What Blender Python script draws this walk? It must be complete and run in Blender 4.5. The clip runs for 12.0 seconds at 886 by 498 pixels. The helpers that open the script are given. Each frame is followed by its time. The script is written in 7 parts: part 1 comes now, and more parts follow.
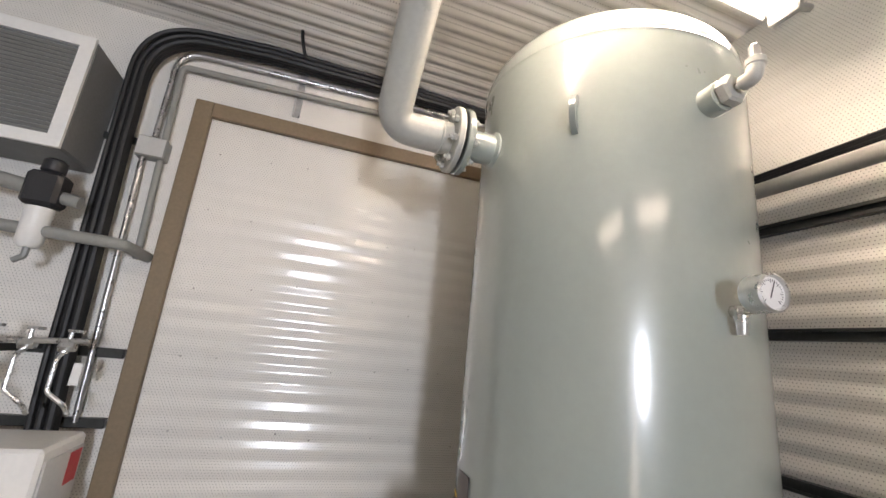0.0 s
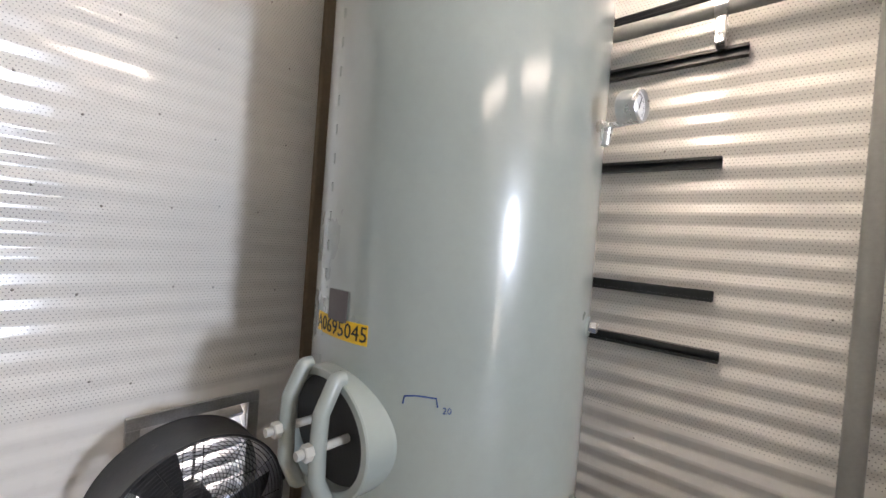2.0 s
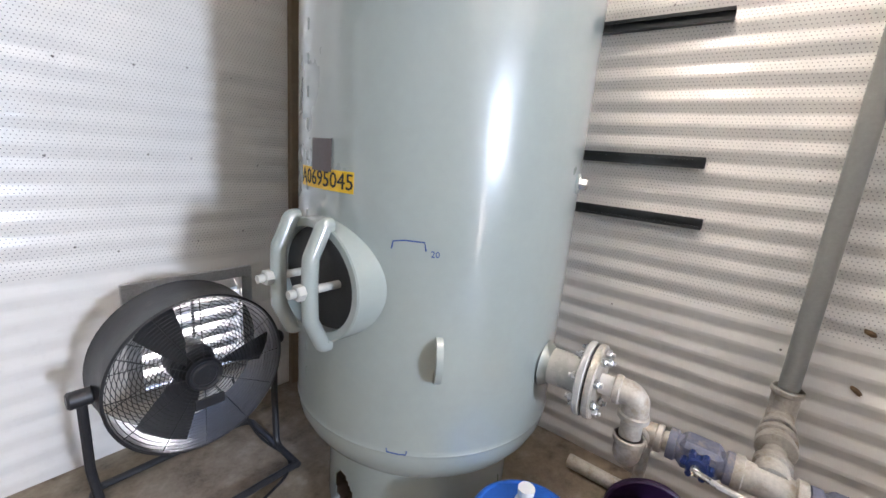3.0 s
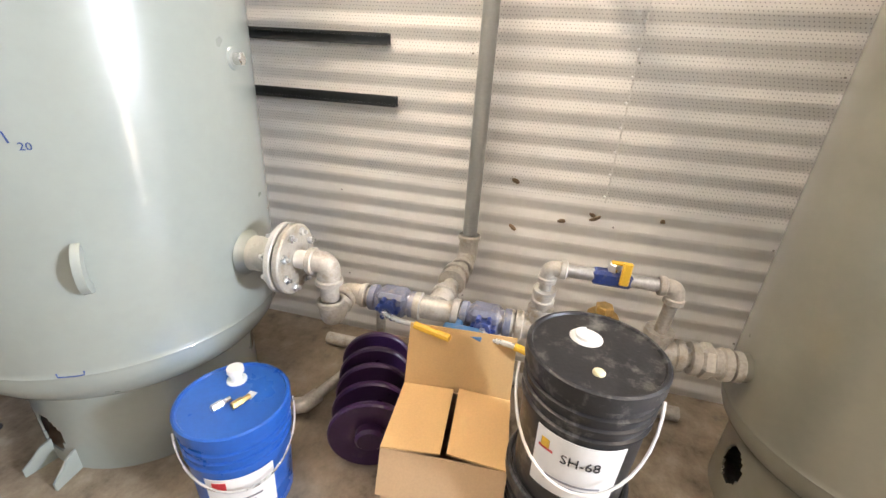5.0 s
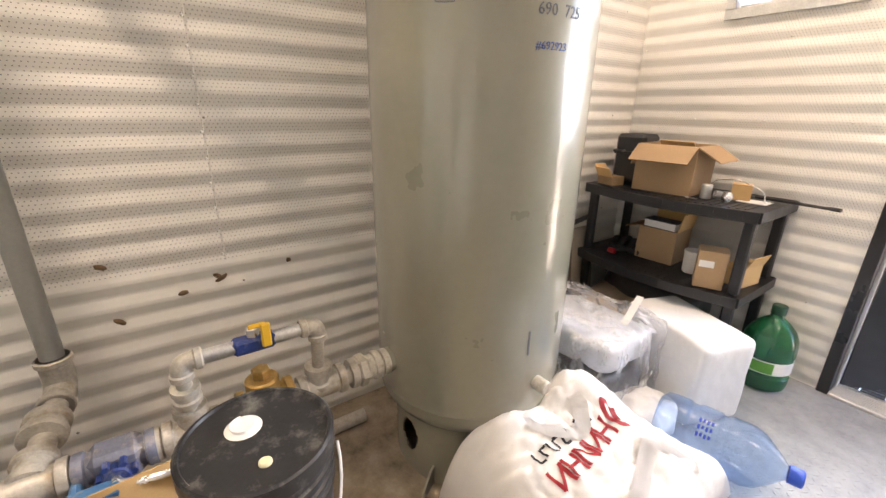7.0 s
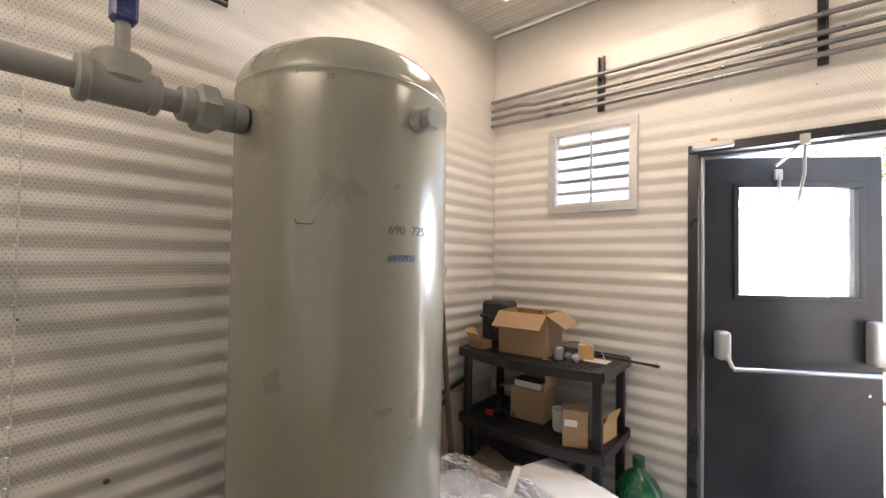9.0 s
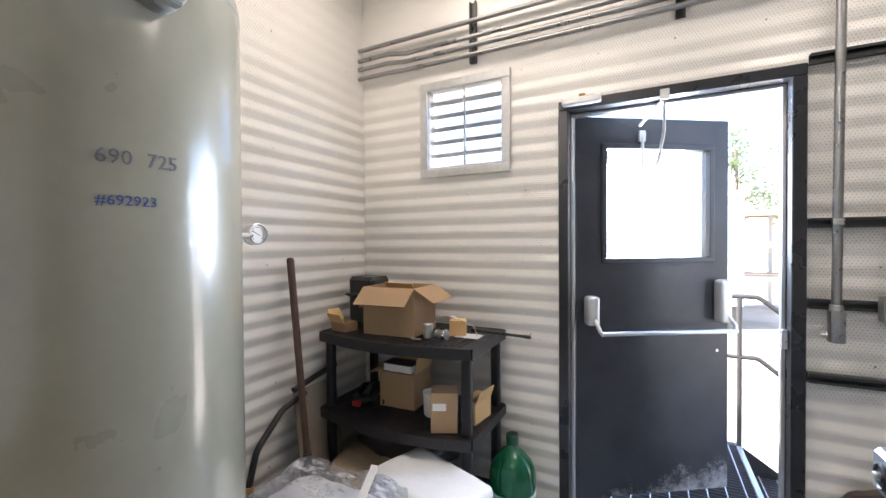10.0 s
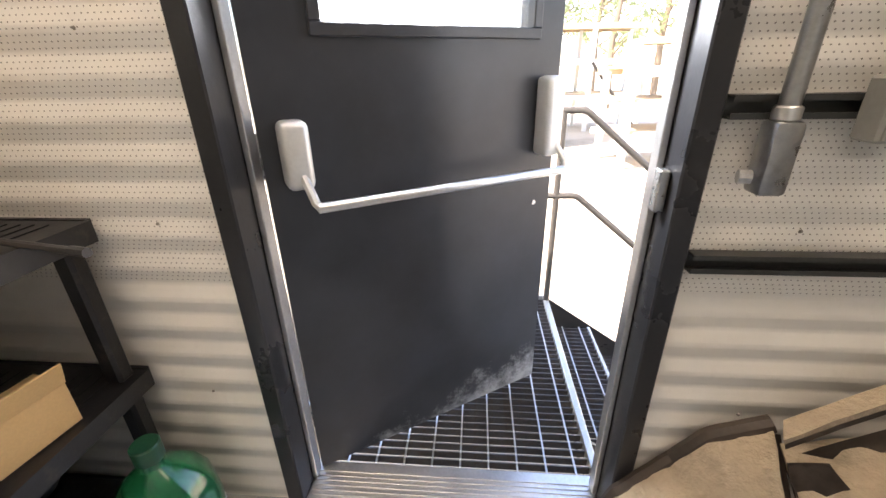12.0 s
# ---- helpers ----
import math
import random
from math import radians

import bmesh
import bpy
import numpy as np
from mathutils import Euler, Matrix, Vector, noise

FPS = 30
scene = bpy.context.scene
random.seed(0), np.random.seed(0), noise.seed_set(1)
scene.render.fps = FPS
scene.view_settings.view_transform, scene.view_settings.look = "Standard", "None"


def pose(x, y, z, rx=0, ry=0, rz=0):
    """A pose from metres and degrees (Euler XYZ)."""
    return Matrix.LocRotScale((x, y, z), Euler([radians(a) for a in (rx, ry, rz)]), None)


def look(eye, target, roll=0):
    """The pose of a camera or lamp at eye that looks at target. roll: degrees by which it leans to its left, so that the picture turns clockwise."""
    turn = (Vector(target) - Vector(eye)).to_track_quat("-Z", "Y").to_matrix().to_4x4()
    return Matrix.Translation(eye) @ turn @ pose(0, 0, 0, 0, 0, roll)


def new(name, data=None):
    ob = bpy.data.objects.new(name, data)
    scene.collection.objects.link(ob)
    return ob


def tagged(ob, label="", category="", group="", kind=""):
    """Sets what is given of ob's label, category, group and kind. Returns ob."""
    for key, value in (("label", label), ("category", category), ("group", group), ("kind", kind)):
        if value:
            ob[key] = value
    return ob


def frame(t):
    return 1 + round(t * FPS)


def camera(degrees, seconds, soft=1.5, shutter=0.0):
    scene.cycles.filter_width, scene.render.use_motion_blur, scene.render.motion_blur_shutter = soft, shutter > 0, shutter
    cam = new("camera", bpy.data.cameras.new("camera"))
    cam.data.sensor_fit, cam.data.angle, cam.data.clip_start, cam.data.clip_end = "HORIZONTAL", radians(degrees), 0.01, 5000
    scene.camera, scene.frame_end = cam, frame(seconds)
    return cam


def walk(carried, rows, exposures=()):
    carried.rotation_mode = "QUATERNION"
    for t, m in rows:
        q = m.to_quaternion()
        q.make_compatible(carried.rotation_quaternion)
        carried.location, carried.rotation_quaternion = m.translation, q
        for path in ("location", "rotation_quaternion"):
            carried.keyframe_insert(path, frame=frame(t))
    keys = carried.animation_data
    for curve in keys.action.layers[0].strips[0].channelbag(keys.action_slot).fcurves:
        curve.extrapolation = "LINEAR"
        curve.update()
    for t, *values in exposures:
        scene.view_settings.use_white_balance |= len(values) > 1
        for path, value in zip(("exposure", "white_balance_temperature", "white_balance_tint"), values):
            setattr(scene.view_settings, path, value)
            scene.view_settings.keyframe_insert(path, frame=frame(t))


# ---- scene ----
cam = camera(94.8, 12.0)
PATH = [
    (0, (0.1, 0.23, 1.704), (0.683, 2.082, 2.184), 5.8),
    (0.5, (0.014, 0.337, 1.74), (1.035, 2.001, 2.175), 5.1),
    (1, (-0.037, 0.471, 1.68), (1.271, 1.942, 2.031), 4.2),
    (1.5, (-0.04, 0.524, 1.588), (1.417, 1.882, 1.767), 4.1),
    (2, (-0.049, 0.543, 1.505), (1.476, 1.836, 1.469), 4.4),
    (2.5, (-0.056, 0.549, 1.42), (1.476, 1.804, 1.138), 4.4),
    (2.7, (-0.051, 0.549, 1.373), (1.476, 1.789, 1.012), 4.3),
    (4.3, (0.076, 0.282, 1.289), (1.685, 1.153, 0.481), 4.3),
    (4.5, (0.086, 0.234, 1.287), (1.751, 0.989, 0.477), 4.5),
    (5, (0.121, 0.104, 1.286), (1.906, 0.513, 0.481), 3.9),
    (5.5, (0.181, 0.031, 1.282), (2.02, -0.023, 0.499), 3.0),
    (6, (0.211, 0.014, 1.263), (1.996, -0.48, 0.509), 2.3),
    (6.5, (0.191, 0.0, 1.305), (1.85, -0.841, 0.569), 1.0),
    (6.6, (0.178, 0.0, 1.318), (1.816, -0.902, 0.611), 1.5),
    (7, (0.159, 0.005, 1.39), (1.699, -1.09, 0.736), 0.9),
    (7.4, (0.147, 0.023, 1.483), (1.643, -1.205, 0.978), 1.5),
    (7.5, (0.135, 0.027, 1.491), (1.628, -1.226, 1.043), 1.4),
    (7.7, (0.136, 0.032, 1.536), (1.613, -1.26, 1.152), 1.4),
    (9.3, (0.069, -0.092, 1.548), (1.258, -1.698, 1.636), 0.7),
    (9.5, (0.06, -0.183, 1.525), (1.178, -1.84, 1.599), 0.4),
    (10, (0.05, -0.461, 1.459), (0.957, -2.243, 1.429), -0.4),
    (10.5, (0.078, -0.732, 1.358), (0.753, -2.602, 1.137), -1.0),
    (11, (0.144, -1.074, 1.319), (0.575, -2.976, 0.878), -1.3),
    (11.5, (0.053, -1.447, 1.25), (0.298, -3.326, 0.611), -1.6),
    (12, (-0.09, -1.862, 1.27), (0.066, -3.679, 0.453), -1.1),
]
EXPOSURES = [(0, 2.39, 6700, 20), (1.0, 2.35, 6600, 21), (2.0, 2.67, 6300, 20), (2.7, 2.97, 5900, 20), (4.3, 3.67, 6350, 18), (6.0, 3.45, 6850, 20), (7.7, 2.99, 7050, 21), (9.3, 2.42, 6650, 21), (10.0, 2.57, 5950, 17), (11.0, 2.42, 6200, 18), (11.5, 2.67, 6500, 17), (12, 2.72, 7100, 19)]
LAMP = 13.5
walk(cam, [(t, look(eye, target, roll)) for t, eye, target, roll in PATH], EXPOSURES)

# ---- world, sun, lamps ----
world = bpy.data.worlds.new("sky")
scene.world = world
world.use_nodes = True
wn = world.node_tree.nodes
sky = wn.new("ShaderNodeTexSky")
sky.sky_type = "NISHITA"
sky.sun_disc = False
sky.sun_elevation = radians(54)
sky.sun_rotation = radians(59)
wn["Background"].inputs["Strength"].default_value = 0.14
world.node_tree.links.new(sky.outputs[0], wn["Background"].inputs["Color"])
SUN_FROM = Vector((0.50, 0.30, 0.81))
sun_data = bpy.data.lights.new("sun", "SUN")
sun_data.energy, sun_data.angle, sun_data.color = 4.8, radians(0.5), (1.0, 0.95, 0.86)
window_light = bpy.data.lights.new("window_daylight", "AREA")
window_light.shape, window_light.size, window_light.size_y = "RECTANGLE", 0.52, 0.59
window_light.energy, window_light.color = 30.0, (0.80, 0.91, 1.0)
sun = new("sun", sun_data)
sun.matrix_world = look(SUN_FROM * 30, (0, 0, 0))

# ---- materials ----


def shader(name):
    m = bpy.data.materials.new(name)
    m.use_nodes = True
    return m, m.node_tree.nodes, m.node_tree.links, m.node_tree.nodes["Principled BSDF"]


def rgba(c):
    return (*c, 1.0) if len(c) == 3 else c


def noise_node(nodes, links, vec, scale, detail=4.0, rough=0.6, stretch=None):
    n = nodes.new("ShaderNodeTexNoise")
    n.inputs["Scale"].default_value, n.inputs["Detail"].default_value, n.inputs["Roughness"].default_value = scale, detail, rough
    if stretch:
        mp = nodes.new("ShaderNodeMapping")
        mp.inputs["Scale"].default_value = stretch
        links.new(vec, mp.inputs["Vector"])
        vec = mp.outputs["Vector"]
    links.new(vec, n.inputs["Vector"])
    return n.outputs["Fac"]


def ramp(nodes, links, fac, stops):
    r = nodes.new("ShaderNodeValToRGB")
    while len(r.color_ramp.elements) < len(stops):
        r.color_ramp.elements.new(0.5)
    for e, (p, c) in zip(r.color_ramp.elements, stops):
        e.position, e.color = p, rgba(c)
    links.new(fac, r.inputs["Fac"])
    return r.outputs["Color"]


def mixc(nodes, links, fac, a, b, mode="MIX"):
    m = nodes.new("ShaderNodeMix")
    m.data_type, m.blend_type = "RGBA", mode
    for sock, v in ((m.inputs[0], fac), (m.inputs[6], a), (m.inputs[7], b)):
        if isinstance(v, (int, float)):
            sock.default_value = v
        elif isinstance(v, tuple):
            sock.default_value = rgba(v)
        else:
            links.new(v, sock)
    return m.outputs[2]


def maths(nodes, links, op, a, b=None, c=None):
    m = nodes.new("ShaderNodeMath")
    m.operation = op
    for sock, v in zip(m.inputs, (a, b, c)):
        if v is None:
            continue
        if isinstance(v, (int, float)):
            sock.default_value = v
        else:
            links.new(v, sock)
    return m.outputs[0]


def mat(name, color, rough=0.5, metal=0.0, vary=0.12, scale=6.0, fine=90.0, bump=0.05, dirt=None, dirt_at=0.62, stretch=None, rand=0.0, coat=0.0):
    """A surface with colour variation at two scales, fine relief, and stains of a second colour."""
    m, nodes, links, bsdf = shader(name)
    co = nodes.new("ShaderNodeTexCoord").outputs["Object"]
    big = noise_node(nodes, links, co, scale, 5, 0.6, stretch)
    small = noise_node(nodes, links, co, fine, 3, 0.6, stretch)
    lo = tuple(max(0.0, c * (1 - vary)) for c in color)
    hi = tuple(min(1.0, c * (1 + vary)) for c in color)
    col = ramp(nodes, links, big, [(0.3, lo), (0.7, hi)])
    col = mixc(nodes, links, 0.5, col, ramp(nodes, links, small, [(0.35, lo), (0.65, hi)]))
    if dirt:
        stain = noise_node(nodes, links, co, scale * 1.7, 8, 0.7, stretch)
        fac = ramp(nodes, links, stain, [(dirt_at - 0.06, (0, 0, 0)), (dirt_at + 0.12, (1, 1, 1))])
        col = mixc(nodes, links, fac, col, dirt)
    if rand:
        info = nodes.new("ShaderNodeObjectInfo").outputs["Random"]
        hsv = nodes.new("ShaderNodeHueSaturation")
        links.new(maths(nodes, links, "MULTIPLY_ADD", info, 2 * rand, 1 - rand), hsv.inputs["Value"])
        links.new(col, hsv.inputs["Color"])
        col = hsv.outputs["Color"]
    links.new(col, bsdf.inputs["Base Color"])
    r = ramp(nodes, links, big, [(0.25, (max(0.03, rough * 0.8),) * 3), (0.75, (min(1, rough * 1.2),) * 3)])
    links.new(r, bsdf.inputs["Roughness"])
    bsdf.inputs["Metallic"].default_value = metal
    bsdf.inputs["Coat Weight"].default_value = coat
    bsdf.inputs["Coat IOR"].default_value = 1.75
    bsdf.inputs["Coat Roughness"].default_value = 0.13
    if bump:
        b = nodes.new("ShaderNodeBump")
        b.inputs["Strength"].default_value, b.inputs["Distance"].default_value = bump, 0.01
        links.new(small, b.inputs["Height"])
        links.new(b.outputs["Normal"], bsdf.inputs["Normal"])
    return m


def perforated(name, axis, low, lip=0.0):
    """White painted steel liner, punched with small staggered holes above a height."""
    m, nodes, links, bsdf = shader(name)
    co = nodes.new("ShaderNodeTexCoord").outputs["Object"]
    sep = nodes.new("ShaderNodeSeparateXYZ")
    links.new(co, sep.inputs[0])
    u = maths(nodes, links, "MULTIPLY", sep.outputs[axis], 1 / 0.0135)
    v = maths(nodes, links, "MULTIPLY", sep.outputs[2 if axis < 2 else 1], 1 / 0.0117)
    row = maths(nodes, links, "FLOOR", v)
    half = maths(nodes, links, "MULTIPLY", maths(nodes, links, "MODULO", row, 2.0), 0.5)
    fu = maths(nodes, links, "SUBTRACT", maths(nodes, links, "FRACT", maths(nodes, links, "ADD", u, half)), 0.5)
    fv = maths(nodes, links, "SUBTRACT", maths(nodes, links, "FRACT", v), 0.5)
    d2 = maths(nodes, links, "ADD", maths(nodes, links, "MULTIPLY", fu, fu), maths(nodes, links, "MULTIPLY", fv, fv))
    hole = maths(nodes, links, "LESS_THAN", d2, 0.019)
    above = maths(nodes, links, "GREATER_THAN", sep.outputs[2], low)
    hole = maths(nodes, links, "MULTIPLY", hole, above)
    big = noise_node(nodes, links, co, 1.3, 6, 0.6)
    fine = noise_node(nodes, links, co, 30, 5, 0.65)
    specks = noise_node(nodes, links, co, 42, 2, 0.5)
    paint = ramp(nodes, links, big, [(0.3, (0.75, 0.725, 0.675)), (0.7, (0.81, 0.785, 0.735))])
    paint = mixc(nodes, links, ramp(nodes, links, fine, [(0.55, (0, 0, 0)), (0.85, (0.25, 0.25, 0.25))]), paint, (0.52, 0.49, 0.44))
    paint = mixc(nodes, links, ramp(nodes, links, specks, [(0.815, (0, 0, 0)), (0.84, (0.7, 0.7, 0.7))]), paint, (0.18, 0.14, 0.10))
    col = mixc(nodes, links, hole, paint, (0.25, 0.235, 0.215))
    links.new(col, bsdf.inputs["Base Color"])
    rough = ramp(nodes, links, fine, [(0.3, (0.11,) * 3), (0.7, (0.2,) * 3)])
    links.new(mixc(nodes, links, hole, rough, (0.9, 0.9, 0.9)), bsdf.inputs["Roughness"])
    b = nodes.new("ShaderNodeBump")
    b.inputs["Strength"].default_value, b.inputs["Distance"].default_value = 0.12, 0.01
    links.new(noise_node(nodes, links, co, 5, 3, 0.5), b.inputs["Height"])
    links.new(b.outputs["Normal"], bsdf.inputs["Normal"])
    return m


def glass(name, color, rough=0.03, alpha=0.25, ior=1.45):
    """Thin clear plastic or glass: see-through with a glossy face."""
    m, nodes, links, bsdf = shader(name)
    bsdf.inputs["Base Color"].default_value = rgba(color)
    bsdf.inputs["Roughness"].default_value = rough
    bsdf.inputs["IOR"].default_value = ior
    clear = nodes.new("ShaderNodeBsdfTransparent")
    clear.inputs["Color"].default_value = rgba(tuple(min(1, 0.35 + 0.75 * c) for c in color))
    mx = nodes.new("ShaderNodeMixShader")
    co = nodes.new("ShaderNodeTexCoord").outputs["Object"]
    n = noise_node(nodes, links, co, 14, 4, 0.6)
    links.new(ramp(nodes, links, n, [(0.3, (max(0, alpha - 0.08),) * 3), (0.75, (min(1, alpha + 0.1),) * 3)]), mx.inputs[0])
    links.new(clear.outputs[0], mx.inputs[1])
    links.new(bsdf.outputs[0], mx.inputs[2])
    shine = nodes.new("ShaderNodeBsdfGlossy")
    shine.inputs["Roughness"].default_value = rough
    edge = nodes.new("ShaderNodeLayerWeight").outputs["Facing"]
    gloss = maths(nodes, links, "MULTIPLY_ADD", maths(nodes, links, "POWER", edge, 4.0), 0.6, 0.045)
    top = nodes.new("ShaderNodeMixShader")
    links.new(gloss, top.inputs[0])
    links.new(mx.outputs[0], top.inputs[1])
    links.new(shine.outputs[0], top.inputs[2])
    links.new(top.outputs[0], nodes["Material Output"].inputs["Surface"])
    return m


def glowing(name, color, strength):
    m, nodes, links, bsdf = shader(name)
    bsdf.inputs["Base Color"].default_value = (0.8, 0.8, 0.8, 1)
    bsdf.inputs["Emission Color"].default_value = rgba(color)
    bsdf.inputs["Emission Strength"].default_value = strength
    return m


def floor_material():
    """Steel floor plate under a film of tan dust, with bare worn grey and dark spills."""
    m, nodes, links, bsdf = shader("floor_plate")
    co = nodes.new("ShaderNodeTexCoord").outputs["Object"]
    big = noise_node(nodes, links, co, 1.1, 7, 0.62)
    mid = noise_node(nodes, links, co, 7, 7, 0.7)
    fine = noise_node(nodes, links, co, 120, 4, 0.7)
    sep = nodes.new("ShaderNodeSeparateXYZ")
    links.new(co, sep.inputs[0])
    steel = ramp(nodes, links, mid, [(0.3, (0.25, 0.26, 0.27)), (0.7, (0.42, 0.43, 0.44))])
    dust = ramp(nodes, links, mid, [(0.3, (0.09, 0.066, 0.042)), (0.42, (0.21, 0.165, 0.115)), (0.55, (0.28, 0.23, 0.165)), (0.75, (0.42, 0.36, 0.28))])
    reach = maths(nodes, links, "MULTIPLY_ADD", sep.outputs[1], 0.55, 0.92)
    reach = maths(nodes, links, "ADD", reach, maths(nodes, links, "MULTIPLY_ADD", big, 1.4, -0.7))
    reach = maths(nodes, links, "ADD", reach, maths(nodes, links, "MULTIPLY", sep.outputs[0], 0.25))
    where = ramp(nodes, links, reach, [(0.25, (0, 0, 0)), (0.75, (1, 1, 1))])
    col = mixc(nodes, links, where, steel, dust)
    spill = ramp(nodes, links, noise_node(nodes, links, co, 3.1, 8, 0.72), [(0.60, (0, 0, 0)), (0.72, (0.85, 0.85, 0.85))])
    col = mixc(nodes, links, spill, col, (0.09, 0.07, 0.05))
    grit = ramp(nodes, links, fine, [(0.62, (0, 0, 0)), (0.75, (0.5, 0.5, 0.5))])
    col = mixc(nodes, links, grit, col, (0.12, 0.10, 0.08))
    links.new(col, bsdf.inputs["Base Color"])
    links.new(mixc(nodes, links, where, (0.42, 0.42, 0.42), (0.85, 0.85, 0.85)), bsdf.inputs["Roughness"])
    bsdf.inputs["Metallic"].default_value = 0.0
    b = nodes.new("ShaderNodeBump")
    b.inputs["Strength"].default_value, b.inputs["Distance"].default_value = 0.3, 0.004
    links.new(maths(nodes, links, "ADD", fine, mid), b.inputs["Height"])
    links.new(b.outputs["Normal"], bsdf.inputs["Normal"])
    return m


LINER_X = perforated("liner_steel_x", 0, 0.80)
LINER_Y = perforated("liner_steel_y", 1, 0.845)
FLOOR = floor_material()
TANK = mat("grey_green_enamel", (0.315, 0.355, 0.325), 0.3, 0, 0.03, 2.2, 30, 0.01, coat=1.0)
TANK2 = mat("dull_grey_green_enamel", (0.235, 0.225, 0.172), 0.3, 0, 0.04, 2.2, 30, 0.012, coat=1.0)
PIPE_PAINT = mat("grey_pipe_paint", (0.47, 0.47, 0.43), 0.3, 0, 0.06, 8, 60, 0.04)
GALV = mat("galvanised_steel", (0.58, 0.58, 0.57), 0.36, 0.85, 0.18, 22, 130, 0.04)
DUSTY_GALV = mat("dusty_galvanised_pipe", (0.50, 0.47, 0.41), 0.5, 0.35, 0.2, 12, 90, 0.06, (0.36, 0.30, 0.22), 0.55)
CONDUIT = mat("conduit_steel", (0.55, 0.55, 0.55), 0.28, 0.9, 0.12, 10, 80, 0.02)
GREY_PIPE = mat("grey_painted_pipe", (0.27, 0.27, 0.25), 0.4, 0, 0.08, 6, 70, 0.04)
OLD_CONDUIT = mat("aged_conduit_steel", (0.34, 0.34, 0.335), 0.3, 0.9, 0.12, 10, 80, 0.02)
STRUT = mat("dark_strut_channel", (0.045, 0.047, 0.045), 0.35, 0.3, 0.2, 14, 80, 0.03)
BLACK = mat("black_plastic", (0.022, 0.022, 0.024), 0.42, 0, 0.2, 9, 120, 0.06, (0.09, 0.085, 0.075), 0.66)
RUBBER = mat("black_cable_sheath", (0.014, 0.014, 0.015), 0.55, 0, 0.2, 10, 90, 0.03)
DOOR_PAINT = mat("black_door_paint", (0.035, 0.037, 0.042), 0.33, 0, 0.15, 4, 70, 0.04)
FRAME_PAINT = mat("black_frame_paint", (0.02, 0.02, 0.022), 0.3, 0, 0.15, 5, 70, 0.03)
ALU = mat("aluminium", (0.72, 0.72, 0.72), 0.34, 0.9, 0.1, 12, 110, 0.03)
SILVER = mat("silver_paint", (0.60, 0.60, 0.59), 0.35, 0.4, 0.06, 10, 90, 0.02)
BROWN = mat("tan_frame_paint", (0.21, 0.155, 0.095), 0.55, 0, 0.12, 7, 60, 0.05)
WHITE = mat("white_plastic", (0.78, 0.77, 0.74), 0.4, 0, 0.04, 5, 60, 0.02)
CARD = mat("corrugated_cardboard", (0.42, 0.28, 0.155), 0.8, 0, 0.08, 7, 160, 0.05, stretch=(1, 1, 1))
CARD_IN = mat("cardboard_inside", (0.62, 0.40, 0.175), 0.8, 0, 0.06, 7, 160, 0.05)
BLUE = mat("blue_pail_plastic", (0.015, 0.10, 0.42), 0.3, 0, 0.1, 8, 80, 0.03)
BLACK_PAIL = mat("dusty_black_pail", (0.018, 0.018, 0.02), 0.38, 0, 0.2, 9, 90, 0.05, (0.17, 0.165, 0.15), 0.59)
LABEL = mat("white_label", (0.80, 0.79, 0.77), 0.5, 0, 0.03, 9, 90, 0.01)
VALVE_BLUE = mat("dark_blue_enamel", (0.02, 0.045, 0.19), 0.35, 0, 0.15, 16, 90, 0.04, (0.2, 0.19, 0.19), 0.6)
VALVE_GREY = mat("dusty_blue_valve", (0.17, 0.18, 0.24), 0.5, 0.1, 0.2, 16, 90, 0.05, (0.35, 0.31, 0.26), 0.58)
YELLOW = mat("yellow_grip", (0.72, 0.43, 0.03), 0.45, 0, 0.1, 20, 90, 0.02)
BRASS = mat("dull_brass", (0.50, 0.33, 0.12), 0.42, 0.7, 0.2, 18, 90, 0.05)
STEEL = mat("plated_steel", (0.66, 0.66, 0.65), 0.28, 0.9, 0.1, 20, 90, 0.02)

# ---- mesh helpers ----


def part(name, bm, material, parent=None, label="", smooth=True, angle=35):
    """Links a bmesh as one mesh object, under a thing or a part where one is given."""
    bmesh.ops.recalc_face_normals(bm, faces=bm.faces)
    me = bpy.data.meshes.new(name)
    bm.to_mesh(me)
    bm.free()
    me.materials.append(material)
    if smooth:
        me.shade_smooth()
        me.set_sharp_from_angle(angle=radians(angle))
    ob = new(name, me)
    if parent is not None:
        ob.parent = parent
        ob.matrix_parent_inverse = parent_inverse(parent)
    if label:
        ob["label"] = label
    return ob


def parent_inverse(ob):
    """Parts are modelled in the world's own coordinates: undo the place of the thing they belong to."""
    return Matrix.Translation(-ob.location) if ob.parent is None else Matrix.Identity(4)


def thing(name, at, label, category, group="", kind=""):
    e = new(name)
    e.empty_display_size = 0.1
    e.location = at
    return tagged(e, label, category, group, kind)


def box(bm, lo, hi, bevel=0.0, seg=1, m=None):
    r = bmesh.ops.create_cube(bm, size=1.0)
    vs = r["verts"]
    sc = Matrix.Diagonal((*[h - l for l, h in zip(lo, hi)], 1))
    t = Matrix.Translation([(l + h) / 2 for l, h in zip(lo, hi)])
    bmesh.ops.transform(bm, matrix=(m or Matrix.Identity(4)) @ t @ sc, verts=vs)
    if bevel:
        es = list({e for v in vs for e in v.link_edges})
        bmesh.ops.bevel(bm, geom=es, offset=bevel, segments=seg, affect="EDGES", profile=0.5)
    return bm


def boxes(*specs, bevel=0.0):
    bm = bmesh.new()
    for lo, hi in specs:
        box(bm, lo, hi, bevel)
    return bm


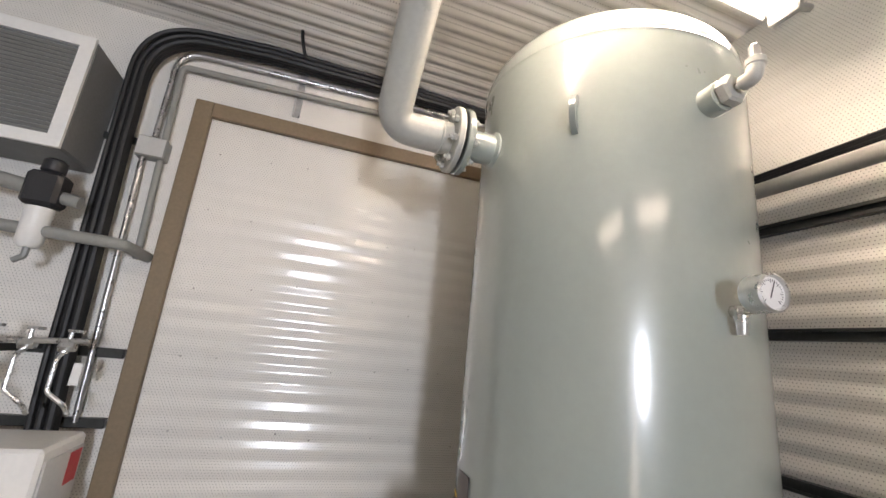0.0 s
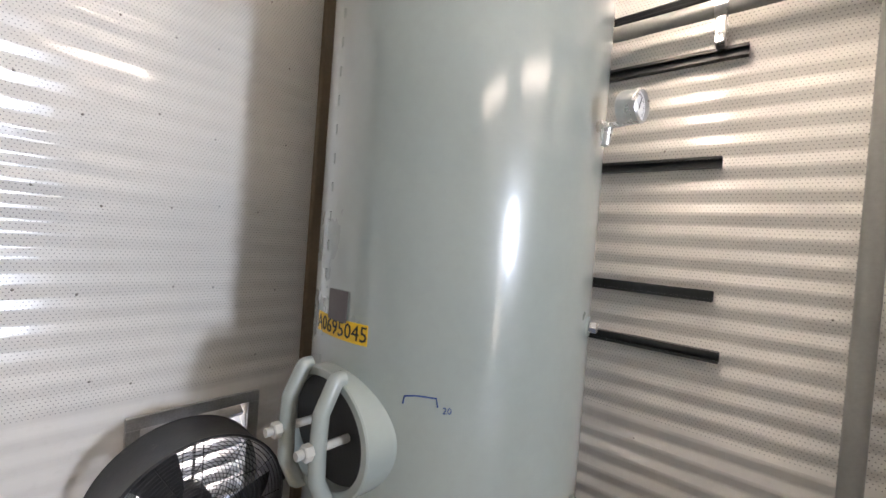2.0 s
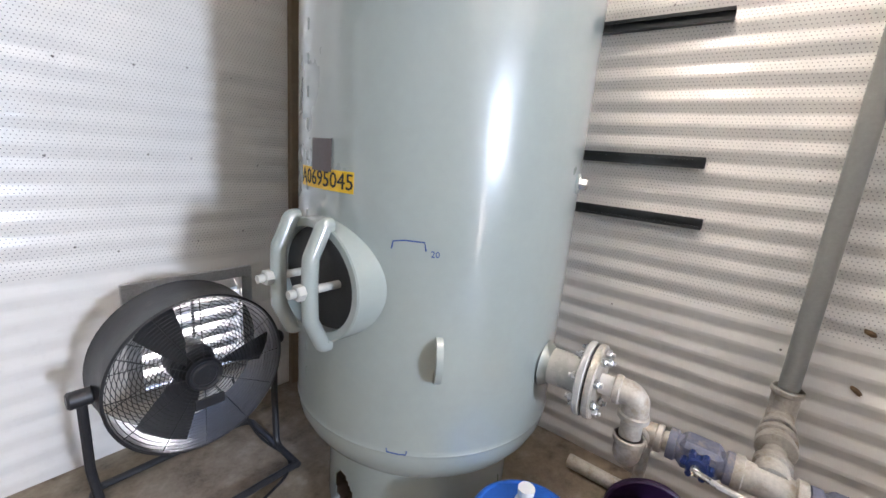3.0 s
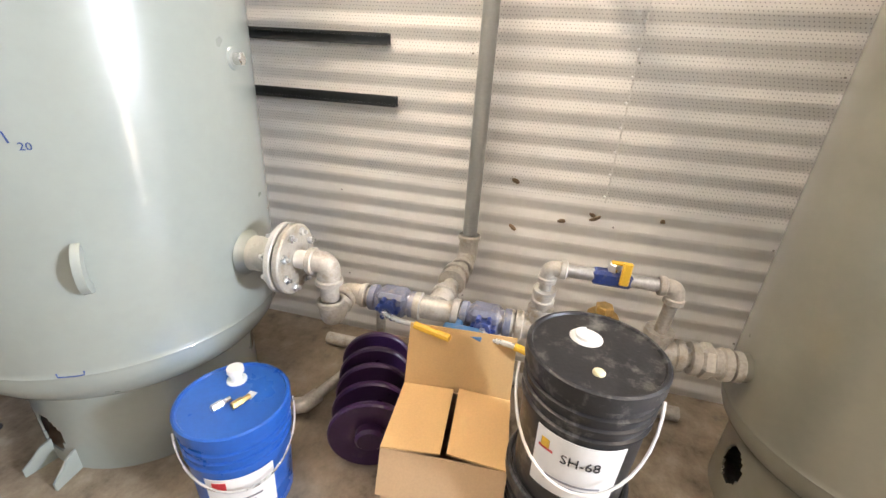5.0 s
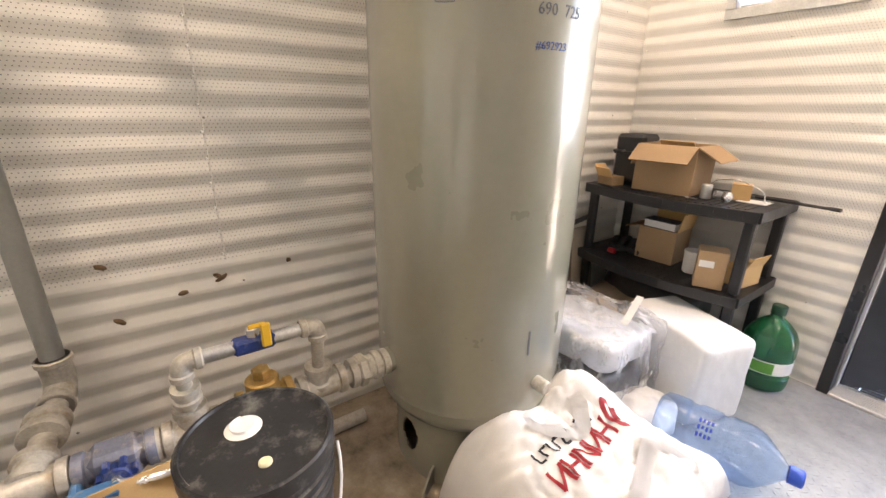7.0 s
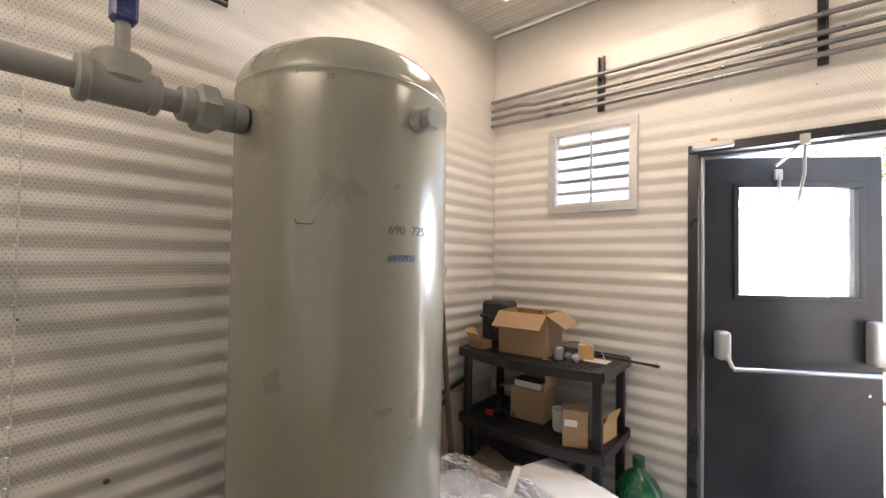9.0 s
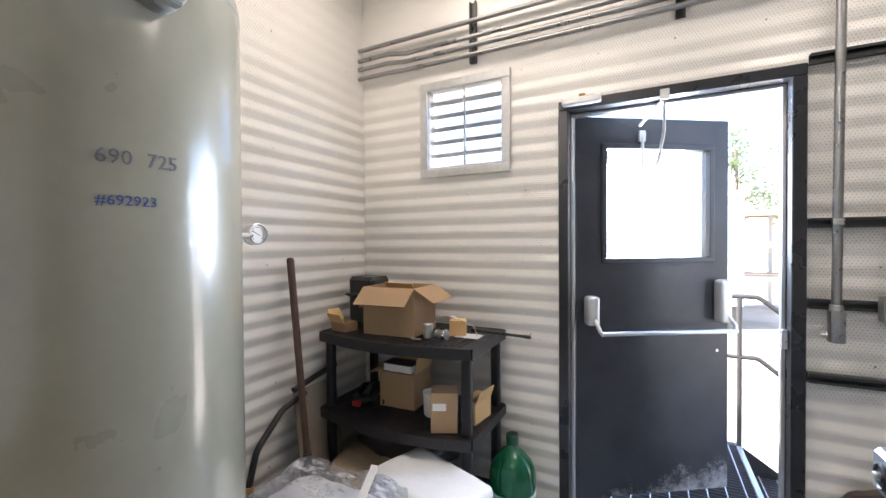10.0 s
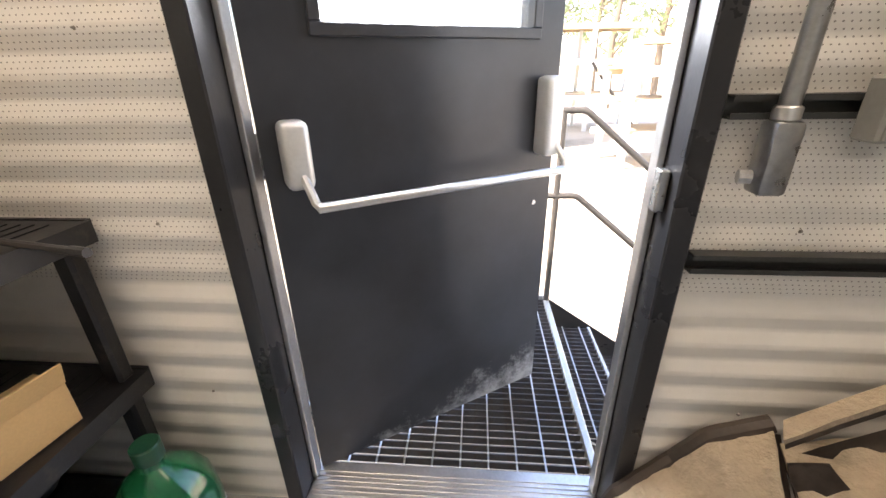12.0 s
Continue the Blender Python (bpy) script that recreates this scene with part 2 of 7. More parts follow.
def frame_to(p, q):
    """A pose at p whose z axis points to q."""
    d = Vector(q) - Vector(p)
    return Matrix.Translation(p) @ d.to_track_quat("Z", "Y").to_matrix().to_4x4()


def lathe(bm, profile, seg=24, m=None, sweep=360.0):
    """Turns a profile of (radius, height) about z."""
    m = m or Matrix.Identity(4)
    full = sweep >= 359.9
    n = seg if full else seg + 1
    rings = []
    for r, z in profile:
        if r < 1e-5:
            rings.append([bm.verts.new(m @ Vector((0, 0, z)))])
        else:
            rings.append([bm.verts.new(m @ Vector((r * math.cos(a), r * math.sin(a), z))) for a in (radians(sweep) * k / seg for k in range(n))])
    for a, b in zip(rings, rings[1:]):
        for k in range(seg):
            k2 = (k + 1) % n if full else k + 1
            f = [a[k % len(a)], a[k2 % len(a)], b[k2 % len(b)], b[k % len(b)]]
            f = list(dict.fromkeys(f))
            if len(f) > 2:
                bm.faces.new(f)
    return bm


def rod(bm, p, q, r, seg=14, r2=None, chamfer=0.0):
    L = (Vector(q) - Vector(p)).length
    r2 = r if r2 is None else r2
    prof = [(0, 0), (r, 0), (r2, L), (0, L)]
    if chamfer:
        prof = [(0, 0), (r - chamfer, 0), (r, chamfer), (r2, L - chamfer), (r2 - chamfer, L), (0, L)]
    return lathe(bm, prof, seg, frame_to(p, q))


def hexnut(bm, p, q, r):
    return rod(bm, p, q, r, 6, chamfer=min(0.15 * r, 0.3 * (Vector(q) - Vector(p)).length))


def fillet(points, radius, steps=6):
    """Rounds the corners of a polyline."""
    pts = [Vector(p) for p in points]
    out = [pts[0]]
    for a, b, c in zip(pts, pts[1:], pts[2:]):
        u, v = (a - b).normalized(), (c - b).normalized()
        ang = u.angle(v)
        if ang > 3.1:
            out.append(b)
            continue
        t = min(radius / math.tan(ang / 2), 0.49 * (a - b).length, 0.49 * (c - b).length)
        s0, s1 = b + u * t, b + v * t
        for k in range(steps + 1):
            w = k / steps
            out.append((1 - w) ** 2 * s0 + 2 * w * (1 - w) * b + w * w * s1)
    return out + [pts[-1]]


def tube(bm, points, r, seg=10, caps=True):
    """Sweeps a circle along points; r may be a list."""
    pts = [Vector(p) for p in points]
    rs = r if isinstance(r, (list, tuple)) else [r] * len(pts)
    rings = []
    d0 = (pts[1] - pts[0]).normalized()
    up = Vector((0, 0, 1)) if abs(d0.z) < 0.9 else Vector((1, 0, 0))
    x = d0.cross(up).normalized()
    for k, p in enumerate(pts):
        d = (pts[min(k + 1, len(pts) - 1)] - pts[max(k - 1, 0)]).normalized()
        x = (x - d * x.dot(d)).normalized()
        y = d.cross(x)
        rings.append([bm.verts.new(p + rs[k] * (math.cos(a) * x + math.sin(a) * y)) for a in (2 * math.pi * n / seg for n in range(seg))])
    for a, b in zip(rings, rings[1:]):
        for n in range(seg):
            bm.faces.new((a[n], a[(n + 1) % seg], b[(n + 1) % seg], b[n]))
    if caps:
        bm.faces.new(rings[0]), bm.faces.new(rings[-1])
    return bm


def slab(bm, outline, thick, m=None):
    """A flat plate from an outline in xy, thickened along z."""
    m = m or Matrix.Identity(4)
    lo = [bm.verts.new(m @ Vector((x, y, 0))) for x, y in outline]
    hi = [bm.verts.new(m @ Vector((x, y, thick))) for x, y in outline]
    n = len(outline)
    bm.faces.new(lo[::-1]), bm.faces.new(hi)
    for k in range(n):
        bm.faces.new((lo[k], lo[(k + 1) % n], hi[(k + 1) % n], hi[k]))
    return bm


def text_part(name, body, size, m, material, parent, label=""):
    """Flat lettering as a mesh."""
    cu = bpy.data.curves.new(name, "FONT")
    cu.body, cu.size, cu.align_x, cu.align_y, cu.extrude, cu.resolution_u = body, size, "CENTER", "CENTER", 0.0006, 2
    tmp = bpy.data.objects.new(name + "_tmp", cu)
    scene.collection.objects.link(tmp)
    me = bpy.data.meshes.new_from_object(tmp.evaluated_get(bpy.context.evaluated_depsgraph_get()))
    bpy.data.objects.remove(tmp)
    bpy.data.curves.remove(cu)
    me.transform(m)
    me.materials.clear()
    me.materials.append(material)
    ob = new(name, me)
    ob.parent = parent
    ob.matrix_parent_inverse = parent_inverse(parent)
    if label:
        ob["label"] = label
    return ob


# ---- the building ----
EAST, SOUTH, NORTH, WEST, TOP = 1.783, -2.69, 2.45, -2.6, 3.24
PITCH, DEEP = 0.0865, 0.0105
RIB = [(0.0, 0.0), (0.05, 0.0), (0.075, 0.05), (0.40, 0.95), (0.425, 1.0), (0.575, 1.0), (0.60, 0.95), (0.925, 0.05), (0.95, 0.0)]


def profile(z0, z1, phase=0.0):
    """Heights and depths of the liner's soft ribs between two heights."""
    pts, out = [], []
    k = math.floor(z0 / PITCH) - 1
    while k * PITCH < z1 + PITCH:
        pts += [(k * PITCH + f * PITCH + phase, d * DEEP) for f, d in RIB]
        k += 1
    for (za, da), (zb, db) in zip(pts, pts[1:]):
        for edge in (z0, z1):
            if za < edge < zb:
                out.append((edge, da + (db - da) * (edge - za) / (zb - za)))
        if z0 <= za <= z1:
            out.append((za, da))
    return sorted(set((round(z, 5), round(d, 5)) for z, d in out))


def liner(bm, axis, plane, into, a, b, z0, z1, thick=0.11, flat=1.0, phase=0.0):
    """A stretch of ribbed wall: ribs on the room side, a flat skin outside. into: the sign of the way into the room."""
    back = plane - into * thick

    def at(u, d, z):
        w = plane - into * (DEEP - d) * flat * min(1.0, max(0.14, (2.55 - z) / 0.3))
        return Vector((w, u, z)) if axis == 0 else Vector((u, w, z))

    def out(u, z):
        return Vector((back, u, z)) if axis == 0 else Vector((u, back, z))

    prof = profile(z0, z1, phase)
    rows = [[bm.verts.new(at(u, d, z)) for u in (a, b)] for z, d in prof]
    for r, s in zip(rows, rows[1:]):
        bm.faces.new((r[0], r[1], s[1], s[0]))
    lo, hi = [bm.verts.new(out(u, z0)) for u in (a, b)], [bm.verts.new(out(u, z1)) for u in (a, b)]
    bm.faces.new((lo[0], lo[1], hi[1], hi[0]))
    bm.faces.new((rows[0][0], rows[0][1], lo[1], lo[0]))
    bm.faces.new((rows[-1][0], rows[-1][1], hi[1], hi[0]))
    bm.faces.new([r[0] for r in rows] + [hi[0], lo[0]])
    bm.faces.new([r[1] for r in rows] + [hi[1], lo[1]])


def setting(name, bm, material, label, category, smooth=False):
    return tagged(part(name, bm, material, smooth=smooth), label, category, kind="structure")


bm = bmesh.new()
liner(bm, 0, EAST, -1, SOUTH - 0.11, NORTH + 0.11, 0, TOP)
setting("wall_east", bm, LINER_Y, "white perforated ribbed steel liner wall", "wall", smooth=True)
# Unseen closing wall; grey instead of liner white to hold back bounced light.
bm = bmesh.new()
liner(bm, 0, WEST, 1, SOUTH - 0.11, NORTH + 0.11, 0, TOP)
setting("wall_west", bm, mat("bounce_cut_grey", (0.40, 0.39, 0.37), 0.5, 0, 0.1, 3, 60, 0.03), "plain unseen closing wall, grey to hold back bounced light", "wall", smooth=True)
DX0, DX1, DTOP = -0.535, 0.485, 2.15
LX0, LX1, LZ0, LZ1 = 0.80, 1.28, 1.91, 2.39
bm = bmesh.new()
liner(bm, 1, SOUTH, 1, WEST, DX0, 0, TOP, flat=0.75, phase=0.010)
liner(bm, 1, SOUTH, 1, DX0, DX1, DTOP, TOP, flat=0.75, phase=0.010)
liner(bm, 1, SOUTH, 1, DX1, LX0, 0, TOP, flat=0.75, phase=0.010)
liner(bm, 1, SOUTH, 1, LX0, LX1, 0, LZ0, flat=0.75, phase=0.010)
liner(bm, 1, SOUTH, 1, LX0, LX1, LZ1, TOP, flat=0.75, phase=0.010)
liner(bm, 1, SOUTH, 1, LX1, EAST, 0, TOP, flat=0.75, phase=0.010)
setting("wall_south", bm, LINER_X, "white perforated ribbed steel liner wall", "wall", smooth=True)
VX0, VX1, VZ0, VZ1 = 0.43, 0.85, 0.25, 0.68
bm = bmesh.new()
liner(bm, 1, NORTH, -1, WEST, VX0, 0, TOP, flat=0.45)
liner(bm, 1, NORTH, -1, VX0, VX1, 0, VZ0, flat=0.45)
liner(bm, 1, NORTH, -1, VX0, VX1, VZ1, TOP, flat=0.45)
liner(bm, 1, NORTH, -1, VX1, EAST, 0, TOP, flat=0.45)
setting("wall_north", bm, LINER_X, "white perforated ribbed steel liner wall", "wall", smooth=True)
setting("floor", boxes(((WEST - 0.1, SOUTH - 0.13, -0.12), (EAST + 0.1, NORTH + 0.13, 0.0))), FLOOR, "dusty tan steel floor plate", "floor")
bm = bmesh.new()
rows = []
prof = profile(SOUTH, NORTH)
for y, d in prof:
    rows.append([bm.verts.new((x, y, TOP + DEEP - d)) for x in (WEST, EAST)])
for r, q in zip(rows, rows[1:]):
    bm.faces.new((r[0], r[1], q[1], q[0]))
box(bm, (WEST - 0.12, SOUTH - 0.13, TOP + 0.02), (EAST + 0.12, NORTH + 0.13, TOP + 0.14))
setting("ceiling", bm, LINER_X, "white ribbed steel ceiling", "ceiling", smooth=True)

# ---- lamps ----
TUBE = glowing("lit_tube", (1.0, 0.86, 0.68), LAMP)
PANEL = glowing("lit_panel", (1.0, 0.86, 0.68), LAMP * 0.11)


def strip_light(x0, x1, y, z, label, lit):
    """A tube under a slim reflector, hung from the ceiling on two rods, with a stay to the wall."""
    e = thing("strip_light", ((x0 + x1) / 2, y, z), label, "light", "ceiling strip lights")
    bm = slab(bmesh.new(), [(-0.062, 0.0), (-0.05, 0.055), (0.05, 0.055), (0.062, 0.0), (0.055, 0.0), (0.044, 0.047), (-0.044, 0.047), (-0.055, 0.0)], x1 - x0, Matrix.Translation((x0, y, z + 0.012)) @ Matrix.Rotation(radians(90), 4, "Z") @ Matrix.Rotation(radians(90), 4, "X"))
    part("reflector", bm, WHITE, e, smooth=False)
    for x in (x0 + 0.15, x1 - 0.12):
        part("hanger", rod(bmesh.new(), (x, y, z + 0.066), (x, y, TOP), 0.006, 8), STEEL, e)
    for x in (x0 - 0.03, x1):
        part("end_cap", boxes(((x, y - 0.05, z - 0.03), (x + 0.03, y + 0.05, z + 0.068)), bevel=0.006), GREY_PIPE, e)
    part("stay", tube(bmesh.new(), [(x1 + 0.025, y, z + 0.03), (x1 + 0.15, y, z + 0.07)], 0.014, 8), GREY_PIPE, e)
    part("tube", rod(bmesh.new(), (x0, y, z), (x1, y, z), 0.028, 16, chamfer=0.01), lit, e, "lit white tube")


strip_light(0.25, 1.44, 0.975, 2.925, "lit fluorescent strip light hung above the tank", TUBE)
for x in (-1.75, 0.18):
    e = thing("panel_light", (x + 0.63, -1.9, TOP), "dimly lit flat light panel under the ceiling", "light", "ceiling panels")
    part("frame", boxes(((x, -2.24, TOP - 0.07), (x + 1.26, -1.6, TOP - 0.002)), bevel=0.006), WHITE, e)
    part("diffuser", boxes(((x + 0.03, -2.21, TOP - 0.078), (x + 1.23, -1.63, TOP - 0.066)), bevel=0.002), PANEL, e, "glowing diffuser sheet")

# ---- tanks ----


def tank_profile(r, weld_low, weld_high):
    """Shell with domed heads; a small bead at each weld."""
    head = 0.5 * r
    p = [(r * math.sin(a), weld_low - head * math.cos(a)) for a in (math.pi / 2 * k / 12 for k in range(13))]
    p[0] = (0, weld_low - head)
    p += [(r, weld_low + 0.008), (r + 0.002, weld_low + 0.012), (r, weld_low + 0.016)]
    p += [(r, weld_low + 0.03)] + [(r, weld_low + 0.03 + (weld_high - weld_low - 0.06) * k / 9) for k in range(1, 10)]
    p += [(r, weld_high - 0.016), (r + 0.002, weld_high - 0.012), (r, weld_high - 0.008)]
    p += [(r * math.cos(a), weld_high + head * math.sin(a)) for a in (math.pi / 2 * k / 12 for k in range(13))]
    p[-1] = (0, weld_high + head)
    return p


def around(c, r, deg, z):
    return Vector((c[0] + r * math.cos(radians(deg)), c[1] + r * math.sin(radians(deg)), z))


C1, R1 = (1.117, 1.471), 0.478
C2, R2 = (1.304, -0.944), 0.365
tank1 = thing("air_receiver_tank", (*C1, 0), "tall grey-green enamelled steel pressure tank on a skirt", "tank")
part("shell", lathe(bmesh.new(), tank_profile(R1, 0.47, 2.715), 96, Matrix.Translation((*C1, 0))), TANK, tank1)
def skirt(c, r, h, hole_deg, hole_z, hw, hh):
    """A plate ring with an oval hand hole cut through it."""
    bm = bmesh.new()
    n, rows = 180, 24
    g = [[[bm.verts.new(around(c, rr, 360 * k / n, h * q / rows)) for q in range(rows + 1)] for k in range(n)] for rr in (r, r - 0.006)]
    keep = {}
    for k in range(n):
        for q in range(rows):
            a = (360 * (k + 0.5) / n - hole_deg + 180) % 360 - 180
            keep[k, q] = (radians(a) * r / hw) ** 2 + ((h * (q + 0.5) / rows - hole_z) / hh) ** 2 > 1
    for (k, q), ok in keep.items():
        k2 = (k + 1) % n
        if ok:
            for lay in g:
                bm.faces.new((lay[k][q], lay[k2][q], lay[k2][q + 1], lay[k][q + 1]))
            continue
        for (ka, qa), (p0, p1) in ((((k + 1) % n, q), ((k2, q), (k2, q + 1))), (((k - 1) % n, q), ((k, q), (k, q + 1))), ((k, q + 1), ((k, q + 1), (k2, q + 1))), ((k, q - 1), ((k, q), (k2, q)))):
            if keep.get((ka, qa), False):
                bm.faces.new((g[0][p0[0]][p0[1]], g[0][p1[0]][p1[1]], g[1][p1[0]][p1[1]], g[1][p0[0]][p0[1]]))
    return bm


bm = skirt(C1, 0.36, 0.34, 172.0, 0.125, 0.06, 0.075)
part("skirt", bm, TANK, tank1)
tank2 = thing("air_receiver_tank", (*C2, 0), "slim dull grey-green steel pressure tank on a skirt", "tank")
part("shell", lathe(bmesh.new(), tank_profile(R2, 0.38, 2.083), 80, Matrix.Translation((*C2, 0))), TANK2, tank2)
part("skirt", skirt(C2, 0.30, 0.28, 94.0, 0.165, 0.05, 0.07), TANK2, tank2)

# ---- door ----
JAMB = 0.05
FY0, FY1 = SOUTH - 0.12, SOUTH + 0.02
door_frame = tagged(new("door_frame"), "black painted steel door frame", "door frame", kind="structure")
door_frame.location = (0, SOUTH, 0)
part("jamb", boxes(((DX1 - JAMB, FY0, 0), (DX1, FY1, DTOP)), bevel=0.004), FRAME_PAINT, door_frame)
part("jamb", boxes(((DX0, FY0, 0), (DX0 + JAMB, FY1, DTOP)), bevel=0.004), FRAME_PAINT, door_frame)
part("head", boxes(((DX0, FY0, DTOP), (DX1, FY1, DTOP + 0.05)), bevel=0.004), FRAME_PAINT, door_frame)

# ---- door and its hardware ----
part("stop", boxes(((DX1 - JAMB - 0.016, FY0 + 0.02, 0.03), (DX1 - JAMB - 0.001, FY0 + 0.06, DTOP - 0.016)), bevel=0.002), ALU, door_frame, "bright weatherstrip")
part("stop", boxes(((DX0 + JAMB + 0.001, FY0 + 0.02, 0.03), (DX0 + JAMB + 0.016, FY0 + 0.06, DTOP - 0.016)), bevel=0.002), ALU, door_frame, "bright weatherstrip")
part("stop", boxes(((DX0 + JAMB, FY0 + 0.02, DTOP - 0.016), (DX1 - JAMB, FY0 + 0.06, DTOP - 0.001)), bevel=0.002), ALU, door_frame, "bright weatherstrip")
part("strike", boxes(((DX0 + JAMB + 0.001, FY0 + 0.07, 0.98), (DX0 + JAMB + 0.022, FY0 + 0.10, 1.07)), bevel=0.003), STEEL, door_frame)
sill = thing("door_sill", (0, SOUTH, 0), "ribbed aluminium door threshold", "threshold", kind="structure")
bm = boxes(((DX0 + JAMB, SOUTH - 0.135, 0.001), (DX1 - JAMB, SOUTH + 0.03, 0.02)), bevel=0.004)
for k in range(7):
    y = SOUTH - 0.10 + k * 0.017
    box(bm, (DX0 + JAMB + 0.01, y, 0.019), (DX1 - JAMB - 0.01, y + 0.006, 0.024))
part("tread_plate", bm, ALU, sill)

HINGE = Vector((0.415, SOUTH - 0.10, 0.03))
LEAF = pose(HINGE.x, HINGE.y, HINGE.z, 0, 0, 180 + 33.5)
# leaf's own frame: x from hinge to latch, y towards the room (negative), z up
door = new("door_1")
door.location = HINGE
tagged(door, "black steel door with a window, standing half open", "door", kind="structure")
W, HT, TH = 0.915, 2.115, 0.045
G0, G1, GZ0, GZ1 = 0.178, 0.793, 1.338, 1.942
bm = bmesh.new()
for lo, hi in (((0, 0, 0), (W, TH, GZ0)), ((0, 0, GZ1), (W, TH, HT)), ((0, 0, GZ0), (G0, TH, GZ1)), ((G1, 0, GZ0), (W, TH, GZ1))):
    box(bm, lo, hi, 0, 1, LEAF)
bmesh.ops.remove_doubles(bm, verts=bm.verts, dist=0.0005)


def scuffed_door():
    """Black paint, scraped and dusted pale along the bottom edge and scratched here and there."""
    m, nodes, links, bsdf = shader("scuffed_black_door")
    co = nodes.new("ShaderNodeTexCoord").outputs["Object"]
    sep = nodes.new("ShaderNodeSeparateXYZ")
    links.new(co, sep.inputs[0])
    base = ramp(nodes, links, noise_node(nodes, links, co, 5, 5, 0.6), [(0.3, (0.020, 0.022, 0.026)), (0.7, (0.034, 0.037, 0.044))])
    low = maths(nodes, links, "MULTIPLY_ADD", sep.outputs[2], -2.6, 0.88)
    scrape = maths(nodes, links, "ADD", low, maths(nodes, links, "MULTIPLY_ADD", noise_node(nodes, links, co, 9, 9, 0.75), 1.6, -0.8))
    scrape = maths(nodes, links, "ADD", scrape, maths(nodes, links, "MULTIPLY_ADD", sep.outputs[0], -0.55, -0.03))
    mask = ramp(nodes, links, scrape, [(0.62, (0, 0, 0)), (0.95, (0.75, 0.75, 0.75))])
    col = mixc(nodes, links, mask, base, (0.45, 0.46, 0.47))
    marks = ramp(nodes, links, noise_node(nodes, links, co, 11, 9, 0.8, (1, 1, 2.2)), [(0.69, (0, 0, 0)), (0.76, (0.35, 0.35, 0.35))])
    col = mixc(nodes, links, marks, col, (0.25, 0.26, 0.27))
    links.new(col, bsdf.inputs["Base Color"])
    links.new(mixc(nodes, links, mask, (0.32, 0.32, 0.32), (0.75, 0.75, 0.75)), bsdf.inputs["Roughness"])
    return m


DOOR_SKIN = scuffed_door()
part("leaf", bm, DOOR_SKIN, door, smooth=False)
bm = bmesh.new()
for y in (-0.012, TH - 0.003):
    for lo, hi in (((G0 - 0.03, GZ0 - 0.03), (G1 + 0.03, GZ0)), ((G0 - 0.03, GZ1), (G1 + 0.03, GZ1 + 0.03)), ((G0 - 0.03, GZ0), (G0, GZ1)), ((G1, GZ0), (G1 + 0.03, GZ1))):
        box(bm, (lo[0], y, lo[1]), (hi[0], y + 0.015, hi[1]), 0.003, 1, LEAF)
window_frame = part("window_frame", bm, DOOR_PAINT, door)
PANE = glass("window_pane", (0.9, 0.93, 0.95), 0.02, 0.10)
pane = part("pane", box(bmesh.new(), (G0 + 0.0005, TH / 2 - 0.003, GZ0 + 0.0005), (G1 - 0.0005, TH / 2 + 0.003, GZ1 - 0.0005), 0, 1, LEAF), PANE, window_frame, "clear window pane", smooth=False)
pane.visible_shadow = False
sky_glow = new("window_daylight", window_light)
glow_at = LEAF @ Vector(((G0 + G1) / 2, TH + 0.17, (GZ0 + GZ1) / 2))
sky_glow.matrix_world = look(glow_at, glow_at + Vector((0.05, 1.0, 0.0)))
for x, z, h in ((0.072, 1.055, 0.16), (0.852, 1.09, 0.24)):
    bm = box(bmesh.new(), (x - 0.033, -0.075, z - h / 2), (x + 0.033, -0.001, z + h / 2), 0.018, 3, LEAF)
    part("panic_bar_housing", bm, SILVER, door, "rounded silver housing")
bm = tube(bmesh.new(), [LEAF @ Vector(p) for p in ((0.075, -0.06, 1.02), (0.09, -0.10, 0.95), (0.10, -0.11, 0.937))], 0.011, 8)
part("panic_arm", bm, SILVER, door)
bm = tube(bmesh.new(), [LEAF @ Vector(p) for p in ((0.858, -0.06, 1.02), (0.878, -0.10, 0.96), (0.868, -0.11, 0.937))], 0.011, 8)
part("panic_arm", bm, SILVER, door)
part("push_bar", rod(bmesh.new(), LEAF @ Vector((0.092, -0.11, 0.94)), LEAF @ Vector((0.876, -0.11, 0.934)), 0.0125, 16), ALU, door, "bright tubular push bar")
for z in (0.22, 1.05, 1.86):
    part("hinge", rod(bmesh.new(), HINGE + Vector((0.012, -0.012, z - 0.055)), HINGE + Vector((0.012, -0.012, z + 0.055)), 0.009, 10), STEEL, door)
part("bolt", rod(bmesh.new(), LEAF @ Vector((0.845, -0.006, 0.80)), LEAF @ Vector((0.845, 0.001, 0.80)), 0.008, 10), STEEL, door)
part("strap_bracket", box(bmesh.new(), (0.36, -0.02, 1.985), (0.40, 0.0, 2.045), 0.003, 1, LEAF), SILVER, door)
closer = thing("door_stay", (0.36, SOUTH, DTOP + 0.03), "silver door stay with a hanging safety strap", "door stay")
part("body", boxes(((0.27, SOUTH + 0.021, DTOP + 0.012), (0.46, SOUTH + 0.065, DTOP + 0.048)), bevel=0.006), SILVER, closer)
part("pivot", rod(bmesh.new(), (0.36, SOUTH + 0.045, DTOP + 0.049), (0.36, SOUTH + 0.045, DTOP + 0.063), 0.016, 12), BRASS, closer)
hook = LEAF @ Vector((0.38, -0.02, 2.01))
strap = [Vector((-0.01, SOUTH - 0.03, DTOP + 0.01)), Vector((-0.01, SOUTH - 0.05, 2.0)), Vector((0.015, SOUTH - 0.10, 1.86)), Vector((0.06, SOUTH - 0.20, 1.80)), Vector((0.09, SOUTH - 0.28, 1.87)), hook]
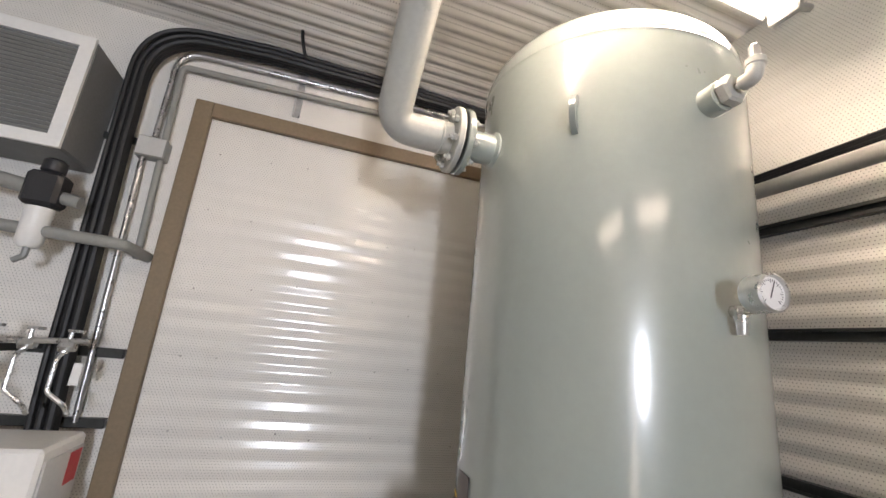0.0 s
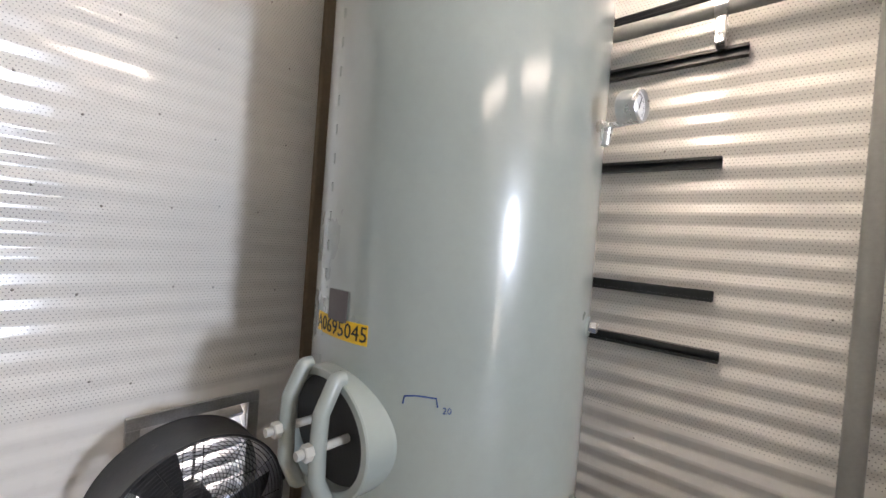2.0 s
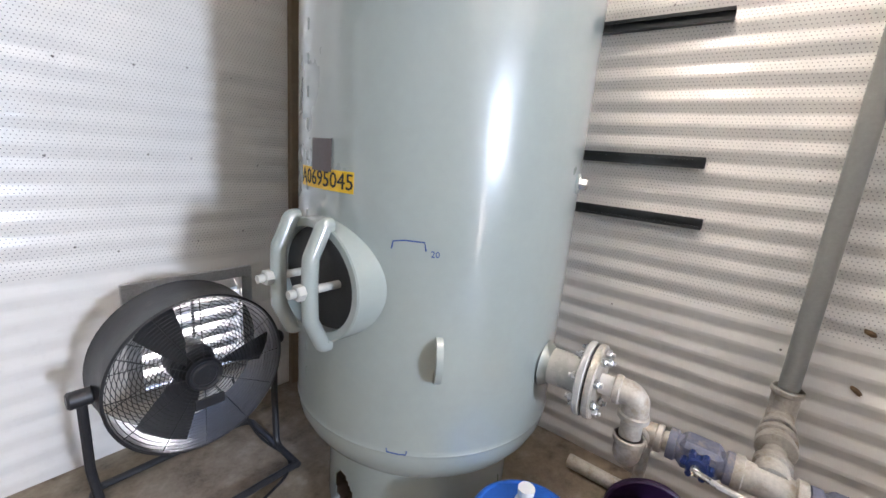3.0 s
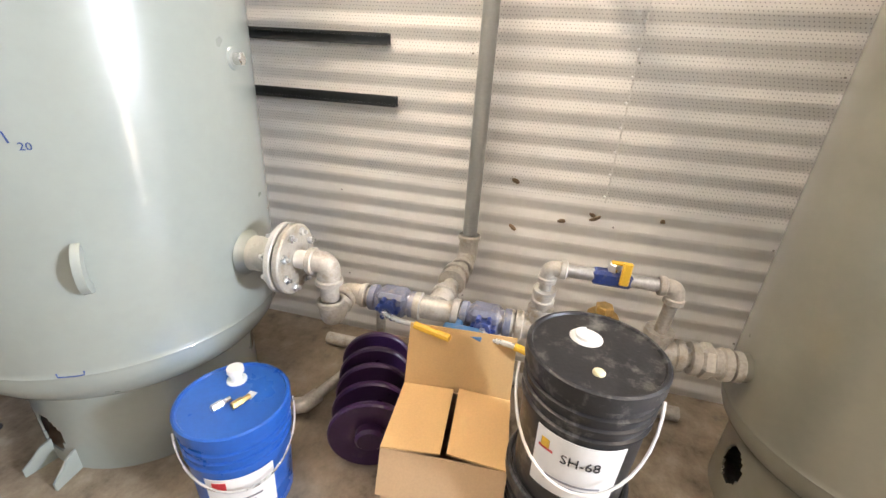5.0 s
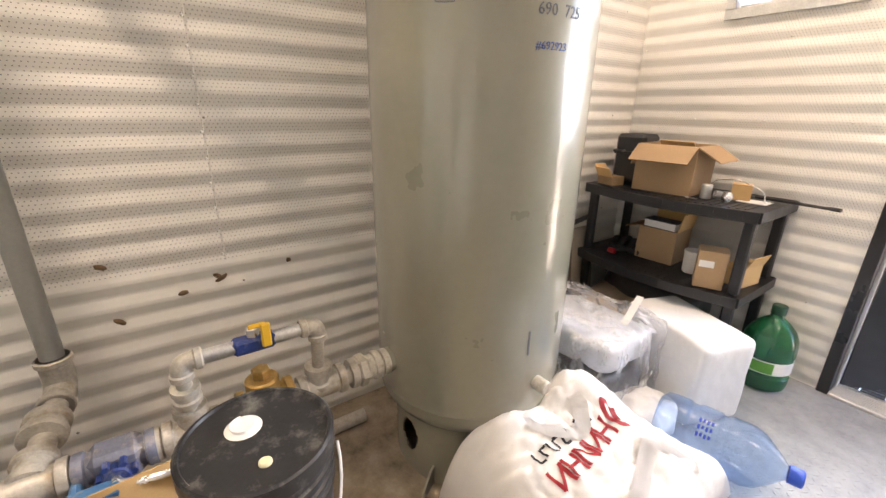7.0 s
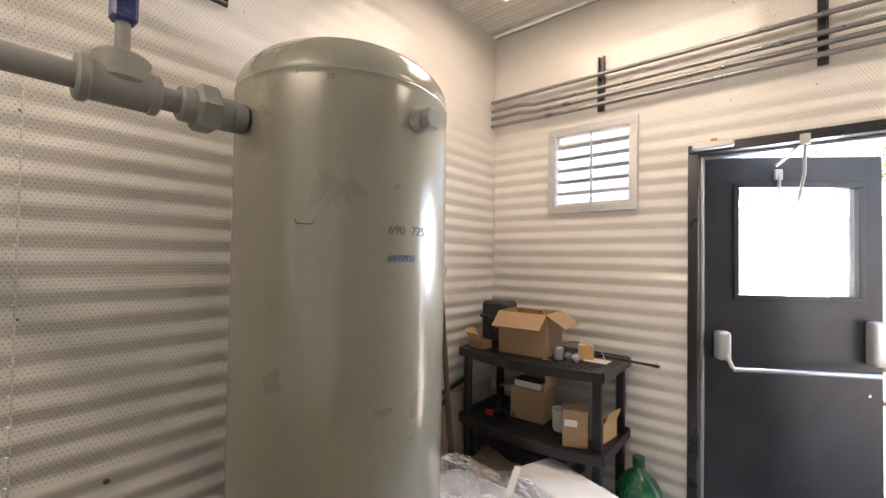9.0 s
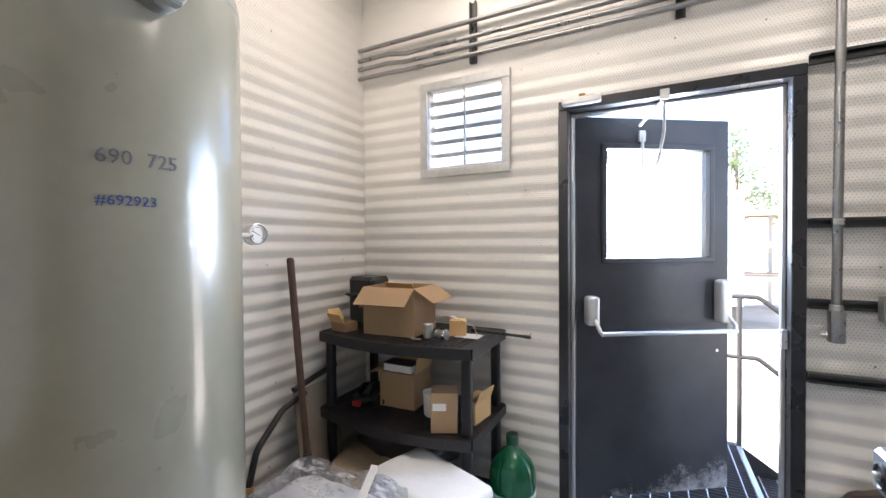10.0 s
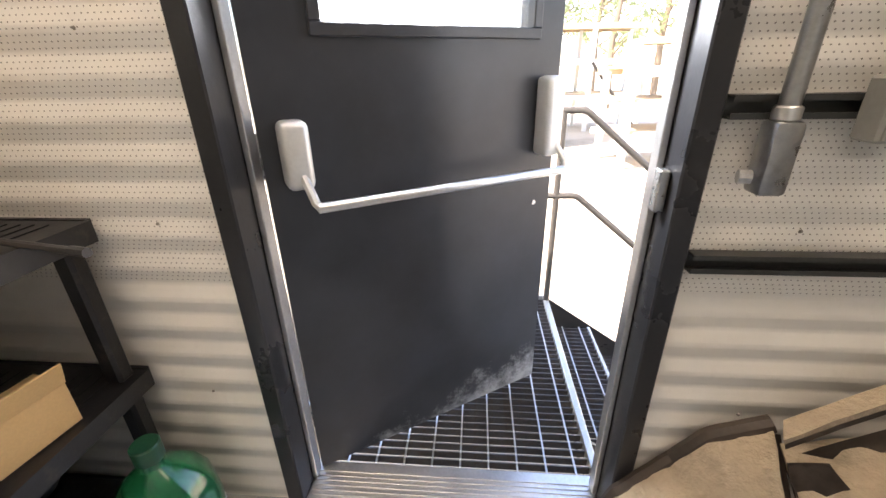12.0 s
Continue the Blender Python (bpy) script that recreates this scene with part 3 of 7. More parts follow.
part("strap", tube(bmesh.new(), fillet(strap, 0.05), 0.007, 8), SILVER, closer, "pale hanging strap")
part("arm", tube(bmesh.new(), [(0.0, SOUTH - 0.02, DTOP - 0.01), (0.10, SOUTH - 0.20, DTOP - 0.07)], 0.008, 8), SILVER, closer)
part("hook_plate", boxes(((-0.03, SOUTH + 0.021, DTOP - 0.02), (0.01, SOUTH + 0.03, DTOP + 0.03)), bevel=0.002), SILVER, closer)

# ---- wall louvers ----


def louver(name, x0, x1, z0, z1, plane, into, slats, label, slope, rim=0.05):
    """A galvanised frame round an opening in a wall, with tilted slats in it."""
    e = thing(name, ((x0 + x1) / 2, plane, z0), label, "louver", kind="structure")
    f0, f1 = sorted((plane + into * 0.002, plane + into * 0.02))
    part("frame", boxes(((x0 - rim, f0, z0 - rim), (x1 + rim, f1, z0)), bevel=0.002), GALV, e)
    part("frame", boxes(((x0 - rim, f0, z1), (x1 + rim, f1, z1 + rim)), bevel=0.002), GALV, e)
    part("frame", boxes(((x0 - rim, f0, z0 + 0.0005), (x0, f1, z1 - 0.0005)), bevel=0.002), GALV, e)
    part("frame", boxes(((x1, f0, z0 + 0.0005), (x1 + rim, f1, z1 - 0.0005)), bevel=0.002), GALV, e)
    step = (z1 - z0) / slats
    for k in range(slats):
        z = z0 + (k + 0.5) * step
        m = Matrix.Translation((0, plane - into * 0.05, z)) @ Matrix.Rotation(radians(slope * into), 4, "X")
        bm = box(bmesh.new(), (x0 + 0.003, -0.036, -0.002), (x1 - 0.003, 0.036, 0.002), 0, 1, m)
        box(bm, (x0 + 0.003, 0.033 if into > 0 else -0.038, -0.024), (x1 - 0.003, 0.038 if into > 0 else -0.033, 0.002), 0, 1, m)
        part("slat", bm, ALU, e)
    part("mullion", boxes((((x0 + x1) / 2 - 0.006, plane - into * 0.012 - 0.004, z0), ((x0 + x1) / 2 + 0.006, plane - into * 0.012 + 0.004, z1))), GALV, e)
    return e


louver("louver_south", LX0, LX1, LZ0, LZ1, SOUTH, 1, 6, "galvanised wall louver with open slats", -38)
louver("louver_north", VX0, VX1, VZ0, VZ1, NORTH, -1, 6, "galvanised wall louver with open slats", -38)

# ---- north wall: tan trim, cables, conduit ----
trim = thing("wall_trim", (0.2, NORTH, 0), "tan painted steel trim round a wall panel", "trim", kind="structure")
part("upright", boxes(((-0.61, NORTH - 0.035, 0.0), (-0.525, NORTH - 0.001, 2.829)), bevel=0.004), BROWN, trim)
part("upright", boxes(((1.105, NORTH - 0.035, 0.0), (1.19, NORTH - 0.001, 2.745)), bevel=0.004), BROWN, trim)
part("head", boxes(((-0.525, NORTH - 0.035, 2.748), (1.19, NORTH - 0.001, 2.829)), bevel=0.004), BROWN, trim)
random.seed(5)
for k in range(9):
    r = 0.012 + 0.004 * random.random()
    o, q = (k % 3) * 0.027, (k // 3) * 0.024
    pts = [(1.75, NORTH - 0.05 - q, 3.165 - o * 0.6), (0.4, NORTH - 0.05 - q, 3.20 - o), (-0.3, NORTH - 0.06 - q, 3.185 - o), (-0.89 + o, NORTH - 0.06 - q, 3.14 - o), (-0.875 + o, NORTH - 0.06 - q, 2.47), (-0.845 + o * 1.2, NORTH - 0.07 - q, 1.5), (-0.83 + o * 1.2, NORTH - 0.07 - q, 1.2)]
    c = part("power_cable", tube(bmesh.new(), fillet(pts, 0.30, 8), r, 8), RUBBER)
    tagged(c, "thick black cable bent round the wall corner", "cable", "bundle of black cables")
c = part("power_cable", tube(bmesh.new(), fillet([(-0.03, NORTH - 0.10, 3.2), (-0.13, NORTH - 0.13, 3.15), (-0.16, NORTH - 0.2, 3.23), (-0.16, NORTH - 0.25, 3.245)], 0.08), 0.009, 8), RUBBER)
tagged(c, "single black cable looping up to the ceiling", "cable")


def conduit(points, r, label, material=CONDUIT, bend=0.08):
    return tagged(part("conduit", tube(bmesh.new(), fillet(points, bend), r, 12), material), label, "conduit")


conduit([(1.7, NORTH - 0.035, 3.15), (-0.735, NORTH - 0.035, 3.066), (-0.735, NORTH - 0.035, 2.57)], 0.013, "bright steel conduit along the wall", bend=0.13)
conduit([(1.7, NORTH - 0.035, 3.06), (-0.705, NORTH - 0.035, 2.98), (-0.67, NORTH - 0.035, 1.97)], 0.016, "grey steel conduit round the wall panel", GREY_PIPE, 0.04)
conduit([(-0.76, NORTH - 0.04, 2.47), (-0.72, NORTH - 0.04, 1.27)], 0.012, "bright steel conduit down the wall")


def strut_post(x, plane, into, z0, z1):
    y0, y1 = sorted((plane, plane + into * 0.025))
    bm = boxes(((x - 0.02, y0, z0), (x - 0.013, y1, z1)), ((x + 0.013, y0, z0), (x + 0.02, y1, z1)), ((x - 0.02, plane if into > 0 else plane - 0.004, z0), (x + 0.02, plane + 0.004 if into > 0 else plane, z1)), bevel=0)
    return tagged(part("strut_post", bm, GALV if into < 0 else STRUT, smooth=False), "slotted steel strut holding conduits", "strut", "wall struts")


strut_post(-0.135, NORTH, -1, 2.875, 3.235)
jb = thing("junction_box", (-0.726, NORTH, 2.50), "grey steel junction box on the wall", "junction box")
part("box", boxes(((-0.788, NORTH - 0.075, 2.455), (-0.664, NORTH - 0.002, 2.555)), bevel=0.004), GREY_PIPE, jb)
part("lid", boxes(((-0.783, NORTH - 0.079, 2.46), (-0.669, NORTH - 0.0755, 2.55)), bevel=0.001), SILVER, jb)
bar = part("strut_bar", boxes(((-1.3, NORTH - 0.03, 2.52), (-0.79, NORTH - 0.002, 2.55)), bevel=0.002), STRUT)
tagged(bar, "dark steel strut bar across the wall", "strut")
for z in (1.245, 1.53):
    bar = part("strut_bar", boxes(((-1.6, NORTH - 0.03, z), (-0.62, NORTH - 0.002, z + 0.04)), bevel=0.002), STRUT)
    tagged(bar, "dark steel strut bar across the wall", "strut")
ac = thing("air_conditioner", (-1.31, NORTH, 2.335), "white wall air conditioner with a dark slatted grille", "air conditioner")
AX0, AX1, AZ0, AZ1, AY = -1.69, -0.94, 2.335, 2.85, NORTH - 0.30
part("case", boxes(((AX0, AY + 0.015, AZ0), (AX1, NORTH - 0.002, AZ1)), bevel=0.01), mat("grey_case", (0.16, 0.16, 0.16), 0.5), ac, "dark grey metal case")
bm = boxes(((AX0, AY, AZ0), (AX1, AY + 0.0145, AZ0 + 0.05)), ((AX0, AY, AZ1 - 0.05), (AX1, AY + 0.0145, AZ1)), ((AX0, AY, AZ0 + 0.05), (AX0 + 0.05, AY + 0.0145, AZ1 - 0.05)), ((AX1 - 0.05, AY, AZ0 + 0.05), (AX1, AY + 0.0145, AZ1 - 0.05)))
part("bezel", bm, WHITE, ac, smooth=False)
for k in range(22):
    z = AZ0 + 0.058 + k * 0.0184
    m = Matrix.Translation((0, AY + 0.006, z)) @ Matrix.Rotation(radians(-30), 4, "X")
    part("slat", box(bmesh.new(), (AX0 + 0.05, -0.006, -0.001), (AX1 - 0.05, 0.006, 0.001), 0, 1, m), GREY_PIPE, ac, smooth=False)

# pipework, filter and cabinet by the north wall
fr = thing("filter_regulator", (-0.965, NORTH - 0.25, 1.945), "black air filter with a white bowl on grey pipe", "air filter")
Y = NORTH - 0.25
part("pipe", tube(bmesh.new(), fillet([(-1.635, Y, 2.185), (-1.135, Y, 2.185), (-0.995, Y, 2.165)], 0.04), 0.03, 14), GREY_PIPE, fr)
part("pipe", tube(bmesh.new(), fillet([(-1.635, Y, 2.015), (-0.655, Y, 1.995), (-0.635, NORTH - 0.02, 1.985)], 0.05), 0.024, 14), GREY_PIPE, fr)
part("body", boxes(((-1.015, Y - 0.05, 2.095), (-0.895, Y + 0.05, 2.235)), bevel=0.015), BLACK, fr)
part("knob", rod(bmesh.new(), (-0.955, Y, 2.235), (-0.955, Y, 2.295), 0.04, 18, chamfer=0.01), BLACK, fr)
part("outlet", rod(bmesh.new(), (-0.895, Y, 2.145), (-0.835, Y, 2.135), 0.026, 12), GREY_PIPE, fr)
part("bowl", lathe(bmesh.new(), [(0, 0), (0.03, 0), (0.043, 0.02), (0.045, 0.16), (0, 0.16)], 24, Matrix.Translation((-0.955, Y, 1.93))), WHITE, fr, "translucent white bowl")
part("drain", tube(bmesh.new(), fillet([(-0.955, Y, 1.935), (-0.955, Y, 1.895), (-0.985, Y, 1.875)], 0.015), 0.012, 8), GREY_PIPE, fr)
tm = thing("tubing_manifold", (-0.85, NORTH - 0.3, 1.245), "stainless tubing manifold with small valves", "manifold")
Y = NORTH - 0.3
part("header", tube(bmesh.new(), [(-1.445, Y, 1.545), (-0.65, Y, 1.605)], 0.011, 10), STEEL, tm)
for x in (-1.345, -0.92):
    part("wall_bracket", box(bmesh.new(), (x - 0.012, Y, 1.545), (x + 0.012, NORTH - 0.005, 1.575), 0.002), STRUT, tm)
for x in (-1.09, -0.95, -0.83, -0.71):
    part("tube", tube(bmesh.new(), fillet([(x, Y, 1.565), (x, Y - 0.05, 1.545), (x, Y - 0.05, 1.425), (x + 0.06, Y - 0.05, 1.385), (x + 0.06, Y, 1.345)], 0.03), 0.008, 8), STEEL, tm)
    bm = hexnut(bmesh.new(), (x - 0.025, Y, 1.577), (x + 0.025, Y, 1.581), 0.02)
    rod(bm, (x, Y, 1.575), (x, Y, 1.635), 0.008, 8)
    box(bm, (x - 0.006, Y - 0.02, 1.633), (x + 0.04, Y + 0.006, 1.643), 0.002)
    part("valve", bm, STEEL, tm)
part("gauge", rod(bmesh.new(), (-0.95, Y - 0.06, 1.465), (-0.95, Y - 0.09, 1.465), 0.035, 20, chamfer=0.005), SILVER, tm)
part("tag", boxes(((-0.675, Y - 0.003, 1.445), (-0.645, Y + 0.001, 1.525)), bevel=0.001), WHITE, tm, "white paper tag")
cab = thing("instrument_cabinet", (-0.885, NORTH - 0.3, 0), "white machine cabinet with a red marking", "cabinet")
part("body", boxes(((-1.435, NORTH - 0.42, 0.0), (-0.635, NORTH - 0.12, 1.255)), bevel=0.012), WHITE, cab)
part("panel", boxes(((-0.634, NORTH - 0.40, 0.855), (-0.627, NORTH - 0.14, 1.215)), bevel=0.001), SILVER, cab)
part("marking", boxes(((-0.6265, NORTH - 0.24, 1.095), (-0.6245, NORTH - 0.16, 1.205)), bevel=0), mat("red_print", (0.5, 0.02, 0.03), 0.4), cab, "red printed rectangle")
part("knob", rod(bmesh.new(), (-0.627, NORTH - 0.28, 1.035), (-0.595, NORTH - 0.28, 1.035), 0.03, 14, chamfer=0.006), BLACK, cab)

# ---- east wall: bars, pipe, riser, cables ----
def channel(at, run, out):
    """A lipped C channel, open side away from the wall, as one folded sheet."""
    up = Vector((0, 0, 1))
    fold = [(0.028, -0.010), (0.031, -0.010), (0.031, -0.021), (0.0, -0.021), (0.0, 0.021), (0.031, 0.021), (0.031, 0.010), (0.028, 0.010), (0.028, 0.017), (0.004, 0.017), (0.004, -0.017), (0.028, -0.017)]
    bm = bmesh.new()
    ends = [[bm.verts.new(at + run * k + out * a + up * b) for a, b in fold] for k in (0, 1)]
    n = len(fold)
    for k in range(n):
        bm.faces.new((ends[0][k], ends[0][(k + 1) % n], ends[1][(k + 1) % n], ends[1][k]))
    bm.faces.new(ends[0])
    bm.faces.new(ends[1][::-1])
    bmesh.ops.recalc_face_normals(bm, faces=bm.faces[:])
    return bm


for z, y in ((2.285, 0.705), (1.88, 0.757), (1.378, 0.748), (1.155, 0.714)):
    bm = channel(Vector((EAST - 0.001, y, z)), Vector((0, 1.9 - y, 0)), Vector((-1, 0, 0)))
    tagged(part("strut_bar", bm, STRUT, smooth=False), "short dark steel strut channel screwed to the wall", "strut", "strut bars beside the tank")
riser = thing("riser_pipe", (1.70, 0.355, 0.55), "grey painted steel riser pipe along the wall", "pipe")
part("pipe", tube(bmesh.new(), fillet([(1.70, 0.355, 0.60), (1.70, 0.355, 2.43), (1.70, 2.3, 2.43)], 0.035), 0.030, 18), GREY_PIPE, riser)
part("elbow", tube(bmesh.new(), fillet([(1.70, 0.355, 2.33), (1.70, 0.355, 2.43), (1.70, 0.455, 2.43)], 0.05), 0.039, 18), GREY_PIPE, riser)
part("collar", rod(bmesh.new(), (1.70, 0.355, 2.325), (1.70, 0.355, 2.35), 0.043, 18, chamfer=0.004), GREY_PIPE, riser)
bm = rod(bmesh.new(), (1.70, 0.45, 2.43), (1.70, 0.475, 2.43), 0.043, 18, chamfer=0.004)
part("collar", bm, GREY_PIPE, riser)
bm = lathe(bmesh.new(), [(0.031, -0.02), (0.037, -0.02), (0.037, 0.02), (0.031, 0.02)], 18, Matrix.Translation((1.70, 0.79, 2.43)) @ Matrix.Rotation(radians(90), 4, "X"))
box(bm, (1.69, 0.775, 2.30), (1.775, 0.805, 2.40), 0.003)
rod(bm, (1.67, 0.79, 2.345), (1.66, 0.79, 2.345), 0.012, 6)
part("clamp", bm, STEEL, riser, "plated pipe clamp")
for k, (z, r) in enumerate(((2.494, 0.009), (2.508, 0.008), (2.520, 0.007))):
    c = part("wall_cable", tube(bmesh.new(), [(1.755 - 0.006 * k, y, z + 0.02 * math.sin(y * 2 + k) * 0.3 + 0.03 * max(0, 1.2 - y) * 0.6) for y in (2.3, 1.8, 1.3, 1.0, 0.7, 0.4, 0.1, -0.3, -0.7)], r, 8), RUBBER)
    tagged(c, "thin black cable strung along the wall", "cable", "cables along the wall")
seam = tagged(part("panel_seam", boxes(((EAST - 0.0015, -0.160, 0.845), (EAST + 0.001, -0.154, TOP)), bevel=0), LINER_Y, smooth=False), "vertical lap joint of the wall liner", "seam", kind="structure")
bm = bmesh.new()
for k in range(28):
    rod(bm, (EAST - 0.001, -0.150, 0.87 + k * 0.0865), (EAST - 0.005, -0.150, 0.87 + k * 0.0865), 0.005, 8, 0.003)
tagged(part("screw", bm, LABEL, seam), kind="stuff")
random.seed(11)
SCREW = lathe(bmesh.new(), [(0, 0.004), (0.0025, 0.0035), (0.0045, 0.0)], 8)
screw_me = bpy.data.meshes.new("liner_screw")
SCREW.to_mesh(screw_me)
SCREW.free()
screw_me.materials.append(mat("dull_screw", (0.22, 0.20, 0.17), 0.5, 0.4))


def screws(parent_name, spots):
    for m in spots:
        ob = new("liner_screw", screw_me)
        ob.matrix_world = m
        ob.parent = bpy.data.objects[parent_name]


spots = []
for z in (0.32, 0.75, 1.35, 1.95, 2.55):
    for k in range(9):
        y = -2.5 + 0.58 * k + random.uniform(-0.03, 0.03)
        spots.append(Matrix.Translation((EAST + 0.001, y, z + random.uniform(-0.01, 0.01))) @ Matrix.Rotation(radians(-90), 4, "Y"))
screws("wall_east", spots)
spots = []
for z in (0.45, 0.95, 1.35, 1.75, 2.42, 2.95):
    for k in range(10):
        x = -1.5 + 0.36 * k + random.uniform(-0.03, 0.03)
        if DX0 - 0.02 < x < DX1 + 0.02 and z < DTOP + 0.08 or LX0 - 0.07 < x < LX1 + 0.07 and LZ0 - 0.07 < z < LZ1 + 0.07:
            continue
        spots.append(Matrix.Translation((x, SOUTH, z)) @ Matrix.Rotation(radians(-90), 4, "X"))
screws("wall_south", spots)
spots = []
for z in (0.85, 1.2, 1.55, 1.9, 2.25, 2.6):
    for k in range(9):
        x = -0.42 + 0.22 * k + random.uniform(-0.07, 0.07)
        if x < 1.02:
            spots.append(Matrix.Translation((x, NORTH, z + random.uniform(-0.05, 0.05))) @ Matrix.Rotation(radians(90), 4, "X"))
screws("wall_north", spots)

MUD = mat("dried_mud", (0.16, 0.10, 0.05), 0.9, 0, 0.25, 60, 200, 0.2)
for y, z, w, tilt in ((0.187, 0.690, 0.020, 40), (-0.006, 0.748, 0.018, -10), (-0.133, 0.777, 0.024, -30), (0.200, 0.890, 0.018, 25), (-0.120, 0.790, 0.014, 20), (-0.380, 0.800, 0.010, 0)):
    m = Matrix.Translation((EAST - 0.003, y, z)) @ Matrix.Rotation(radians(tilt), 4, "X") @ Matrix.Diagonal((0.006, w, 0.009, 1))
    bm = bmesh.new()
    bmesh.ops.create_icosphere(bm, subdivisions=2, radius=1.0)
    for v in bm.verts:
        v.co *= 1 + 0.35 * noise.noise(v.co * 2.3 + Vector((y * 9, z * 9, 0)))
    bmesh.ops.transform(bm, matrix=m, verts=bm.verts)
    tagged(part("mud_dab", bm, MUD), "small brown dab of dried mud on the wall", "mud", "mud dabs on the wall")

# ---- south wall: conduits ----
for z0, z1 in ((2.735, 2.735), (2.668, 2.645), (2.612, 2.595), (2.55, 2.543)):
    conduit([(EAST - 0.002, SOUTH + 0.045, z0), (1.55, SOUTH + 0.045, z0), (1.42, SOUTH + 0.045, z1), (-2.5, SOUTH + 0.045, z1)], 0.0135, "grey steel conduit running along the wall", OLD_CONDUIT, bend=0.1)
for x in (0.971, -0.075, -1.2):
    strut_post(x, SOUTH, 1, 2.505, 2.86)
for z in (0.885, 1.195, 1.53, 2.21):
    bm = channel(Vector((-2.3, SOUTH + 0.001, z)), Vector((DX0 - 0.005 + 2.3, 0, 0)), Vector((0, 1, 0)))
    tagged(part("strut_bar", bm, STRUT, smooth=False), "dark steel strut channel beside the door frame", "strut", "strut bars beside the door")
lb = thing("conduit_drop", (-0.62, SOUTH + 0.05, 1.05), "grey conduit dropping to a small outlet fitting", "conduit")
part("conduit", tube(bmesh.new(), [(-0.632, SOUTH + 0.055, 3.2), (-0.617, SOUTH + 0.055, 1.18)], 0.0165, 14), OLD_CONDUIT, lb)
part("coupling", rod(bmesh.new(), (-0.617, SOUTH + 0.055, 1.175), (-0.617, SOUTH + 0.055, 1.20), 0.022, 14, chamfer=0.003), STEEL, lb)
part("coupling", rod(bmesh.new(), (-0.622, SOUTH + 0.055, 1.52), (-0.622, SOUTH + 0.055, 1.545), 0.021, 14, chamfer=0.003), STEEL, lb)
bm = box(bmesh.new(), (-0.642, SOUTH + 0.03, 1.045), (-0.592, SOUTH + 0.082, 1.176), 0.01, 2)
part("fitting", bm, OLD_CONDUIT, lb)
part("plug", rod(bmesh.new(), (-0.592, SOUTH + 0.05, 1.075), (-0.572, SOUTH + 0.045, 1.075), 0.013, 10), GALV, lb)
jd = thing("conduit_drop", (-0.80, SOUTH + 0.05, 1.14), "grey conduit dropping to a square switch box", "conduit")
part("conduit", tube(bmesh.new(), fillet([(-0.83, SOUTH + 0.055, 3.2), (-0.82, SOUTH + 0.055, 1.6), (-0.80, SOUTH + 0.055, 1.45), (-0.80, SOUTH + 0.055, 1.24)], 0.2), 0.0165, 14), GREY_PIPE, jd)
part("box", boxes(((-0.862, SOUTH + 0.033, 1.14), (-0.745, SOUTH + 0.09, 1.245)), bevel=0.005), GREY_PIPE, jd)
part("cover", boxes(((-0.857, SOUTH + 0.091, 1.145), (-0.75, SOUTH + 0.095, 1.24)), bevel=0.001), GREY_PIPE, jd)
bm = tube(bmesh.new(), fillet([(-0.805, SOUTH + 0.094, 1.18), (-0.805, SOUTH + 0.115, 1.185), (-0.805, SOUTH + 0.115, 1.205)], 0.006), 0.005, 8)
part("toggle", bm, STEEL, jd)
part("sticker", boxes(((-0.83, SOUTH + 0.0955, 1.222), (-0.78, SOUTH + 0.0965, 1.234)), bevel=0), LABEL, jd, "small white sticker")

# ---- fittings of the large tank ----


def bent_text(name, body, size, c, r, deg, z, material, parent, label=""):
    """Lettering laid round a tank."""
    ob = text_part(name, body, size, Matrix.Identity(4), material, parent, label)
    for v in ob.data.vertices:
        p = around(c, r + v.co.z, deg + math.degrees(v.co.x / r), z + v.co.y)
        v.co = p
    return ob


def plate_on(bm, c, r, d0, d1, z0, z1, thick, steps=8):
    """A thin plate lying round a tank between two angles."""
    rows = []
    for k in range(steps + 1):
        d = d0 + (d1 - d0) * k / steps
        rows.append([bm.verts.new(around(c, rr, d, z)) for rr, z in ((r, z0), (r + thick, z0), (r + thick, z1), (r, z1))])
    for a, b in zip(rows, rows[1:]):
        for n in range(4):
            bm.faces.new((a[n], b[n], b[(n + 1) % 4], a[(n + 1) % 4]))
    bm.faces.new(rows[0]), bm.faces.new(rows[-1])
    return bm


def flange(parent, p, q, r, thick, bolts, material, bolt_mat, name="flange", hole=0.0):
    """A bolted flange disc from p towards q."""
    m = frame_to(p, q)
    plate = part(name, lathe(bmesh.new(), [(0, 0), (r - 0.004, 0), (r, 0.004), (r, thick - 0.004), (r - 0.004, thick), (0, thick)], 40, m), material, parent)
    for k in range(bolts):
        a = 2 * math.pi * (k + 0.5) / bolts
        v = Vector((0.78 * r * math.cos(a), 0.78 * r * math.sin(a), 0))
        bm = hexnut(bmesh.new(), m @ (v + Vector((0, 0, thick))), m @ (v + Vector((0, 0, thick + 0.014))), 0.0135)
        rod(bm, m @ (v + Vector((0, 0, thick + 0.013))), m @ (v + Vector((0, 0, thick + 0.024))), 0.007, 8)
        part("bolt", bm, bolt_mat, plate)


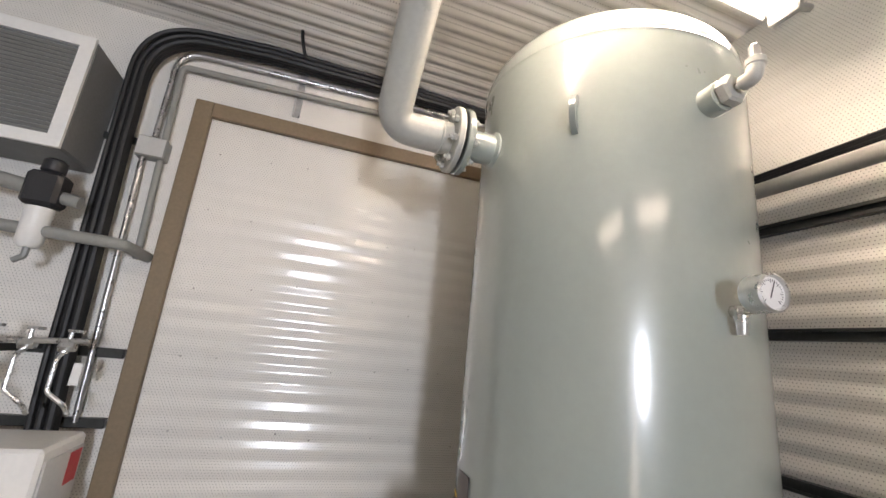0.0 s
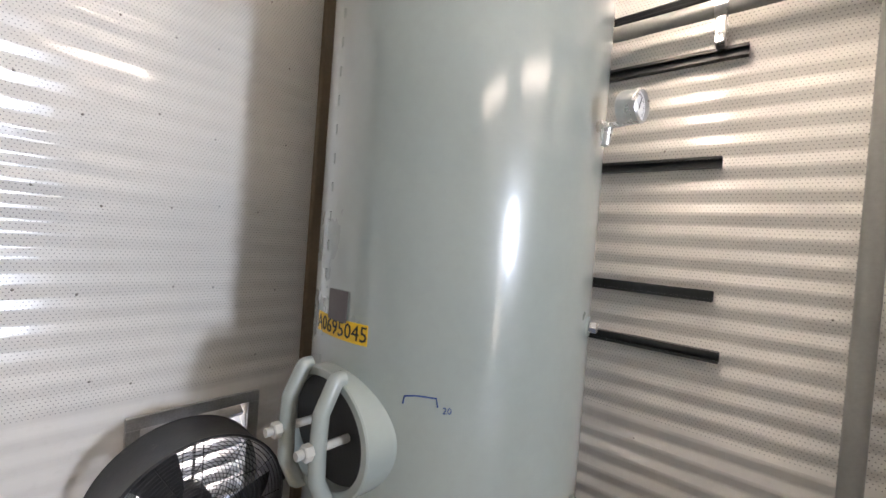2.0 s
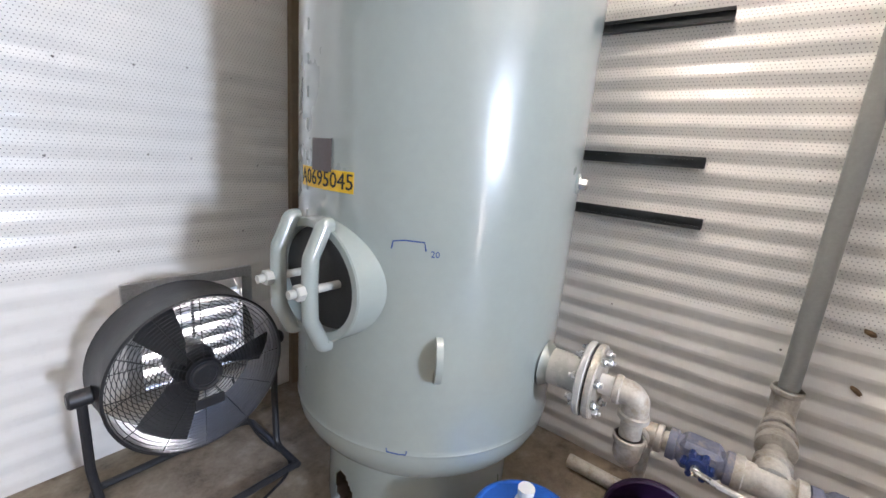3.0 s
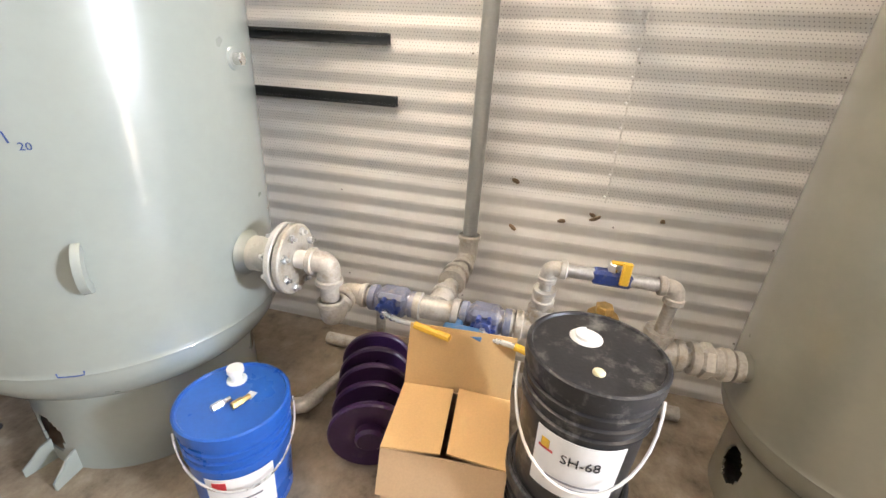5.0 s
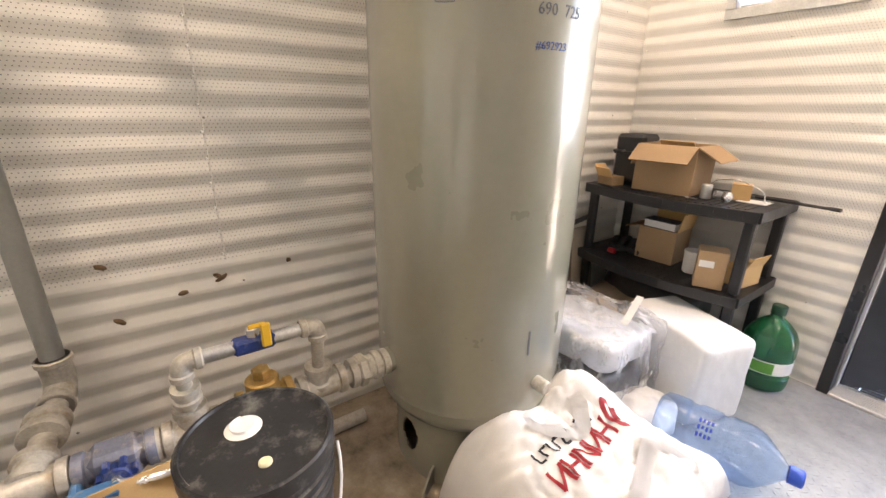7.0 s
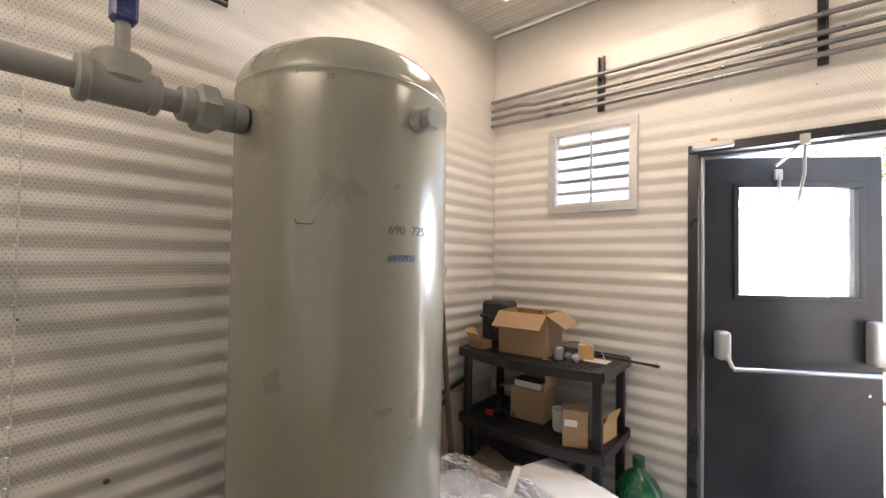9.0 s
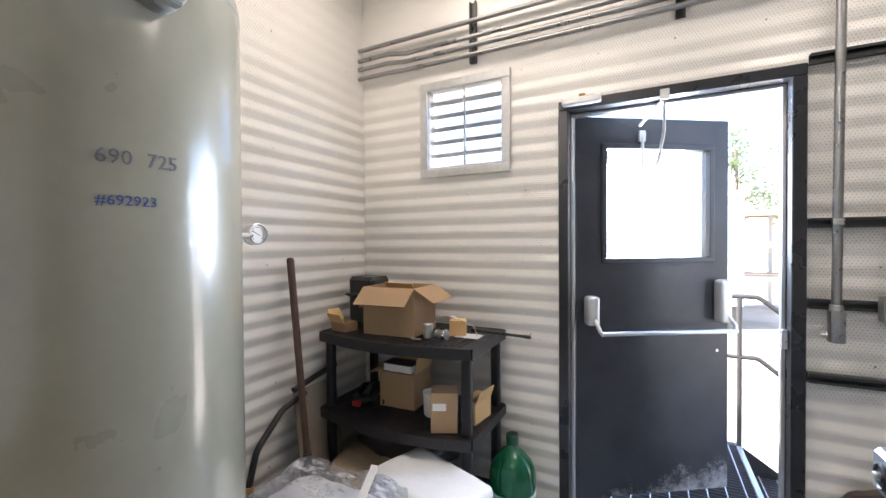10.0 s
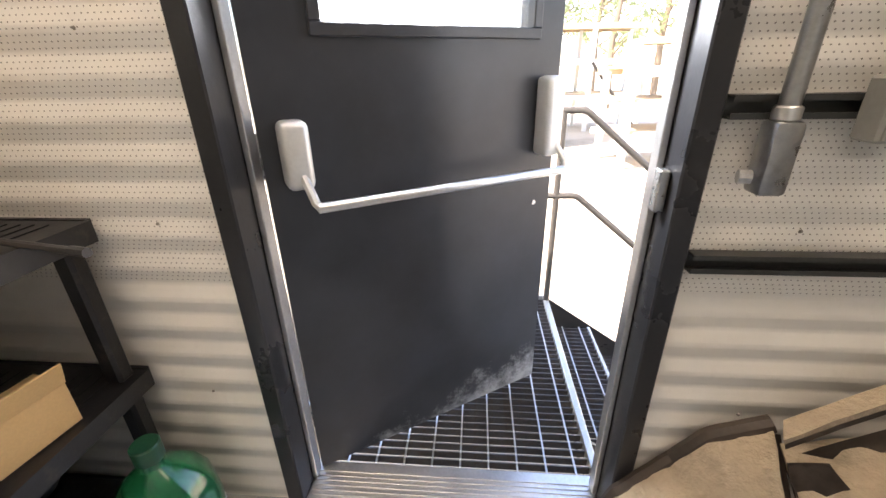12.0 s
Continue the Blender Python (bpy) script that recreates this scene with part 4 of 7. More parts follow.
N1 = around(C1, R1 - 0.01, 180, 2.42)
part("nozzle", rod(bmesh.new(), N1, N1 + Vector((-0.155, 0, 0)), 0.055, 28), TANK, tank1)
flange(tank1, N1 + Vector((-0.142, 0, 0)), N1 + Vector((-0.05, 0, 0)), 0.115, 0.024, 8, TANK, PIPE_PAINT)
feed = thing("feed_pipe", (0.4, 1.47, 2.4), "thick grey painted pipe bending up from the tank flange", "pipe")
f0 = N1 + Vector((-0.147, 0, 0))
part("gasket", rod(bmesh.new(), f0 + Vector((-0.0005, 0, 0)), f0 + Vector((-0.0055, 0, 0)), 0.10, 32), BLACK, feed)
flange(feed, f0 + Vector((-0.006, 0, 0)), f0 + Vector((-0.05, 0, 0)), 0.115, 0.024, 8, PIPE_PAINT, PIPE_PAINT)
run = [f0 + Vector((-0.029, 0, 0)), f0 + Vector((-0.075, 0, 0)), Vector((0.265, 1.471, 2.42)), Vector((0.265, 0.65, 3.241))]
part("pipe", tube(bmesh.new(), fillet(run, 0.15, 14), 0.057, 32), PIPE_PAINT, feed)
bm = lathe(bmesh.new(), [(0.0565, -0.006), (0.0605, 0), (0.0565, 0.006)], 32, frame_to(f0 + Vector((-0.065, 0, 0)), f0 + Vector((-0.1, 0, 0))))
part("weld", bm, PIPE_PAINT, feed)
part("nozzle_collar", lathe(bmesh.new(), [(0.055, 0.0), (0.066, 0.0), (0.067, 0.012), (0.055, 0.02)], 32, frame_to(N1 + Vector((0.0, 0, 0)), N1 + Vector((-1, 0, 0)))), TANK, tank1)

for deg, z, h in ((-137.0, 2.42, 0.125), (-135.7, 0.79, 0.135)):
    # lifting lug: an upright flat crescent welded on edge
    arc_out = [(R1 - 0.006 + 0.062 * math.sin(t), -h / 2 * math.cos(t)) for t in (math.pi * k / 14 for k in range(15))]
    arc_in = [(R1 - 0.006 + 0.028 * math.sin(t), -h * 0.30 * math.cos(t)) for t in (math.pi * k / 14 for k in range(14, -1, -1))]
    m = Matrix.Translation((*C1, z)) @ Matrix.Rotation(radians(deg), 4, "Z") @ Matrix.Rotation(radians(90), 4, "X")
    part("lifting_lug", slab(bmesh.new(), arc_out + arc_in, 0.018, m), TANK, tank1, angle=40)
P = around(C1, R1, -92, 2.47)
d = (around(C1, 1, -92, 0) - Vector((*C1, 0))).normalized()
bm = rod(bmesh.new(), P - d * 0.01, P + d * 0.05, 0.045, 24, chamfer=0.005)
part("coupling", bm, TANK, tank1)
part("bushing", hexnut(bmesh.new(), P + d * 0.05, P + d * 0.085, 0.045), PIPE_PAINT, tank1)
valve = thing("relief_valve", P + d * 0.085, "small steel relief valve on the tank's side", "valve")
part("elbow", tube(bmesh.new(), fillet([P + d * 0.10, P + d * 0.13, P + d * 0.135 + Vector((0.005, 0, 0.04))], 0.02), 0.021, 12), PIPE_PAINT, valve)
part("nipple", rod(bmesh.new(), P + d * 0.084, P + d * 0.104, 0.011, 12), STEEL, valve)
part("body", rod(bmesh.new(), P + d * 0.135 + Vector((0.005, 0, 0.03)), P + d * 0.135 + Vector((0.005, 0, 0.055)), 0.024, 16, chamfer=0.004), PIPE_PAINT, valve)
part("cap", rod(bmesh.new(), P + d * 0.135 + Vector((0.005, 0, 0.055)), P + d * 0.135 + Vector((0.005, 0, 0.095)), 0.014, 12, chamfer=0.003), STEEL, valve)
# pressure gauges


def dial_gauge(at, face, stem, label, radius=0.046, needle=70):
    """A round gauge with a white dial, on a bent stem that leaves the tank."""
    at, face = Vector(at), Vector(face).normalized()
    k = radius / 0.046
    e = thing("pressure_gauge", at, label, "gauge")
    mg = frame_to(at, at + face) @ Matrix.Scale(k, 4)
    part("stem", tube(bmesh.new(), fillet(stem, 0.02), 0.009, 10), STEEL, e)
    part("fitting", hexnut(bmesh.new(), stem[0], stem[0] + (Vector(stem[1]) - Vector(stem[0])).normalized() * 0.03, 0.016), STEEL, e)
    part("case", lathe(bmesh.new(), [(0, -0.045), (0.043, -0.045), (0.046, -0.04), (0.046, 0.008), (0.041, 0.012), (0.039, 0.007), (0.039, 0.0), (0, 0.0)], 36, mg), STEEL, e)
    dial = part("dial", rod(bmesh.new(), at + face * 0.0005, at + face * 0.0015, 0.0385 * k, 32), LABEL, e, "white dial")
    bm = bmesh.new()
    for n in range(25):
        r0 = 0.028 if n % 4 else 0.024
        box(bm, (r0, -0.0006, 0.0016), (0.033, 0.0006, 0.0022), 0, 1, mg @ Matrix.Rotation(radians(-45 + 270 * n / 24), 4, "Z"))
    part("scale", bm, RUBBER, dial, smooth=False)
    part("needle", box(bmesh.new(), (-0.012, -0.0011, 0.0026), (0.029, 0.0011, 0.0034), 0, 1, mg @ Matrix.Rotation(radians(needle), 4, "Z")), RUBBER, dial, smooth=False)
    return e


S0 = around(C1, R1 - 0.005, -88, 1.872)
gauge = dial_gauge((1.10, 0.875, 1.905), (-0.12, -1.0, 0.0), [S0, S0 + Vector((0, -0.06, 0)), Vector((1.12, 0.90, 1.872)), Vector((1.10, 0.90, 1.866)), Vector((1.10, 0.90, 1.885))], "round stainless pressure gauge on the large tank's side")
part("drain_cock", rod(bmesh.new(), S0 + Vector((-0.01, -0.035, -0.012)), S0 + Vector((-0.01, -0.035, -0.06)), 0.018, 12, 0.011), STEEL, gauge)
S2 = around(C2, R2 - 0.005, 261, 1.488)
dial_gauge((1.235, -1.405, 1.493), (-0.95, 0.12, 0.05), [S2, around(C2, R2 + 0.075, 261, 1.488), Vector((1.262, -1.410, 1.491)), Vector((1.245, -1.406, 1.493))], "small round pressure gauge on the slim tank's side", 0.036, 150)
# data plate and number
part("data_plate", plate_on(bmesh.new(), C1, R1 + 0.003, 172.0, 182.5, 1.262, 1.348, 0.003), mat("grey_brown_plate", (0.12, 0.10, 0.095), 0.45, 0.3), tank1, "dull stamped data plate")
part("number_plate", plate_on(bmesh.new(), C1, R1 + 0.0005, 162.5, 192.0, 1.213, 1.269, 0.0015, 12), mat("yellow_sticker", (0.80, 0.50, 0.02), 0.4), tank1, "yellow number sticker")
bent_text("lettering", "A0695045", 0.060, C1, R1 + 0.0028, 177.4, 1.240, RUBBER, tank1, "black numbers")
# side plug
P = around(C1, R1, -79, 1.278)
d = Vector((math.cos(radians(-79)), math.sin(radians(-79)), 0))
part("boss", rod(bmesh.new(), P - d * 0.01, P + d * 0.006, 0.035, 24, 0.03), TANK, tank1)
part("plug", hexnut(bmesh.new(), P + d * 0.005, P + d * 0.03, 0.019), STEEL, tank1)
bm = bmesh.new()
for z in np.arange(0.62, 2.62, 0.085):
    w = around(C1, R1 - 0.004, 166.5, float(z))
    lathe(bm, [(0, -0.02), (0.007, -0.012), (0.0075, 0.012), (0, 0.02)], 8, Matrix.Translation(w))
tagged(part("weld_bead", bm, TANK, tank1), kind="stuff")
INK = mat("blue_marker", (0.02, 0.06, 0.22), 0.5)
INK2 = mat("dark_marker", (0.09, 0.095, 0.11), 0.6)


def ink(parent, c, r, pts, material, w=0.0022):
    return part("marker_line", tube(bmesh.new(), [around(c, r + 0.0003, a, z) for a, z in pts], w, 6), material, parent)


ink(tank1, C1, R1, [(-154, 1.088), (-153.6, 1.108), (-150, 1.113), (-143.8, 1.112), (-143.2, 1.090)], INK)
ink(tank1, C1, R1, [(-152, 0.497), (-151.8, 0.485), (-147.5, 0.483), (-145, 0.484), (-144.8, 0.497)], INK)
bent_text("lettering", "20", 0.024, C1, R1 + 0.0004, -140.3, 1.082, INK, tank1, "blue marker number")
# manway with its two yokes
MW = 179.0
MC = around(C1, R1, MW, 0.965)
out = Vector((math.cos(radians(MW)), math.sin(radians(MW)), 0))
side = Vector((-out.y, out.x, 0))


def oval(bm, stations, seg=56):
    """Rings of (half width, half height, distance out from the shell's tangent plane) joined in turn."""
    rings = []
    for a, b, h in stations:
        rings.append([bm.verts.new(MC + side * (a * math.cos(t)) + Vector((0, 0, b * math.sin(t))) + out * h) for t in (2 * math.pi * k / seg for k in range(seg))])
    for p, q in zip(rings, rings[1:]):
        for k in range(seg):
            bm.faces.new((p[k], p[(k + 1) % seg], q[(k + 1) % seg], q[k]))
    return rings


bm = bmesh.new()
oval(bm, [(0.212, 0.175, -0.09), (0.210, 0.173, 0.040), (0.206, 0.169, 0.044), (0.186, 0.149, 0.044), (0.183, 0.146, 0.040), (0.183, 0.146, -0.05)])
part("manway_ring", bm, TANK, tank1)
# The cover's near-black colour stands in for the shade of a deep opening.
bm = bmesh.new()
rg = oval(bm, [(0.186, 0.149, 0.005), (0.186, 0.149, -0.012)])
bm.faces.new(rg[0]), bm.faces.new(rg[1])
COVER = mat("cover_recess_shade", (0.02, 0.02, 0.02), 0.5)
part("manway_cover", bm, COVER, tank1, "inner manway cover, darkened like a shaded recess")
for s in (-0.078, 0.078):
    base = MC + side * s
    zz = 0.165
    pts = [base + Vector((0, 0, zz)) + out * 0.035, base + Vector((0, 0, zz)) + out * 0.055, base + Vector((0, 0, 0.085)) + out * 0.092, base + out * 0.095, base + Vector((0, 0, -0.085)) + out * 0.092, base + Vector((0, 0, -zz)) + out * 0.055, base + Vector((0, 0, -zz)) + out * 0.035]
    part("yoke", tube(bmesh.new(), fillet(pts, 0.03), 0.022, 12), TANK, tank1)
    part("stud", rod(bmesh.new(), base - out * 0.03, base + out * 0.155, 0.0115, 12), PIPE_PAINT, tank1)
    part("nut", hexnut(bmesh.new(), base + out * 0.113, base + out * 0.137, 0.022), PIPE_PAINT, tank1)
# lower nozzle, flange and drop
NA = -86.0
d = Vector((math.cos(radians(NA)), math.sin(radians(NA)), 0))
P = around(C1, R1 - 0.02, NA, 0.70)
part("nozzle", rod(bmesh.new(), P, P + d * 0.165, 0.057, 28), PIPE_PAINT, tank1)
part("nozzle_pad", lathe(bmesh.new(), [(0.058, 0.0), (0.075, 0.006), (0.058, 0.03)], 28, frame_to(P + d * 0.015, P + d)), TANK, tank1)
F = P + d * 0.165
flange(tank1, F, F - d, 0.115, 0.022, 8, PIPE_PAINT, STEEL)
header = thing("pipe_header", (1.3, 0.1, 0.5), "galvanised threaded pipework joining the two tanks", "pipework")
part("gasket", rod(bmesh.new(), F + d * 0.0005, F + d * 0.006, 0.095, 32), RUBBER, header)
flange(header, F + d * 0.0065, F + d, 0.115, 0.022, 8, DUSTY_GALV, STEEL)


def elbow(points, r, bend=0.05, material=DUSTY_GALV):
    pts = [Vector(p) for p in points]
    bm = tube(bmesh.new(), fillet(pts, bend, 8), r * 1.22, 18)
    for a, b in ((pts[0], pts[1]), (pts[-1], pts[-2])):
        u = (b - a).normalized()
        rod(bm, a, a + u * 0.022, r * 1.42, 18, chamfer=0.004)
    part("elbow", bm, material, header)


def length(p, q, r=0.0305, material=DUSTY_GALV):
    part("pipe_length", rod(bmesh.new(), p, q, r, 20), material, header)


def fitting(name, p, q, r, material=DUSTY_GALV):
    """A collared fitting: beads at both ends."""
    L = (Vector(q) - Vector(p)).length
    c = min(0.022, L * 0.3)
    part(name, lathe(bmesh.new(), [(0, 0), (r * 1.15, 0), (r * 1.18, 0.003), (r * 1.18, c), (r, c + 0.004), (r, L - c - 0.004), (r * 1.18, L - c), (r * 1.18, L - 0.003), (r * 1.15, L), (0, L)], 20, frame_to(p, q)), material, header)


PX, PZ = 1.30, 0.525
E1 = F + d * 0.03
length(E1, E1 + d * 0.06, 0.03, WHITE)
elbow([E1 + d * 0.04, E1 + d * 0.105, E1 + d * 0.105 + Vector((0, 0, -0.075))], 0.031)
low = E1 + d * 0.105
length(low + Vector((0, 0, -0.07)), low + Vector((0, 0, -0.16)))
elbow([low + Vector((0, 0, -0.13)), low + Vector((0, 0, -0.21)), low + Vector((0.075, 0, -0.18))], 0.031)
length(low + Vector((0.06, 0, -0.185)), Vector((PX - 0.03, low.y - 0.005, PZ)))
elbow([(PX - 0.055, low.y, PZ - 0.005), (PX, low.y, PZ), (PX, low.y - 0.075, PZ)], 0.031)
length((PX, low.y - 0.05, PZ), (PX, -0.59, PZ))


def ball_valve(y, lever, tip):
    part("valve_body", boxes(((PX - 0.045, y - 0.055, PZ - 0.045), (PX + 0.045, y + 0.055, PZ + 0.045)), bevel=0.015), VALVE_GREY, header, "dusty blue valve body")
    fitting("valve_end", (PX, y - 0.085, PZ), (PX, y + 0.085, PZ), 0.040, VALVE_GREY)
    bm = rod(bmesh.new(), (PX - 0.044, y, PZ), (PX - 0.075, y, PZ), 0.030, 8, chamfer=0.004)
    part("bonnet", bm, VALVE_BLUE, header, "dark blue bonnet with bolts")
    for k in range(6):
        a = 2 * math.pi * k / 6
        bm = rod(bmesh.new(), (PX - 0.045, y + 0.034 * math.cos(a), PZ + 0.034 * math.sin(a)), (PX - 0.07, y + 0.034 * math.cos(a), PZ + 0.034 * math.sin(a)), 0.009, 6)
        part("bonnet_bolt", bm, VALVE_BLUE, header)
    part("stem_nut", hexnut(bmesh.new(), (PX - 0.075, y, PZ), (PX - 0.095, y, PZ), 0.014), STEEL, header)
    a, b = Vector((PX - 0.088, y, PZ)), Vector(lever)
    part("lever", tube(bmesh.new(), [a, a + (b - a) * 0.5 + Vector((-0.01, 0, 0.0)), b], 0.009, 8), STEEL, header)
    part("grip", tube(bmesh.new(), [b, Vector(tip)], 0.0125, 10), YELLOW, header, "yellow lever grip")


ball_valve(0.54, (PX - 0.13, 0.42, 0.535), (PX - 0.15, 0.30, 0.525))
ball_valve(0.21, (PX - 0.13, 0.10, 0.53), (PX - 0.15, -0.0, 0.515))
fitting("tee", (PX, 0.30, PZ), (PX, 0.46, PZ), 0.042)
fitting("tee_branch", (PX, 0.375, PZ + 0.01), (PX + 0.085, 0.372, PZ + 0.02), 0.040)
length((PX + 0.07, 0.372, PZ + 0.015), (1.66, 0.358, 0.55))
fitting("union", (1.45, 0.368, PZ + 0.028), (1.53, 0.365, PZ + 0.03), 0.045)
elbow([(1.60, 0.36, 0.545), (1.70, 0.355, 0.552), (1.70, 0.355, 0.66)], 0.033)
fitting("tee", (PX, -0.03, PZ), (PX, 0.11, PZ), 0.042)
fitting("tee_branch", (PX, 0.038, PZ), (PX, 0.038, PZ + 0.085), 0.036)
length((PX - 0.01, 0.038, PZ + 0.06), (PX - 0.035, 0.038, 0.75), 0.019)
fitting("union", (PX - 0.017, 0.038, 0.635), (PX - 0.026, 0.038, 0.69), 0.030)
BX = PX - 0.035
elbow([(BX, 0.038, 0.715), (BX, 0.038, 0.765), (BX, -0.015, 0.765)], 0.020, 0.03)
length((BX, 0.02, 0.765), (BX, -0.31, 0.765), 0.019, GALV)
part("valve_body", boxes(((BX - 0.022, -0.195, 0.743), (BX + 0.022, -0.085, 0.787)), bevel=0.008), VALVE_BLUE, header, "blue enamelled valve body")
part("stem_nut", hexnut(bmesh.new(), (BX, -0.14, 0.787), (BX, -0.14, 0.812), 0.018), STEEL, header)
bm = box(bmesh.new(), (BX - 0.012, -0.175, 0.81), (BX + 0.010, -0.13, 0.817), 0.002)
box(bm, (BX - 0.034, -0.182, 0.758), (BX - 0.022, -0.156, 0.83), 0.004)
part("grip", bm, YELLOW, header, "yellow valve handle")
elbow([(BX, -0.265, 0.765), (BX, -0.316, 0.765), (BX, -0.316, 0.715)], 0.020, 0.03)
length((BX, -0.316, 0.735), (PX - 0.005, -0.316, PZ + 0.05), 0.019)
fitting("tee", (PX, -0.40, PZ), (PX, -0.25, PZ), 0.042)
fitting("tee_branch", (PX, -0.316, PZ), (PX - 0.008, -0.316, PZ + 0.085), 0.036)
fitting("check_valve", (PX, -0.235, PZ + 0.005), (PX, -0.075, PZ + 0.005), 0.050, BRASS)
bm = rod(bmesh.new(), (PX, -0.15, PZ + 0.03), (PX, -0.15, PZ + 0.10), 0.048, 20, chamfer=0.006)
hexnut(bm, (PX, -0.15, PZ + 0.10), (PX, -0.15, PZ + 0.13), 0.028)
part("valve_cap", bm, BRASS, header, "brass valve cap")
bm = hexnut(bmesh.new(), (PX, -0.485, PZ), (PX, -0.445, PZ), 0.056)
part("union_nut", bm, DUSTY_GALV, header)
fitting("union", (PX, -0.53, PZ), (PX, -0.42, PZ), 0.043)
fitting("adapter", (PX, -0.61, PZ), (PX, -0.54, PZ), 0.040)
fitting("coupling", (PX, 0.115, PZ), (PX, 0.15, PZ), 0.038)
bm = box(bmesh.new(), (1.175, 0.20, 0.495), (1.225, 0.335, 0.535), 0.006, 1)
rod(bm, (1.225, 0.29, 0.515), (PX - 0.03, 0.29, 0.52), 0.014, 10)
part("actuator", bm, mat("worn_blue_paint", (0.05, 0.16, 0.33), 0.5, 0, 0.15, 20, 90, 0.05, (0.25, 0.24, 0.22), 0.6), header, "worn light blue block on the valve")
# drain line on the floor
drain = thing("drain_pipe", (1.4, 0.8, 0.05), "dusty low drain pipe lying on the floor", "pipe")
part("pipe", tube(bmesh.new(), fillet([(1.12, 0.98, 0.05), (1.185, 0.86, 0.05), (1.45, 0.78, 0.05), (1.62, 0.72, 0.06), (1.62, 0.72, 0.30)], 0.03), 0.022, 14), DUSTY_GALV, drain)
part("elbow", tube(bmesh.new(), fillet([(1.155, 0.915, 0.05), (1.185, 0.86, 0.05), (1.245, 0.84, 0.05)], 0.03), 0.031, 14), DUSTY_GALV, drain)
bm = tube(bmesh.new(), fillet([(1.62, 1.0, 0.035), (1.62, -0.6, 0.035)], 0.02), 0.03, 14)
tagged(part("floor_pipe", bm, DUSTY_GALV), "dusty pipe lying along the wall's foot", "pipe")

# ---- fittings of the slim tank ----
P = around(C2, R2 - 0.01, 90, 1.945)
upper = thing("upper_pipe", (1.304, -0.3, 1.945), "grey painted threaded pipe leaving the slim tank", "pipe")
part("pipe", tube(bmesh.new(), fillet([P, (1.304, 0.24, 1.945), (1.304 + 0.47, 0.24, 1.945)], 0.06), 0.030, 18), GREY_PIPE, upper)
HX = 1.304
for name, ya, yb, r, hexed in (("adapter", -0.575, -0.53, 0.045, 0), ("union_nut", -0.50, -0.44, 0.066, 1), ("union", -0.535, -0.405, 0.046, 0), ("collar", -0.36, -0.335, 0.05, 0), ("tee", -0.36, -0.20, 0.047, 0), ("collar", -0.225, -0.20, 0.055, 0)):
    part(name, (hexnut if hexed else lambda b, p, q, r: rod(b, p, q, r, 20, chamfer=0.005))(bmesh.new(), (HX, ya, 1.945), (HX, yb, 1.945), r), GREY_PIPE, upper)
part("branch", rod(bmesh.new(), (HX, -0.285, 1.95), (HX, -0.285, 2.02), 0.058, 20, chamfer=0.008), GREY_PIPE, upper)
part("stub", rod(bmesh.new(), (HX, -0.285, 2.02), (HX, -0.285, 2.10), 0.016, 12), GREY_PIPE, upper)
part("cock", boxes(((HX - 0.024, -0.311, 2.10), (HX + 0.024, -0.259, 2.20)), bevel=0.008), VALVE_BLUE, upper, "dark blue cock")
part("lever", tube(bmesh.new(), fillet([(HX - 0.03, -0.285, 2.15), (HX - 0.06, -0.22, 2.15), (HX - 0.06, -0.18, 2.18)], 0.02), 0.009, 8), RUBBER, upper)
part("hose", tube(bmesh.new(), fillet([(HX, -0.285, 2.2), (HX, -0.28, 2.3), (HX - 0.02, -0.18, 2.42), (HX + 0.3, -0.15, 2.5), (EAST, -0.15, 2.5)], 0.06), 0.011, 8), RUBBER, upper)
P = around(C2, R2 - 0.01, 179, 1.962)
d = Vector((-1, 0.0, 0))
part("coupling", rod(bmesh.new(), P, P + d * 0.045, 0.036, 24, chamfer=0.005), GREY_PIPE, tank2)
part("plug", hexnut(bmesh.new(), P + d * 0.045, P + d * 0.075, 0.035), GREY_PIPE, tank2)
bent_text("lettering", "#692923", 0.028, C2, R2 + 0.0004, 170.8, 1.543, INK, tank2, "blue marker number")
bent_text("lettering", "690", 0.04, C2, R2 + 0.0004, 167.5, 1.625, INK2, tank2, "smudged marker number")
bent_text("lettering", "725", 0.04, C2, R2 + 0.0004, 180.5, 1.625, INK2, tank2, "smudged marker number")
bent_text("lettering", "10", 0.026, C2, R2 + 0.0004, 136, 2.045, INK2, tank2, "dark marker number")
ink(tank2, C2, R2, [(122, 1.648), (122.3, 1.637), (126, 1.635), (130, 1.635), (130.5, 1.648)], INK2, 0.0018)
ink(tank2, C2, R2, [(121, 2.052), (121.2, 2.06)], INK2, 0.0018)
part("stripe", plate_on(bmesh.new(), C2, R2 + 0.0003, 172.9, 174.0, 0.62, 0.71, 0.0012, 2), INK2, tank2, "short dark upright mark")
P = around(C2, R2 - 0.01, 182, 0.495)
part("drain_nipple", rod(bmesh.new(), P, P + Vector((-0.06, 0, 0)), 0.024, 16, chamfer=0.004), DUSTY_GALV, tank2)
P = around(C2, R2 - 0.02, 90, PZ)
part("nozzle", rod(bmesh.new(), P, P + Vector((0, 0.035, 0)), 0.045, 20), TANK2, tank2)
